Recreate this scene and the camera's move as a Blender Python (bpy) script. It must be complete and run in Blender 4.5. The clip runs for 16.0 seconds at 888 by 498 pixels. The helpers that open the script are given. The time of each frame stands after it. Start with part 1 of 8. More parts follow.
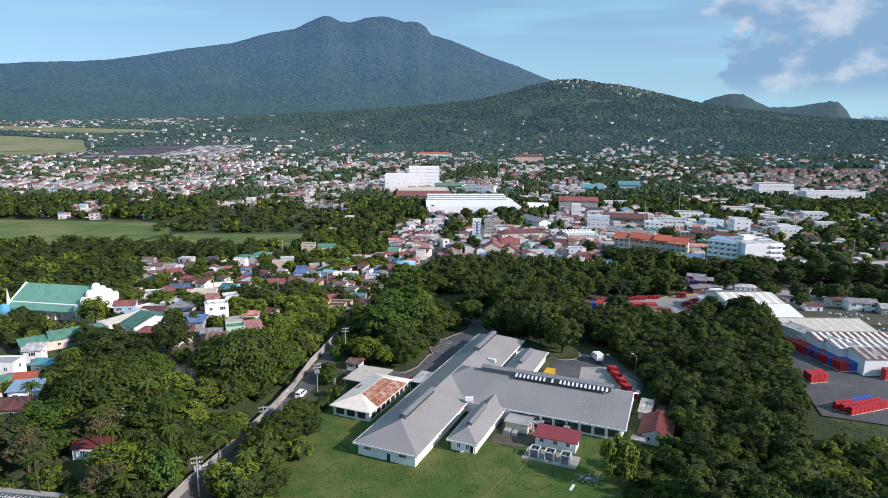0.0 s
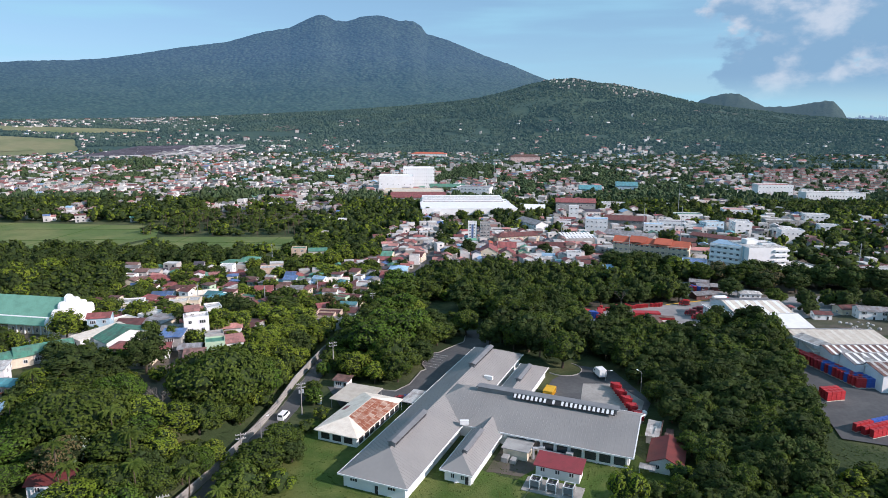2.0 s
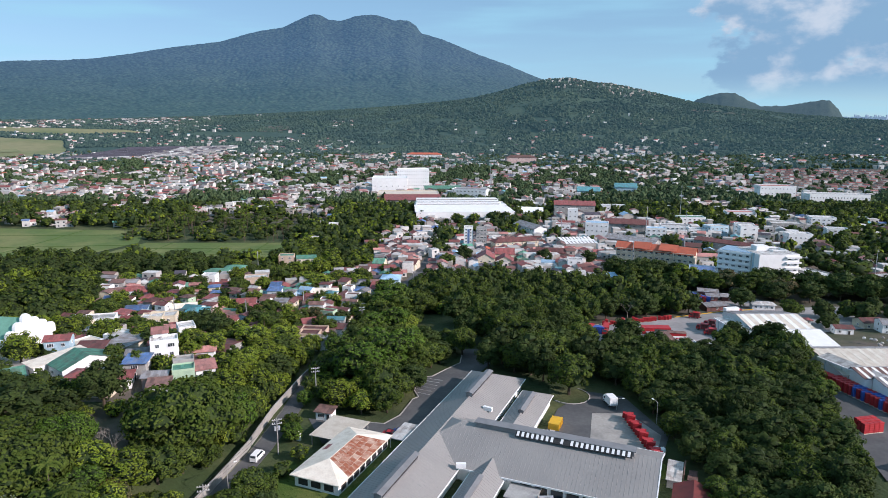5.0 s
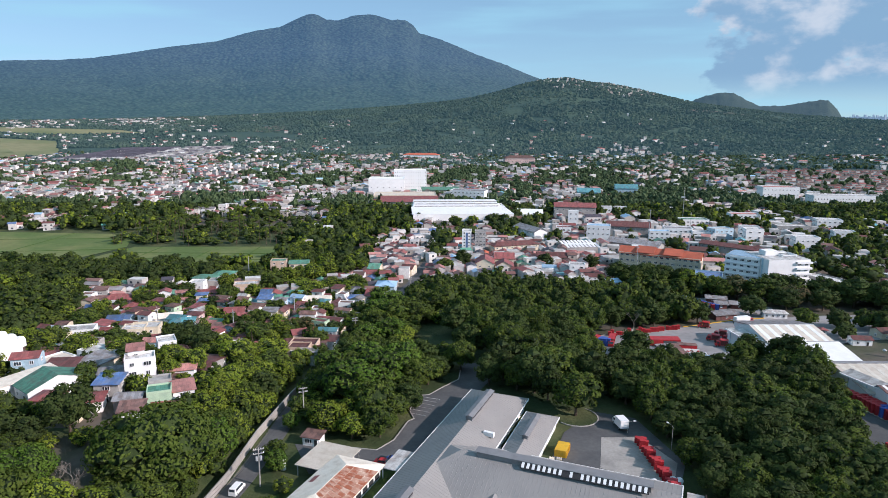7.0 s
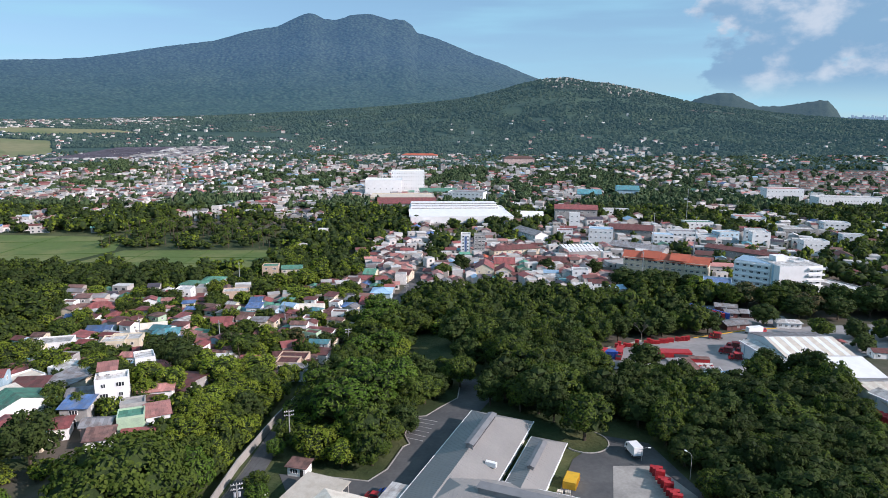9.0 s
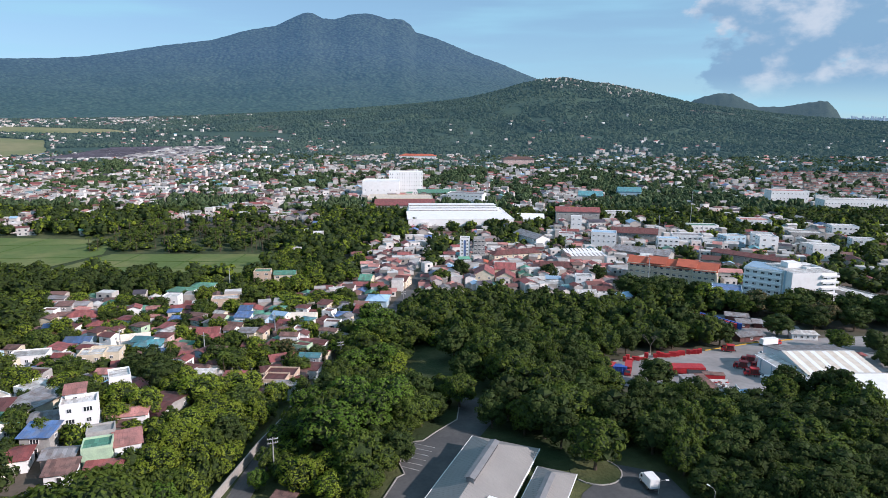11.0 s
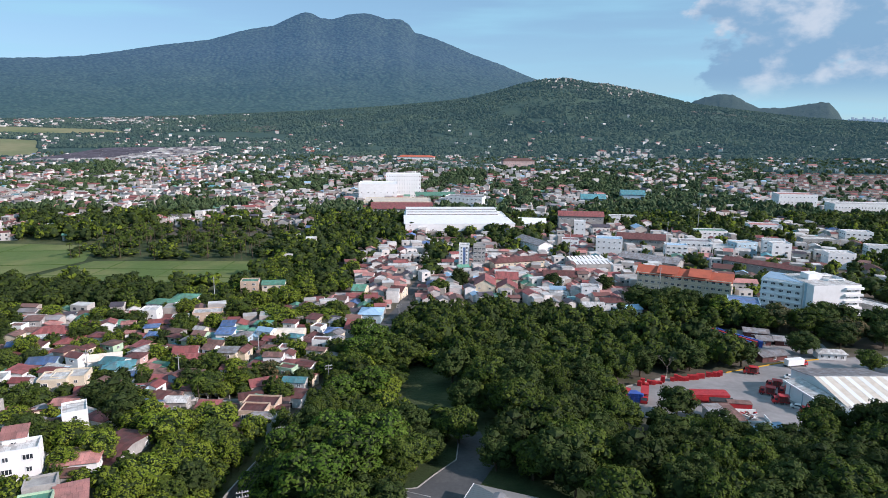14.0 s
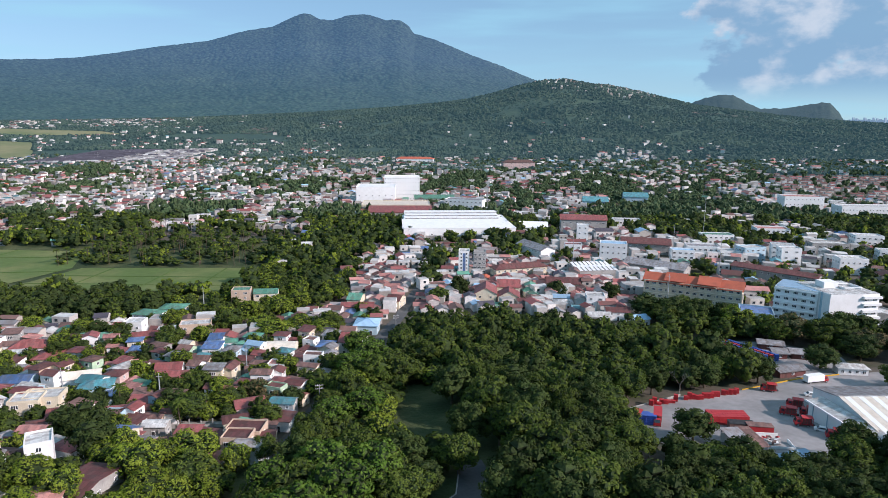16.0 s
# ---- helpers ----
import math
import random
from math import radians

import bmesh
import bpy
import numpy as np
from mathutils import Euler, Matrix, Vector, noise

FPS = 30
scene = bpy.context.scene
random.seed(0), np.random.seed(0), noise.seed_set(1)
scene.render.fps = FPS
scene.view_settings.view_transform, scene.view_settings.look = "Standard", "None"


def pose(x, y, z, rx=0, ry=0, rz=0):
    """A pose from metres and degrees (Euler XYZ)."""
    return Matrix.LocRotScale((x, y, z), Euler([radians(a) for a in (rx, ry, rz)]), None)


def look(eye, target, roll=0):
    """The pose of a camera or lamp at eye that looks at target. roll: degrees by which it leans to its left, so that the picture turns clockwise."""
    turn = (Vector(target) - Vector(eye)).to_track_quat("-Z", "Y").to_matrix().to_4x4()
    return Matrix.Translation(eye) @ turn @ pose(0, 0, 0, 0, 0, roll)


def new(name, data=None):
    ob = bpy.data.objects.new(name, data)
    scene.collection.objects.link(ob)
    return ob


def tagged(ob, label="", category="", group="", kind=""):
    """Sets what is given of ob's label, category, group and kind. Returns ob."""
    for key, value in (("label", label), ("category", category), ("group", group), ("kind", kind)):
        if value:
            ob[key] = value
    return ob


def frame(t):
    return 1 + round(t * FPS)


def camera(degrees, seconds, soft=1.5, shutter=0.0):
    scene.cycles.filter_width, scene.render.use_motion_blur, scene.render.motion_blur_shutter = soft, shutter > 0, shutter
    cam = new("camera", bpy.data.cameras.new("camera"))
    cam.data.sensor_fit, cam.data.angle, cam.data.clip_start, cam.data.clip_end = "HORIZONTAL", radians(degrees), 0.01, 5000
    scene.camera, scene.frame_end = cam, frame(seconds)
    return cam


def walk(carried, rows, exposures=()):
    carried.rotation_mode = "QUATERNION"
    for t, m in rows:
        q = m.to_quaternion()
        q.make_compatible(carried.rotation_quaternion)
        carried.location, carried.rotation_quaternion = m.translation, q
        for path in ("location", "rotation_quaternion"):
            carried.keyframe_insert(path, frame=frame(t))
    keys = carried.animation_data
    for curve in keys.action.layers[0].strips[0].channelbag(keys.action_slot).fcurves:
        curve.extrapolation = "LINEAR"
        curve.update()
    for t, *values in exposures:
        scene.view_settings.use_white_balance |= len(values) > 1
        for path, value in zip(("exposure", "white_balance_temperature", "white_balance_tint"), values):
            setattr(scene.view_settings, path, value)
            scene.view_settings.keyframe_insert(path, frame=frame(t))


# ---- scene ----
cam = camera(68.02, 16.0, soft=0.55)
# seconds, x, y, z, yaw, pitch, lean to the right
PATH = [
    (0.0, 0.00, 0.00, 80.00, -0.000, -11.390, -0.389),
    (0.5, 0.19, 3.20, 80.18, -0.111, -11.409, -0.408),
    (1.0, 0.36, 6.44, 80.34, -0.212, -11.423, -0.416),
    (2.0, 0.66, 13.00, 80.62, -0.388, -11.442, -0.406),
    (3.0, 0.91, 19.67, 80.82, -0.537, -11.452, -0.378),
    (4.0, 1.11, 26.45, 80.97, -0.665, -11.457, -0.345),
    (5.0, 1.28, 33.31, 81.07, -0.779, -11.459, -0.318),
    (6.0, 1.43, 40.24, 81.14, -0.881, -11.460, -0.305),
    (7.0, 1.56, 47.23, 81.18, -0.975, -11.461, -0.309),
    (8.0, 1.68, 54.27, 81.20, -1.060, -11.462, -0.332),
    (9.0, 1.80, 61.33, 81.20, -1.139, -11.464, -0.372),
    (10.0, 1.93, 68.41, 81.21, -1.209, -11.464, -0.424),
    (11.0, 2.07, 75.49, 81.23, -1.270, -11.462, -0.483),
    (12.0, 2.24, 82.56, 81.27, -1.322, -11.455, -0.539),
    (13.0, 2.44, 89.61, 81.33, -1.363, -11.442, -0.581),
    (14.0, 2.68, 96.62, 81.44, -1.392, -11.419, -0.598),
    (15.0, 2.98, 103.58, 81.58, -1.409, -11.383, -0.575),
    (16.0, 3.33, 110.47, 81.79, -1.414, -11.332, -0.496),
]
walk(cam, [(t, pose(x, y, z, 90 + pitch, 0, yaw) @ pose(0, 0, 0, 0, 0, -lean)) for t, x, y, z, yaw, pitch, lean in PATH],
     exposures=[(0.0, -0.08, 5880, 20), (16.0, -0.08, 5880, 20)])

# ---- light: late sun from behind and to the right, blue sky with a cloud bank ----
SUN_TO = Vector((5.5, -2.7, 3.3)).normalized()
sun = new("sun", bpy.data.lights.new("sun", "SUN"))
sun.data.energy, sun.data.angle, sun.data.color = 5.6, radians(0.55), (1.0, 0.865, 0.735)
sun.matrix_world = look(SUN_TO * 500, (0, 0, 0))

world = bpy.data.worlds.new("world")
scene.world = world
world.use_nodes = True
wn, wl = world.node_tree.nodes, world.node_tree.links
wn.clear()
sky = wn.new("ShaderNodeTexSky")
sky.sky_type, sky.sun_disc = "NISHITA", False
sky.sun_elevation, sky.sun_rotation = math.asin(SUN_TO.z), math.atan2(SUN_TO.x, SUN_TO.y)
sky.air_density, sky.dust_density, sky.ozone_density = 1.0, 0.1, 2.3
SKY = 0.117
w_coord = wn.new("ShaderNodeTexCoord")
w_lift = wn.new("ShaderNodeVectorMath")  # keeps the hazy yellow rim of the sky below the horizon
w_lift.operation = "ADD"
w_lift.inputs[1].default_value = (0, 0, 0.042)
wl.new(w_coord.outputs["Generated"], w_lift.inputs[0])
wl.new(w_lift.outputs[0], sky.inputs["Vector"])


def wmath(op, a, b=None, c=None):
    n = wn.new("ShaderNodeMath")
    n.operation = op
    for i, v in enumerate((a, b, c)):
        if v is None:
            continue
        if isinstance(v, (int, float)):
            n.inputs[i].default_value = v
        else:
            wl.new(v, n.inputs[i])
    return n.outputs[0]


def wramp(v, a, b):
    n = wn.new("ShaderNodeMapRange")
    n.interpolation_type = "SMOOTHSTEP"
    wl.new(v, n.inputs[0])
    n.inputs[1].default_value, n.inputs[2].default_value = a, b
    return n.outputs[0]


w_map = wn.new("ShaderNodeMapping")
w_map.inputs["Scale"].default_value = (1.0, 1.0, 1.7)
wl.new(w_coord.outputs["Generated"], w_map.inputs["Vector"])


def wnoise(scale, detail, place, rough=0.55):
    n = wn.new("ShaderNodeTexNoise")
    n.inputs["Scale"].default_value, n.inputs["Detail"].default_value, n.inputs["Roughness"].default_value = scale, detail, rough
    m = wn.new("ShaderNodeMapping")
    m.inputs["Location"].default_value = place
    wl.new(w_map.outputs[0], m.inputs["Vector"])
    wl.new(m.outputs[0], n.inputs["Vector"])
    return n.outputs["Fac"]


w_sep = wn.new("ShaderNodeSeparateXYZ")
wl.new(w_coord.outputs["Generated"], w_sep.inputs[0])
az = wmath("ARCTAN2", w_sep.outputs["X"], w_sep.outputs["Y"])  # radians east of north
# the cloud bank begins 22 degrees east of north and goes on behind the eastern hills
bank = wmath("MULTIPLY", wramp(az, 0.34, 0.46), wramp(az, 1.5, 1.1))
cover = wmath("ADD", wmath("MULTIPLY", bank, 0.40), wnoise(9.0, 9, (0.15, 0.3, 0.05)))
dense = wmath("MULTIPLY", wramp(cover, 0.68, 0.755), wramp(w_sep.outputs["Z"], 0.012, 0.062))
w_lit = wn.new("ShaderNodeMix")
w_lit.data_type = "RGBA"
w_lit.inputs[6].default_value, w_lit.inputs[7].default_value = (2.3, 3.85, 5.0, 1), (5.5, 6.15, 6.3, 1)
billow = wmath("ADD", wnoise(11.0, 8, (0.9, 0.35, 0.2)), wmath("MULTIPLY", wmath("SUBTRACT", w_sep.outputs["Z"], 0.10), 1.3))
wl.new(wramp(billow, 0.47, 0.66), w_lit.inputs[0])
# thin high streaks, and the pale air over the horizon
w_flat = wn.new("ShaderNodeMapping")
w_flat.inputs["Scale"].default_value = (1.0, 1.0, 9.0)
wl.new(w_coord.outputs["Generated"], w_flat.inputs["Vector"])
w_thin = wn.new("ShaderNodeTexNoise")
w_thin.inputs["Scale"].default_value, w_thin.inputs["Detail"].default_value = 3.2, 7
wl.new(w_flat.outputs[0], w_thin.inputs["Vector"])
veil = wmath("ADD", wmath("ADD", 0.36, wmath("MULTIPLY", wramp(w_thin.outputs["Fac"], 0.42, 0.75), 0.38)), wmath("MULTIPLY", wramp(w_sep.outputs["Z"], 0.16, 0.02), 0.12))
w_pale = wn.new("ShaderNodeMix")
w_pale.data_type = "RGBA"
wl.new(veil, w_pale.inputs[0])
wl.new(sky.outputs[0], w_pale.inputs[6])
w_pale.inputs[7].default_value = (3.45, 6.5, 7.2, 1)
w_mix = wn.new("ShaderNodeMix")
w_mix.data_type = "RGBA"
wl.new(wmath("MULTIPLY", dense, 0.93), w_mix.inputs[0])
wl.new(w_pale.outputs[2], w_mix.inputs[6])
wl.new(w_lit.outputs[2], w_mix.inputs[7])
w_bg = wn.new("ShaderNodeBackground")
w_bg.inputs["Strength"].default_value = SKY
wl.new(w_mix.outputs[2], w_bg.inputs["Color"])
w_out = wn.new("ShaderNodeOutputWorld")
wl.new(w_bg.outputs[0], w_out.inputs[0])


# ---- materials ----
def mat(name, c1, c2=None, scale=0.4, rough=0.8, bump=0.0, bscale=6.0, metal=0.0, vary=0.0, island=0.0, fine=0.25, leaf=0.0, spec=0.3, stretch=(1, 1, 1), haze_glow=None, lo=0.38, hi=0.62, sheet=False):
    """Two colours mixed by a coarse noise, with a fine noise on top; vary: by object, island: by loose piece."""
    m = bpy.data.materials.new(name)
    m.use_nodes = True
    nt = m.node_tree
    n, l = nt.nodes, nt.links
    b = n["Principled BSDF"]
    c2 = c2 or tuple(v * 0.75 for v in c1)
    co = n.new("ShaderNodeTexCoord")
    info = n.new("ShaderNodeObjectInfo")
    shift = n.new("ShaderNodeVectorMath")
    shift.operation = "MULTIPLY_ADD"
    l.new(info.outputs["Random"], shift.inputs[0])
    shift.inputs[1].default_value = (170, 130, 90)
    l.new(co.outputs["Object"], shift.inputs[2])
    mp = n.new("ShaderNodeMapping")
    mp.inputs["Scale"].default_value = stretch
    l.new(shift.outputs[0], mp.inputs["Vector"])
    n1 = n.new("ShaderNodeTexNoise")
    n1.inputs["Scale"].default_value, n1.inputs["Detail"].default_value = scale, 6
    l.new(mp.outputs[0], n1.inputs["Vector"])
    r = n.new("ShaderNodeMapRange")
    r.inputs[1].default_value, r.inputs[2].default_value = lo, hi
    l.new(n1.outputs["Fac"], r.inputs[0])
    mx = n.new("ShaderNodeMix")
    mx.data_type = "RGBA"
    mx.inputs[6].default_value, mx.inputs[7].default_value = (*c1, 1), (*c2, 1)
    l.new(r.outputs[0], mx.inputs[0])
    n2 = n.new("ShaderNodeTexNoise")
    n2.inputs["Scale"].default_value, n2.inputs["Detail"].default_value = scale * 9, 4
    l.new(mp.outputs[0], n2.inputs["Vector"])
    val = n.new("ShaderNodeMath")
    val.operation = "MULTIPLY_ADD"
    val.inputs[1].default_value, val.inputs[2].default_value = 2 * fine, 1 - fine
    l.new(n2.outputs["Fac"], val.inputs[0])
    last = val.outputs[0]
    geo = n.new("ShaderNodeNewGeometry")
    for src, amount in ((info.outputs["Random"], vary), (geo.outputs["Random Per Island"], island)):
        if amount:
            k = n.new("ShaderNodeMath")
            k.operation = "MULTIPLY_ADD"
            k.inputs[1].default_value, k.inputs[2].default_value = 2 * amount, 1 - amount
            l.new(src, k.inputs[0])
            p = n.new("ShaderNodeMath")
            p.operation = "MULTIPLY"
            l.new(last, p.inputs[0])
            l.new(k.outputs[0], p.inputs[1])
            last = p.outputs[0]
    hs = n.new("ShaderNodeHueSaturation")
    l.new(mx.outputs[2], hs.inputs["Color"])
    if sheet:  # separate metal sheets, each weathered in its own way
        bk = n.new("ShaderNodeTexBrick")
        bk.offset = 0.37
        bk.inputs["Scale"].default_value, bk.inputs["Brick Width"].default_value, bk.inputs["Row Height"].default_value = 1.0, 0.95, 2.3
        bk.inputs["Mortar Size"].default_value, bk.inputs["Mortar Smooth"].default_value, bk.inputs["Bias"].default_value = 0.025, 0.2, 0.15
        bk.inputs["Color1"].default_value, bk.inputs["Color2"].default_value, bk.inputs["Mortar"].default_value = (0.62, 0.62, 0.62, 1), (1.04, 1.04, 1.04, 1), (0.5, 0.5, 0.5, 1)
        l.new(shift.outputs[0], bk.inputs["Vector"])
        tone = n.new("ShaderNodeMath")
        tone.operation = "MULTIPLY"
        l.new(last, tone.inputs[0])
        l.new(bk.outputs["Color"], tone.inputs[1])
        last = tone.outputs[0]
    l.new(last, hs.inputs["Value"])
    l.new(hs.outputs[0], b.inputs["Base Color"])
    b.inputs["Roughness"].default_value, b.inputs["Metallic"].default_value = rough, metal
    b.inputs["Specular IOR Level"].default_value = spec
    if bump:
        bn = n.new("ShaderNodeTexNoise")
        bn.inputs["Scale"].default_value, bn.inputs["Detail"].default_value = bscale, 5
        l.new(mp.outputs[0], bn.inputs["Vector"])
        bp = n.new("ShaderNodeBump")
        bp.inputs["Strength"].default_value, bp.inputs["Distance"].default_value = min(bump, 1.0), max(bump, 0.05)
        l.new(bn.outputs["Fac"], bp.inputs["Height"])
        l.new(bp.outputs[0], b.inputs["Normal"])
    if leaf:
        tr = n.new("ShaderNodeBsdfTranslucent")
        l.new(hs.outputs[0], tr.inputs["Color"])
        ms = n.new("ShaderNodeMixShader")
        ms.inputs[0].default_value = leaf
        l.new(b.outputs[0], ms.inputs[1])
        l.new(tr.outputs[0], ms.inputs[2])
        l.new(ms.outputs[0], n["Material Output"].inputs["Surface"])
    # haze before far things, put into their emission
    if haze_glow:
        b.inputs["Emission Color"].default_value, b.inputs["Emission Strength"].default_value = (*haze_glow, 1), 1.0
    return m


M = {}
for key, *spec in (
    ("grass", (0.065, 0.12, 0.022), (0.11, 0.15, 0.04), 0.05, 0.9, 0.5, 2.0),
    ("lawn", (0.064, 0.112, 0.017), (0.125, 0.150, 0.038), 0.16, 0.9, 0.5, 2.8),
    ("soil", (0.125, 0.105, 0.085), (0.060, 0.068, 0.035), 0.06, 0.95, 0.3, 1.5),
    ("scrub", (0.035, 0.055, 0.018), (0.09, 0.10, 0.04), 0.07, 0.95, 0.6, 1.0),
    ("paddy", (0.100, 0.148, 0.038), (0.18, 0.192, 0.068), 0.03, 0.9, 0.2, 2.0),
    ("hay", (0.24, 0.23, 0.12), (0.15, 0.18, 0.08), 0.008, 0.9, 0.2, 2.0),
    ("asphalt", (0.085, 0.087, 0.09), (0.12, 0.12, 0.12), 0.12, 0.9, 0.03, 8.0),
    ("concrete", (0.38, 0.36, 0.33), (0.27, 0.26, 0.24), 0.15, 0.85, 0.05, 5.0),
    ("yard", (0.34, 0.325, 0.32), (0.25, 0.24, 0.235), 0.05, 0.85, 0.03, 5.0),
    ("hall_roof", (0.300, 0.287, 0.272), (0.268, 0.258, 0.246), 0.12, 0.55, 0.0, 1.0),
    ("hall_vent", (0.225, 0.225, 0.23), (0.19, 0.19, 0.195), 0.5, 0.5, 0.0, 1.0),
    ("white", (0.86, 0.855, 0.845), (0.80, 0.795, 0.78), 0.35, 0.75, 0.0, 1.0),
    ("cream", (0.70, 0.62, 0.48), (0.58, 0.50, 0.38), 0.35, 0.8, 0.0, 1.0),
    ("peach", (0.60, 0.46, 0.35), (0.50, 0.38, 0.29), 0.35, 0.8, 0.0, 1.0),
    ("pink", (0.58, 0.43, 0.40), (0.46, 0.34, 0.32), 0.35, 0.8, 0.0, 1.0),
    ("grey", (0.40, 0.39, 0.37), (0.28, 0.27, 0.26), 0.3, 0.85, 0.0, 1.0),
    ("skyblue", (0.42, 0.56, 0.64), (0.34, 0.46, 0.53), 0.35, 0.8, 0.0, 1.0),
    ("mint", (0.45, 0.60, 0.42), (0.35, 0.48, 0.35), 0.35, 0.8, 0.0, 1.0),
    ("r_red", (0.31, 0.095, 0.09), (0.23, 0.085, 0.08), 0.5, 0.6, 0.0, 1.0),
    ("deep_red", (0.155, 0.034, 0.030), (0.115, 0.030, 0.028), 0.5, 0.65, 0.0, 1.0),
    ("plain_red", (0.27, 0.052, 0.060), (0.22, 0.050, 0.055), 0.5, 0.65, 0.0, 1.0),
    ("r_maroon", (0.17, 0.065, 0.06), (0.12, 0.058, 0.053), 0.5, 0.65, 0.0, 1.0),
    ("r_rust", (0.23, 0.13, 0.11), (0.14, 0.09, 0.08), 0.7, 0.8, 0.0, 1.0),
    ("r_pink", (0.50, 0.23, 0.20), (0.40, 0.20, 0.18), 0.5, 0.7, 0.0, 1.0),
    ("r_green", (0.11, 0.30, 0.21), (0.10, 0.24, 0.17), 0.5, 0.6, 0.0, 1.0),
    ("r_teal", (0.10, 0.32, 0.36), (0.12, 0.27, 0.30), 0.5, 0.6, 0.0, 1.0),
    ("r_blue", (0.11, 0.20, 0.41), (0.15, 0.23, 0.36), 0.5, 0.6, 0.0, 1.0),
    ("r_pale", (0.60, 0.60, 0.58), (0.48, 0.46, 0.43), 0.5, 0.65, 0.0, 1.0),
    ("r_grey", (0.30, 0.30, 0.31), (0.23, 0.21, 0.20), 0.6, 0.7, 0.0, 1.0),
    ("r_orange", (0.44, 0.115, 0.065), (0.36, 0.10, 0.06), 0.3, 0.7, 0.0, 1.0),
    ("r_lblue", (0.33, 0.50, 0.66), (0.28, 0.42, 0.55), 0.5, 0.6, 0.0, 1.0),
    ("church_roof", (0.17, 0.36, 0.27), (0.14, 0.30, 0.22), 0.3, 0.6, 0.0, 1.0),
    ("r_cream", (0.72, 0.65, 0.55), (0.62, 0.54, 0.44), 0.5, 0.7, 0.0, 1.0),
    ("cream_sheet", (0.66, 0.62, 0.54), (0.58, 0.52, 0.44), 0.5, 0.7, 0.0, 1.0),
    ("rusted", (0.29, 0.10, 0.055), (0.50, 0.36, 0.28), 0.45, 0.85, 0.05, 4.0),
    ("bark", (0.11, 0.085, 0.06), (0.07, 0.055, 0.04), 1.5, 0.95, 0.3, 6.0),
    ("steel", (0.42, 0.43, 0.45), (0.33, 0.34, 0.35), 1.0, 0.5, 0.0, 1.0),
    ("dark", (0.03, 0.03, 0.033), (0.05, 0.05, 0.05), 1.0, 0.7, 0.0, 1.0),
    ("red_plastic", (0.46, 0.035, 0.04), (0.36, 0.03, 0.035), 0.6, 0.5, 0.0, 1.0),
    ("blue_plastic", (0.05, 0.12, 0.45), (0.06, 0.10, 0.32), 0.6, 0.5, 0.0, 1.0),
    ("yellow", (0.72, 0.42, 0.03), (0.6, 0.36, 0.04), 0.8, 0.6, 0.0, 1.0),
    ("tyre", (0.02, 0.02, 0.02), (0.03, 0.03, 0.03), 2.0, 0.9, 0.0, 1.0),
    ("globe", (0.08, 0.30, 0.55), (0.15, 0.42, 0.45), 0.5, 0.5, 0.0, 1.0),
):
    c1, c2, sc, ro, bu, bs = spec
    if key in ("r_red", "r_maroon", "r_pink", "r_green", "r_teal", "r_blue", "r_pale", "r_grey"):  # weathered sheet roofs
        c2 = tuple(0.72 * a + 0.28 * r for a, r in zip(c2, (0.20, 0.12, 0.10)))
    M[key] = mat(key, c1, c2, sc, ro, bu, bs, vary=0.24 if key[:2] == "r_" else 0.04, sheet=key in ("r_red", "r_maroon", "r_rust", "r_pink", "r_green", "r_teal", "r_blue", "r_pale", "r_grey"), fine=0.06 if key in ("white", "hall_roof", "hall_vent") else 0.25, lo=0.42, hi=0.66)
M["leaf"] = mat("leaf", (0.060, 0.092, 0.015), (0.091, 0.122, 0.022), 0.25, 0.7, vary=0.24, island=0.15, leaf=0.2, spec=0.08)
M["leaf_bright"] = mat("leaf_bright", (0.136, 0.192, 0.018), (0.185, 0.228, 0.028), 0.25, 0.7, vary=0.2, island=0.15, leaf=0.22, spec=0.08)
M["leaf_fresh"] = mat("leaf_fresh", (0.070, 0.130, 0.017), (0.104, 0.164, 0.024), 0.25, 0.7, vary=0.18, island=0.15, leaf=0.22, spec=0.08)
M["leaf_dark"] = mat("leaf_dark", (0.041, 0.064, 0.017), (0.060, 0.084, 0.022), 0.25, 0.7, vary=0.25, island=0.16, leaf=0.18, spec=0.08)
M["tuft"] = mat("tuft", (0.066, 0.118, 0.018), (0.120, 0.150, 0.036), 0.16, 0.8, vary=0.0, island=0.22, leaf=0.25)
M["leaf_dry"] = mat("leaf_dry", (0.13, 0.095, 0.04), (0.09, 0.09, 0.035), 0.25, 0.8, vary=0.2, island=0.3, leaf=0.2)
M["leaf_pale"] = mat("leaf_pale", (0.080, 0.120, 0.050), (0.34, 0.38, 0.30), 1.2, 0.6, vary=0.1, island=0.4, leaf=0.2, lo=0.5, hi=0.62)
M["dead_wood"] = mat("dead_wood", (0.24, 0.21, 0.18), (0.17, 0.15, 0.13), 1.5, 0.9)
# near-black green: deep shade inside the crowns, put into the colour
M["shade_core"] = mat("shade_core", (0.018, 0.032, 0.008), (0.040, 0.062, 0.014), 0.9, 0.9, 0.5, 2.2, vary=0.25, fine=0.35)
M["far_leaf"] = mat("far_leaf", (0.034, 0.062, 0.024), (0.060, 0.086, 0.034), 0.3, 0.9, 0.8, 0.5, island=0.40, fine=0.5)
# hill woods and hill ground carry painted haze as faint blue-green emission
M["hill_leaf"] = mat("hill_leaf", (0.026, 0.043, 0.028), (0.046, 0.066, 0.036), 0.008, 0.95, 0.0, 0.4, island=0.24, haze_glow=(0.019, 0.043, 0.054))
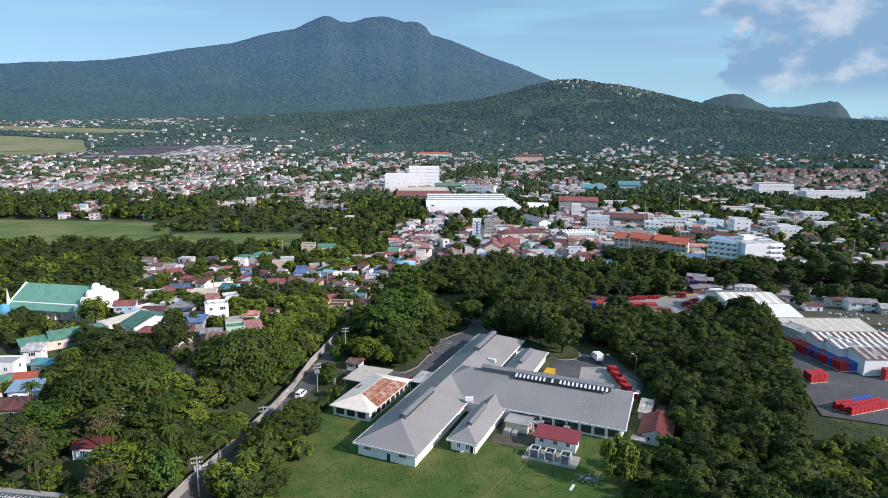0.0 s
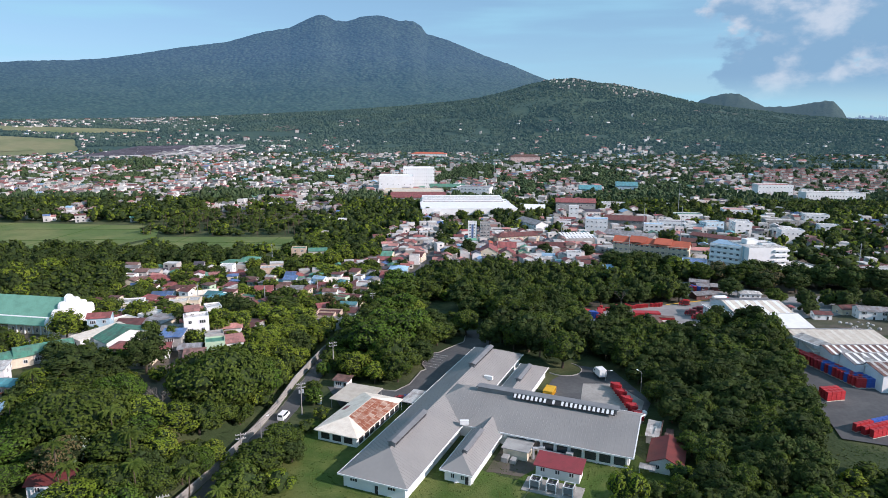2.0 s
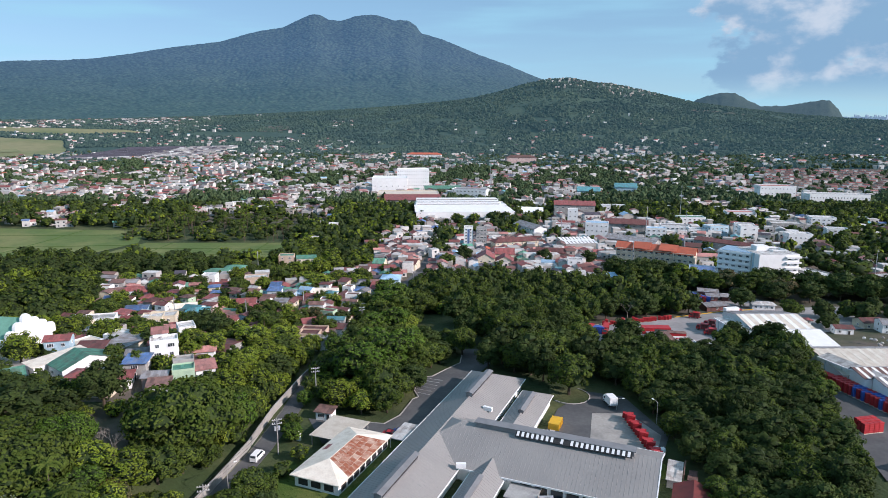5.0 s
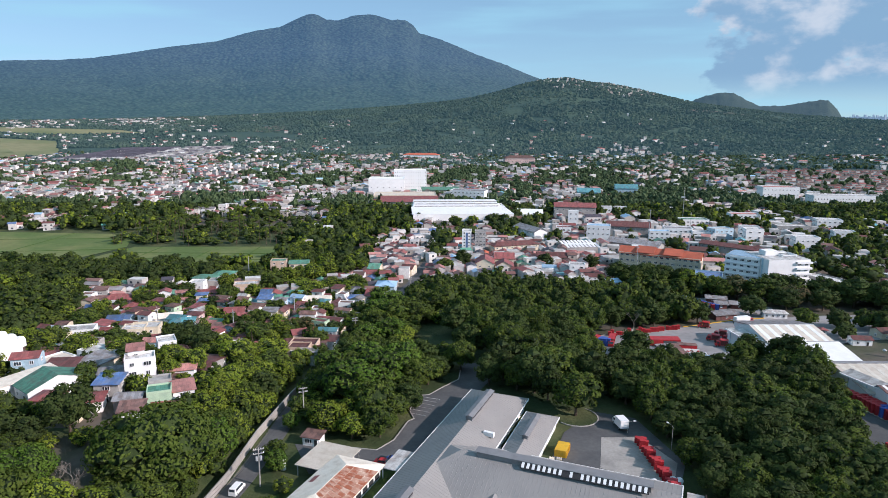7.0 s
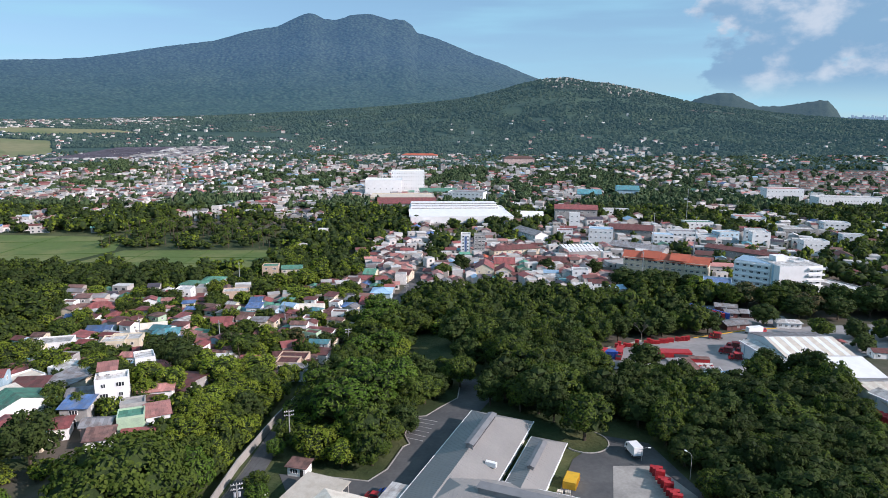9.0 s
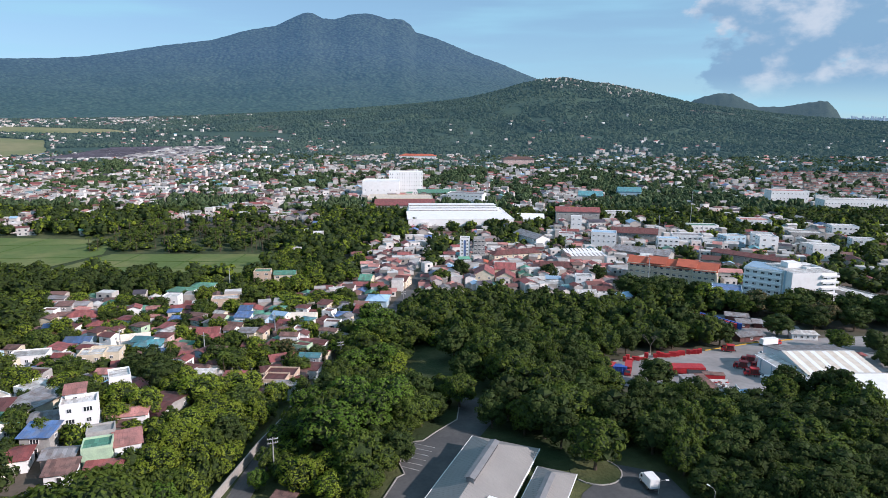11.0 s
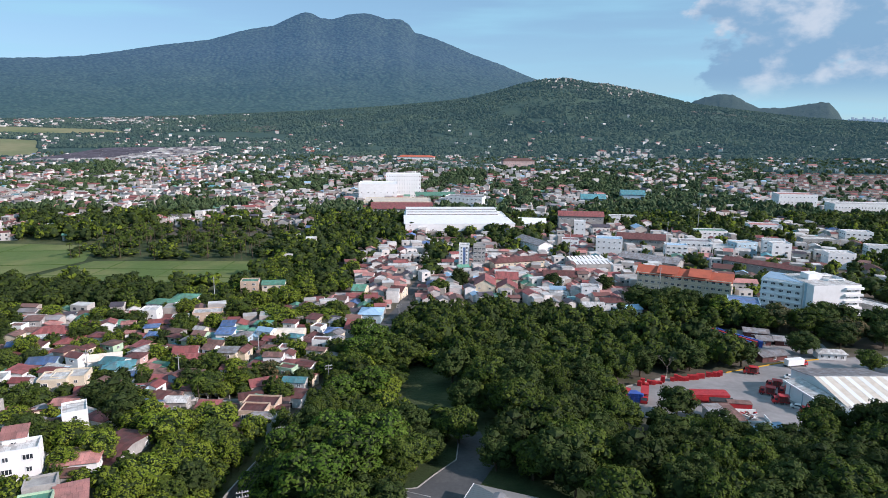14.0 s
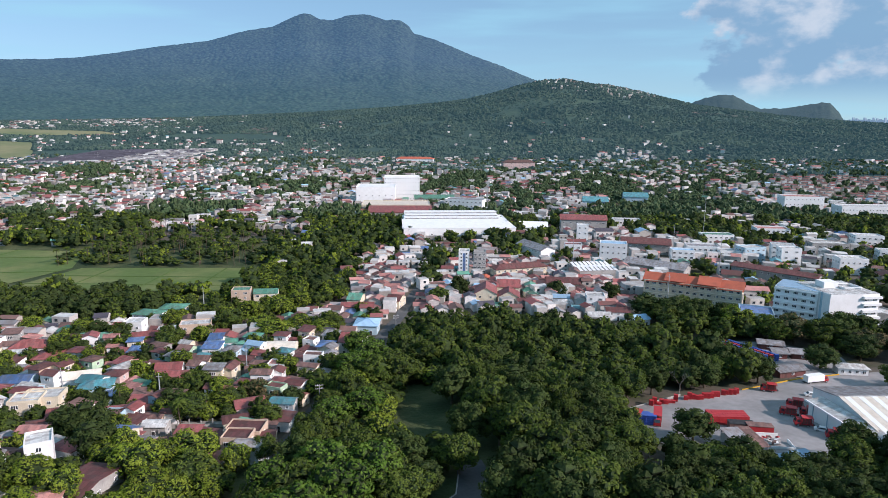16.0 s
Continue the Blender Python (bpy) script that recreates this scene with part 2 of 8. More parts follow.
M["hill"] = mat("hill", (0.026, 0.048, 0.030), (0.042, 0.066, 0.034), 0.012, 0.95, 2.0, 0.12, fine=0.5, haze_glow=(0.019, 0.043, 0.054))
# pale blue-grey colour and emission paint the haze over the far shore
M["shore"] = mat("shore", (0.20, 0.24, 0.27), (0.26, 0.29, 0.31), 0.004, 0.95, haze_glow=(0.16, 0.23, 0.30))
M["mountain"] = mat("mountain", (0.020, 0.034, 0.024), (0.030, 0.046, 0.030), 0.004, 0.95, 0.0, 0.05, fine=0.30, haze_glow=(0.033, 0.071, 0.103))


def forest_on_mountain(m):
    """Crowns of the mountain forest as a fine painted mottle, darkened in the gaps between them; emission paints the
    haze before it, bluer towards the far summit.
    """
    n, l = m.node_tree.nodes, m.node_tree.links
    b = n["Principled BSDF"]
    co = n.new("ShaderNodeTexCoord")
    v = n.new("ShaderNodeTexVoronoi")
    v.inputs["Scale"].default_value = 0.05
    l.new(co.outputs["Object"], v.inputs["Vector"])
    # crown middles painted lighter, gaps between crowns darker, as their shade
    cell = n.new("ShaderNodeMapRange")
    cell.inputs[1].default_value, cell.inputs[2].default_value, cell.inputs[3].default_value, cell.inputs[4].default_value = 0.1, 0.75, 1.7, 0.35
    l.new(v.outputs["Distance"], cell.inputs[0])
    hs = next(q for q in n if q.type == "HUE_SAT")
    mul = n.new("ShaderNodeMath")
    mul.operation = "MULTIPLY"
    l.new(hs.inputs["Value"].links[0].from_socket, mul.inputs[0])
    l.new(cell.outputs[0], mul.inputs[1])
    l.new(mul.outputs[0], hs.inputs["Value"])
    bp = n.new("ShaderNodeBump")
    bp.invert = True
    bp.inputs["Strength"].default_value, bp.inputs["Distance"].default_value = 1.0, 9.0
    l.new(v.outputs["Distance"], bp.inputs["Height"])
    l.new(bp.outputs[0], b.inputs["Normal"])
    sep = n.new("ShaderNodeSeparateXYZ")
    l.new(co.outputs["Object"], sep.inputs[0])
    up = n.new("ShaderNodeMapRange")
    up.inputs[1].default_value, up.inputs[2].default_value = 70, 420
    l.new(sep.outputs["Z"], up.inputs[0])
    # emission stands in for haze: teal low down, bluer near the summit
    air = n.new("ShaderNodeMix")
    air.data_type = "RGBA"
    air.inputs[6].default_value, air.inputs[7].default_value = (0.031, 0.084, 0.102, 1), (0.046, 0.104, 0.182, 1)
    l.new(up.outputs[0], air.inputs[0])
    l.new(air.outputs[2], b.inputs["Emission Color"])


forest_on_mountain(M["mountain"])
# the far humps and bare slopes also emit a little, as painted haze
M["far_hill"] = mat("far_hill", (0.018, 0.030, 0.020), (0.026, 0.040, 0.024), 0.012, 0.95, 3.0, 0.09, fine=0.6, haze_glow=(0.032, 0.066, 0.094))
M["bare_earth"] = mat("bare_earth", (0.12, 0.085, 0.065), (0.06, 0.07, 0.045), 0.02, 0.95, 0.5, 0.2, fine=0.4, haze_glow=(0.012, 0.026, 0.036))
M["glass"] = mat("glass", (0.03, 0.04, 0.05), (0.05, 0.06, 0.07), 1.0, 0.12, spec=0.6, vary=0.3)
for key, c in (("far_wall", (0.46, 0.42, 0.38)), ("far_white", (0.66, 0.63, 0.60))):
    M[key] = mat(key, c, tuple(v * 0.85 for v in c), 0.2, 0.85, island=0.32)
for key in ("red", "maroon", "rust", "pink", "green", "teal", "blue", "pale", "grey", "orange", "lblue"):
    src = M["r_" + key].node_tree.nodes
    cc = next(q for q in src if q.type == "MIX")
    M["far_" + key] = mat("far_" + key, tuple(cc.inputs[6].default_value[:3]), tuple(cc.inputs[7].default_value[:3]), 0.2, 0.75, island=0.25)


M["far_slate"] = mat("far_slate", (0.10, 0.09, 0.11), (0.07, 0.065, 0.08), 0.2, 0.75, island=0.25)


# ---- lie of the land ----
def sm(a, b, v):
    k = min(max((v - a) / (b - a), 0.0), 1.0)
    return k * k * (3 - 2 * k)


LIE_Y = (-6000, 225, 260, 300, 380, 480, 700, 900, 1300, 1900, 2600, 9000)
LIE_Z = (0, 0, -2.5, -6.5, -11.5, -14, -15, -12, 2, 32, 70, 70)


def crest(az):
    """Height of the wooded hill's crest, 2640 m away, by the way's angle from north in degrees."""
    return float(np.interp(az, (-42.6, -26.3, -18, -8.9, -4.1, 0.7, 3.1, 5.5, 7.3, 9.2, 11.1, 12.9, 14.7, 17, 19.2, 20.9, 23.4, 25.8, 28.1, 31.1, 33.5, 60), (50, 58, 70, 92, 108, 128, 143, 168, 193, 212, 216, 201, 192, 171, 146, 128, 113, 99, 86, 76, 70, 60)))


def ground(x, y):
    z = float(np.interp(y, LIE_Y, LIE_Z)) + 8.5 * sm(-46, -66, x) * sm(95, 130, y) * sm(285, 225, y)
    r = math.hypot(x, y)
    if r > 900 and y > 0:
        az = math.degrees(math.atan2(x, y))
        c = crest(az)
        s = sm(1350, 2640, r) ** 1.2
        z = z * (1 - s) + c * s if r < 2640 else c - (r - 2640) * 0.06
    return z


def floor_of(x, y, w, d):
    return min(ground(x + a * w / 2, y + b * d / 2) for a in (-1, 0, 1) for b in (-1, 0, 1))


# ---- mesh helpers ----
class Build:
    """Collects faces, each with a material slot."""

    def __init__(self, m=None):
        self.v, self.f, self.k, self.m = [], [], [], m or Matrix()

    def add(self, verts, faces, k=0):
        o = len(self.v)
        self.v += [tuple(self.m @ Vector(p)) for p in verts]
        self.f += [tuple(o + i for i in f) for f in faces]
        self.k += [k] * len(faces)
        return self

    def box(self, x0, x1, y0, y1, z0, z1, k=0):
        return self.add([(x, y, z) for z in (z0, z1) for x, y in ((x0, y0), (x1, y0), (x1, y1), (x0, y1))],
                        [(3, 2, 1, 0), (4, 5, 6, 7), (0, 1, 5, 4), (1, 2, 6, 5), (2, 3, 7, 6), (3, 0, 4, 7)], k)

    def slab(self, verts, faces, t=0.15, k=0):
        """A sheet with thickness t below it."""
        n = len(verts)
        out = [tuple(f) for f in faces] + [tuple(n + i for i in reversed(f)) for f in faces]
        edges = {}
        for f in faces:
            for a, b in zip(f, (*f[1:], f[0])):
                edges[(a, b)] = 1
        out += [(b, a, n + a, n + b) for a, b in edges if (b, a) not in edges]
        return self.add([*verts, *((x, y, z - t) for x, y, z in verts)], out, k)

    def tube(self, pts, radii, sides=6, k=0):
        o, verts, faces = 0, [], []
        for i, (p, r) in enumerate(zip(pts, radii)):
            p = Vector(p)
            d = (Vector(pts[min(i + 1, len(pts) - 1)]) - Vector(pts[max(i - 1, 0)])).normalized()
            a = d.orthogonal().normalized()
            b = d.cross(a)
            verts += [tuple(p + r * (a * math.cos(q) + b * math.sin(q))) for q in (2 * math.pi * j / sides for j in range(sides))]
        for i in range(len(pts) - 1):
            faces += [(i * sides + j, i * sides + (j + 1) % sides, (i + 1) * sides + (j + 1) % sides, (i + 1) * sides + j) for j in range(sides)]
        faces += [tuple(range(sides))[::-1], tuple(range((len(pts) - 1) * sides, len(pts) * sides))]
        return self.add(verts, faces, k)

    def mesh(self, name, mats, smooth=False):
        me = bpy.data.meshes.new(name)
        me.from_pydata(self.v, [], self.f)
        for q in mats:
            me.materials.append(M[q] if isinstance(q, str) else q)
        me.polygons.foreach_set("material_index", self.k)
        if smooth:
            me.polygons.foreach_set("use_smooth", [True] * len(self.f))
        return me


def leaf_normals(me, n):
    """Leaves shade with the rounded mass that they belong to."""
    me.attributes.new("custom_normal", "FLOAT_VECTOR", "POINT").data.foreach_set("vector", np.asarray(n, dtype=np.float32).ravel())
    NORMALS[me.name] = np.asarray(n)
    return me


NORMALS = {}


def thing(name, x, y, z, rot=0, label="", category="", group="", kind=""):
    ob = new(name)
    ob.matrix_basis = pose(x, y, z, 0, 0, rot)
    ob.empty_display_size = 0.5
    return tagged(ob, label, category, group, kind)


def part(name, b, mats, parent=None, label="", at=None, smooth=False):
    """Links a Build (or a shared mesh) as one mesh object under a thing or a part."""
    me = b if isinstance(b, bpy.types.Mesh) else b.mesh(name, [mats] if isinstance(mats, str) else mats, smooth)
    ob = new(name, me)
    ob.parent = parent
    if at is not None:
        ob.matrix_basis = at
    return tagged(ob, label)


def gable(b, w, d, z, rise, over=0.5, t=0.12, k=0):
    x, y = w / 2 + over, d / 2 + over
    zo = z - rise * over / (d / 2)
    return b.slab([(-x, -y, zo), (x, -y, zo), (x, 0, z + rise), (-x, 0, z + rise), (x, y, zo), (-x, y, zo)], [(0, 1, 2, 3), (3, 2, 4, 5)], t, k)


def hip(b, x0, x1, y0, y1, z, rise, left=True, right=True, t=0.15, k=0, inset=None):
    """A roof with its ridge along x; left, right: hipped (else a gable end)."""
    ym, i = (y0 + y1) / 2, inset or (y1 - y0) / 2
    a, c = x0 + (i if left else 0), x1 - (i if right else 0)
    v = [(x0, y0, z), (x1, y0, z), (x1, y1, z), (x0, y1, z), (a, ym, z + rise), (c, ym, z + rise)]
    f = [(0, 1, 5, 4), (2, 3, 4, 5)] + ([(3, 0, 4)] if left else []) + ([(1, 2, 5)] if right else [])
    return b.slab(v, f, t, k)


def inside(x, y, poly):
    hit, j = False, len(poly) - 1
    for i in range(len(poly)):
        (xi, yi), (xj, yj) = poly[i], poly[j]
        if (yi > y) != (yj > y) and x < (xj - xi) * (y - yi) / (yj - yi) + xi:
            hit = not hit
        j = i
    return hit


def drape(name, poly, material, lift, label, category, step=8.0):
    """A sheet laid over the ground inside an outline."""
    bm = bmesh.new()
    bm.faces.new([bm.verts.new((x, y, 0)) for x, y in poly])
    for axis in (0, 1):
        lo, hi = min(p[axis] for p in poly), max(p[axis] for p in poly)
        n = max(1, int((hi - lo) / step))
        for i in range(1, n):
            co, no = [0, 0, 0], [0, 0, 0]
            co[axis], no[axis] = lo + (hi - lo) * i / n, 1
            bmesh.ops.bisect_plane(bm, geom=bm.verts[:] + bm.edges[:] + bm.faces[:], plane_co=co, plane_no=no)
    for v in bm.verts:
        v.co.z = ground(v.co.x, v.co.y) + lift
    bmesh.ops.recalc_face_normals(bm, faces=bm.faces)
    if sum(f.normal.z for f in bm.faces) < 0:
        bmesh.ops.reverse_faces(bm, faces=bm.faces)
    me = bpy.data.meshes.new(name)
    bm.to_mesh(me)
    bm.free()
    me.materials.append(M[material])
    return tagged(new(name, me), label, category, kind="structure")


def ribbon(name, pts, width, material, lift, label, category, thick=0.0, offset=0.0):
    """A strip along a line, draped on the ground; thick: raised with sides."""
    fine = []
    for (xa, ya), (xb, yb) in zip(pts, pts[1:]):
        n = max(1, int(math.hypot(xb - xa, yb - ya) / 4))
        fine += [(xa + (xb - xa) * i / n, ya + (yb - ya) * i / n) for i in range(n)]
    fine.append(pts[-1])
    b, rows = Build(), []
    for i, p in enumerate(fine):
        q, r = Vector(fine[max(i - 1, 0)]), Vector(fine[min(i + 1, len(fine) - 1)])
        d = (r - q).normalized()
        s = Vector((d.y, -d.x))
        c = Vector(p) + s * offset
        rows.append([(*(c + s * e * width / 2), 0) for e in (-1, 1)])
    verts = [(x, y, ground(x, y) + lift) for r in rows for x, y, _ in r]
    faces = [(2 * i, 2 * i + 1, 2 * i + 3, 2 * i + 2) for i in range(len(rows) - 1)]
    b.slab(verts, faces, max(thick, 0.02) + 0.3)
    return tagged(new(name, b.mesh(name, [material])), label, category, kind="structure")


# ---- ground sheet, hills and mountain ----
def spaced(stops):
    out = []
    for (a, b, step) in stops:
        out += list(np.arange(a, b, step))
    return out + [stops[-1][1]]


gx = spaced([(-4200, -1500, 130), (-1500, -420, 40), (-420, 420, 6), (420, 1500, 40), (1500, 4200, 130)])
gy = spaced([(-1200, -100, 110), (-100, 60, 20), (60, 620, 6), (620, 1000, 16), (1000, 3200, 45), (3200, 4900, 170)])
gz = [(x, y, ground(x, y) + (noise.fractal((x / 60, y / 60, 0), 1.0, 2.0, 3) * 0.25 if y < 700 else noise.fractal((x / 150, y / 150, 3), 0.9, 2.0, 5) * 7 * sm(1100, 1800, y))) for y in gy for x in gx]
nx = len(gx)
b = Build()
b.v = gz


def town_soil(x, y):
    return (y > 262 and (x < -12 or y > 400) and y < 1500 and not (-420 < x < -95 and 395 < y < 620)) or (x > 55 and 255 < y < 420) or (-150 < x < -58 and 190 < y < 262)


for j in range(len(gy) - 1):
    for i in range(nx - 1):
        xm, ym = (gx[i] + gx[i + 1]) / 2, (gy[j] + gy[j + 1]) / 2
        b.f.append((j * nx + i, j * nx + i + 1, (j + 1) * nx + i + 1, (j + 1) * nx + i))
        b.k.append(2 if ym > 1150 else 1 if town_soil(xm, ym) else 0)
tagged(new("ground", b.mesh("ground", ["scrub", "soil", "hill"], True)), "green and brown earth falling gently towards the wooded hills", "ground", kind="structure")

RIDGE_AZ = (-60, -45, -33.17, -31.11, -28.59, -25.95, -24.18, -22.76, -20.69, -17.27, -15.51, -14.17, -12.37, -11.09, -10.3, -9.85, -9.39, -8.71, -7.7, -6.63, -5.56, -4.77, -4.07, -3.51, -2.9, -2.2, -1.63, -1.16, -0.07, 0.64, 2.06, 3.49, 4.92, 6.11, 7.78, 9.2, 10.62, 14.8, 30)
RIDGE_Z = (250, 300, 355, 375, 387, 409, 432, 457, 490, 532, 575, 607, 632, 685, 715, 723, 717, 690, 685, 716, 728, 726, 712, 695, 700, 693, 665, 615, 595, 577, 531, 484, 444, 411, 356, 316, 269, 160, 45)


def mountain():
    azs = np.radians(np.linspace(-58, 26, 640))
    ss = np.linspace(0, 1.12, 80)
    tops = np.interp(np.degrees(azs), RIDGE_AZ, RIDGE_Z)
    b = Build()
    for s in ss:
        for a, top in zip(azs, tops):
            r = 2500 + 2050 * s
            k = min(s, 1.0)
            rise = 0.55 * k ** 1.25 + 0.45 * k ** 2.6
            z = 50 + (top - 50) * rise if s <= 1 else top - (s - 1) * 2600
            x, y = r * math.sin(a), r * math.cos(a)
            deg = math.degrees(a)
            # gullies run straight down the slope, deepest under the summits
            gully = abs(noise.noise((deg * 0.40 + 0.9 * noise.noise((x / 500, y / 500, 4)), s * 2.2, 7.0)))
            deep = 14 * math.exp(-((deg + 4) / 7) ** 2) + 5
            z += ((0.3 - gully) * deep * sm(0.25, 0.95, k) + noise.fractal((x / 420, y / 420, 2), 0.8, 2.0, 5) * 26) * math.sin(math.pi * min(k, 0.97)) + noise.fractal((x / 34, y / 34, 1), 0.5, 2.0, 3) * (5 if k < 0.97 else 2.5)
            b.v.append((x, y, z))
    n = len(azs)
    for j in range(len(ss) - 1):
        for i in range(n - 1):
            b.f.append((j * n + i, j * n + i + 1, (j + 1) * n + i + 1, (j + 1) * n + i))
            b.k.append(0)
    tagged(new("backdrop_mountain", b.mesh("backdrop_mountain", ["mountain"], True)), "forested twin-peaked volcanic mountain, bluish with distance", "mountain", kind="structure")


def far_hills():
    """Two wooded humps behind the low wooded rise, the second with a steep eastern end."""
    azs = np.linspace(19.5, 31.4, 150)
    tops = np.interp(azs, (19.5, 20.28, 21.08, 21.77, 22.89, 23.79, 24.96, 25.7, 27.13, 28.43, 29.69, 30.23, 30.84, 31.14, 31.4), (90, 131, 163, 179, 195, 192, 152, 132, 132, 144, 159, 156, 117, 87, 60))
    b = Build()
    ss = np.linspace(0, 1.2, 20)
    for s in ss:
        for a, top in zip(azs, tops):
            r = 2950 + 550 * s
            q = radians(a)
            x, y = r * math.sin(q), r * math.cos(q)
            z = 40 + (top - 40) * math.sin(math.pi / 2 * min(s, 1)) if s <= 1 else top - (s - 1) * 400
            b.v.append((x, y, z + noise.fractal((x / 30, y / 30, 1), 0.5, 2.0, 3) * 3.5))
    n = len(azs)
    for j in range(len(ss) - 1):
        for i in range(n - 1):
            b.f.append((j * n + i, j * n + i + 1, (j + 1) * n + i + 1, (j + 1) * n + i))
            b.k.append(0)
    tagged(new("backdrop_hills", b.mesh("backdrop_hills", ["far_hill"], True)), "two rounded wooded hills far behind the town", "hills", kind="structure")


far_hills()
mountain()
# far shore with a skyline, under the horizon; its haze is painted in the material
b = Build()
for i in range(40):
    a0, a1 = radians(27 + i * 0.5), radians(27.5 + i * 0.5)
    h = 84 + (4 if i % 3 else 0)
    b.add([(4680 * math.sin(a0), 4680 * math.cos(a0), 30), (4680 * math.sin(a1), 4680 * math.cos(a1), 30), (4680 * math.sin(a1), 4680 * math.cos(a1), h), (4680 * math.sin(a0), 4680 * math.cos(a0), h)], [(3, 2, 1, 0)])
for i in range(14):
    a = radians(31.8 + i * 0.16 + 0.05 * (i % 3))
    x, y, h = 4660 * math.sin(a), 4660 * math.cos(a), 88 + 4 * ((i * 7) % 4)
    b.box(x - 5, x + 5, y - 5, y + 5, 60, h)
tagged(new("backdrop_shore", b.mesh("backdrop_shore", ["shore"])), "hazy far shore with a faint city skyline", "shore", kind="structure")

# ---- sheets laid on the ground ----
# hall frame: a along the long wing, c across it
HX, HY, HR = -21.5, 145.3, -23.0


def hall_at(a, c, z=0.0):
    q = math.radians(-HR)
    return HX + a * math.sin(q) + c * math.cos(q), HY + a * math.cos(q) - c * math.sin(q), z


LAWN = [(-38, 172), (-44, 140), (-47, 120), (-42, 104), (36, 104), (42, 126), (54, 146), (60, 160), (56, 176), (30, 186), (0, 190), (-30, 180)]
drape("lawn", LAWN, "lawn", 0.08, "rough bright green grass lawn round the grey hall", "lawn", 5)
drape("parking_lot", [(-33, 200), (-26, 199.5), (-18.5, 198), (-12.3, 196.8), (-8.3, 202), (-5.1, 212.5), (-3.5, 214), (-5, 219), (-2, 230), (0.5, 230.5), (4.5, 237), (9.8, 244.5), (11, 262), (17, 262), (20, 244), (14, 230), (-3, 192), (-20, 186), (-27, 186)], "asphalt", 0.14, "grey asphalt parking lot beside the hall", "parking lot", 6)
drape("service_yard", [(30, 192), (36, 206), (47, 218), (57, 214), (62, 190), (55, 176), (33, 186)], "asphalt", 0.14, "grey asphalt service yard behind the hall", "yard", 6)
drape("concrete_pad", [(41, 188), (45, 203), (55, 203), (60, 190), (55, 179)], "concrete", 0.19, "pale worn concrete pad in the service yard", "paving", 6)
drape("depot_yard", [(58, 280), (66, 298), (73, 303.5), (86, 309.5), (97, 311.5), (108.5, 315), (134, 326), (153, 331), (172, 335), (200, 338), (195, 300), (150, 285), (130, 258), (118, 258), (103, 262), (88, 257), (78, 262), (66, 272)], "yard", 0.3, "grey concrete yard of the bottling depot", "yard", 6)
drape("depot_yard_north", [(114, 348), (120, 376), (150, 374), (166, 352), (160, 334), (136, 328), (130, 336)], "yard", 0.3, "grey concrete yard round stacks of blue crates", "yard", 6)
drape("depot_yard_south", [(104, 168), (112, 200), (122, 226), (150, 215), (175, 200), (170, 165), (125, 160)], "asphalt", 0.3, "dark asphalt yard between stacks of crates", "yard", 6)
drape("rice_field", [(-232, 470), (-104, 462), (-110, 524), (-216, 522)], "paddy", 0.3, "flat green rice field with low banks", "field", 12)
drape("rice_field_west", [(-330, 440), (-240, 472), (-222, 522), (-240, 575), (-420, 590), (-440, 470)], "paddy", 0.3, "flat green rice field beside the grove", "field", 12)
drape("far_field", [(-1500, 1250), (-1420, 1640), (-830, 1530), (-690, 1290), (-820, 1210)], "hay", 1.5, "pale green far field on the plain", "field", 40)
drape("far_field_strip", [(-1400, 1330), (-1380, 1420), (-860, 1400), (-800, 1330), (-900, 1290)], "hay", 2.2, "pale yellow dry strip of a far field", "field", 40)
drape("far_field_north", [(-1300, 1700), (-1250, 1800), (-800, 1760), (-700, 1690), (-900, 1640)], "hay", 3.5, "pale green far field on the plain", "field", 40)
drape("bare_slope", [(-470, 1760), (-455, 1850), (-400, 1890), (-372, 1830), (-395, 1760), (-430, 1735)], "bare_earth", 3.0, "bare reddish earth slope below the forest", "slope", 30)
drape("bare_slope_east", [(745, 2010), (790, 2060), (880, 2050), (950, 2030), (900, 2000), (820, 2005)], "bare_earth", 3.0, "bare brown cleared strip among the far woods", "slope", 30)
for xa, ya, xb, yb in ((-228, 482, -106, 478), (-222, 501, -107, 498), (-200, 470, -196, 522), (-160, 467, -156, 523), (-128, 465, -125, 523), (-330, 500, -226, 512), (-300, 456, -290, 580), (-380, 470, -370, 585), (-420, 545, -236, 556)):
    ribbon("field_bank", [(xa, ya), (xb, yb)], 0.9, "grass", 0.5, "low grassy bank across the rice field", "bank")
STREET = [(-55, 90), (-51, 120), (-47.8, 142), (-44.9, 160), (-40.3, 184), (-37.8, 206), (-35.6, 232), (-33.4, 256), (-30.5, 290), (-25.5, 340), (-15, 384), (-9, 414), (-5, 450), (6, 505), (10, 560)]
ribbon("road", STREET, 5.2, "asphalt", 0.16, "narrow grey street between a white wall and trees", "road", offset=-1.1)
ribbon("road_edge_line", STREET[2:6], 0.10, "hay", 0.20, "yellow painted line along the street", "line", offset=-3.4)
ribbon("boundary_wall", [(-59, 90), (-54.6, 120), (-51, 142), (-48.2, 160), (-44.6, 183), (-43.2, 203), (-40.4, 221), (-37.6, 240), (-36.8, 250)], 0.3, "concrete", 2.4, "weathered pale concrete boundary wall along the street", "wall", 2.6)
ribbon("lane", [(-150, 292), (-110, 286), (-83, 288), (-52, 287), (-36, 290)], 4.0, "concrete", 0.18, "pale concrete lane between the houses", "road")
ribbon("lane_west", [(-110, 286), (-118, 262), (-112, 236), (-92, 222)], 4.0, "concrete", 0.18, "pale concrete lane between the houses", "road")
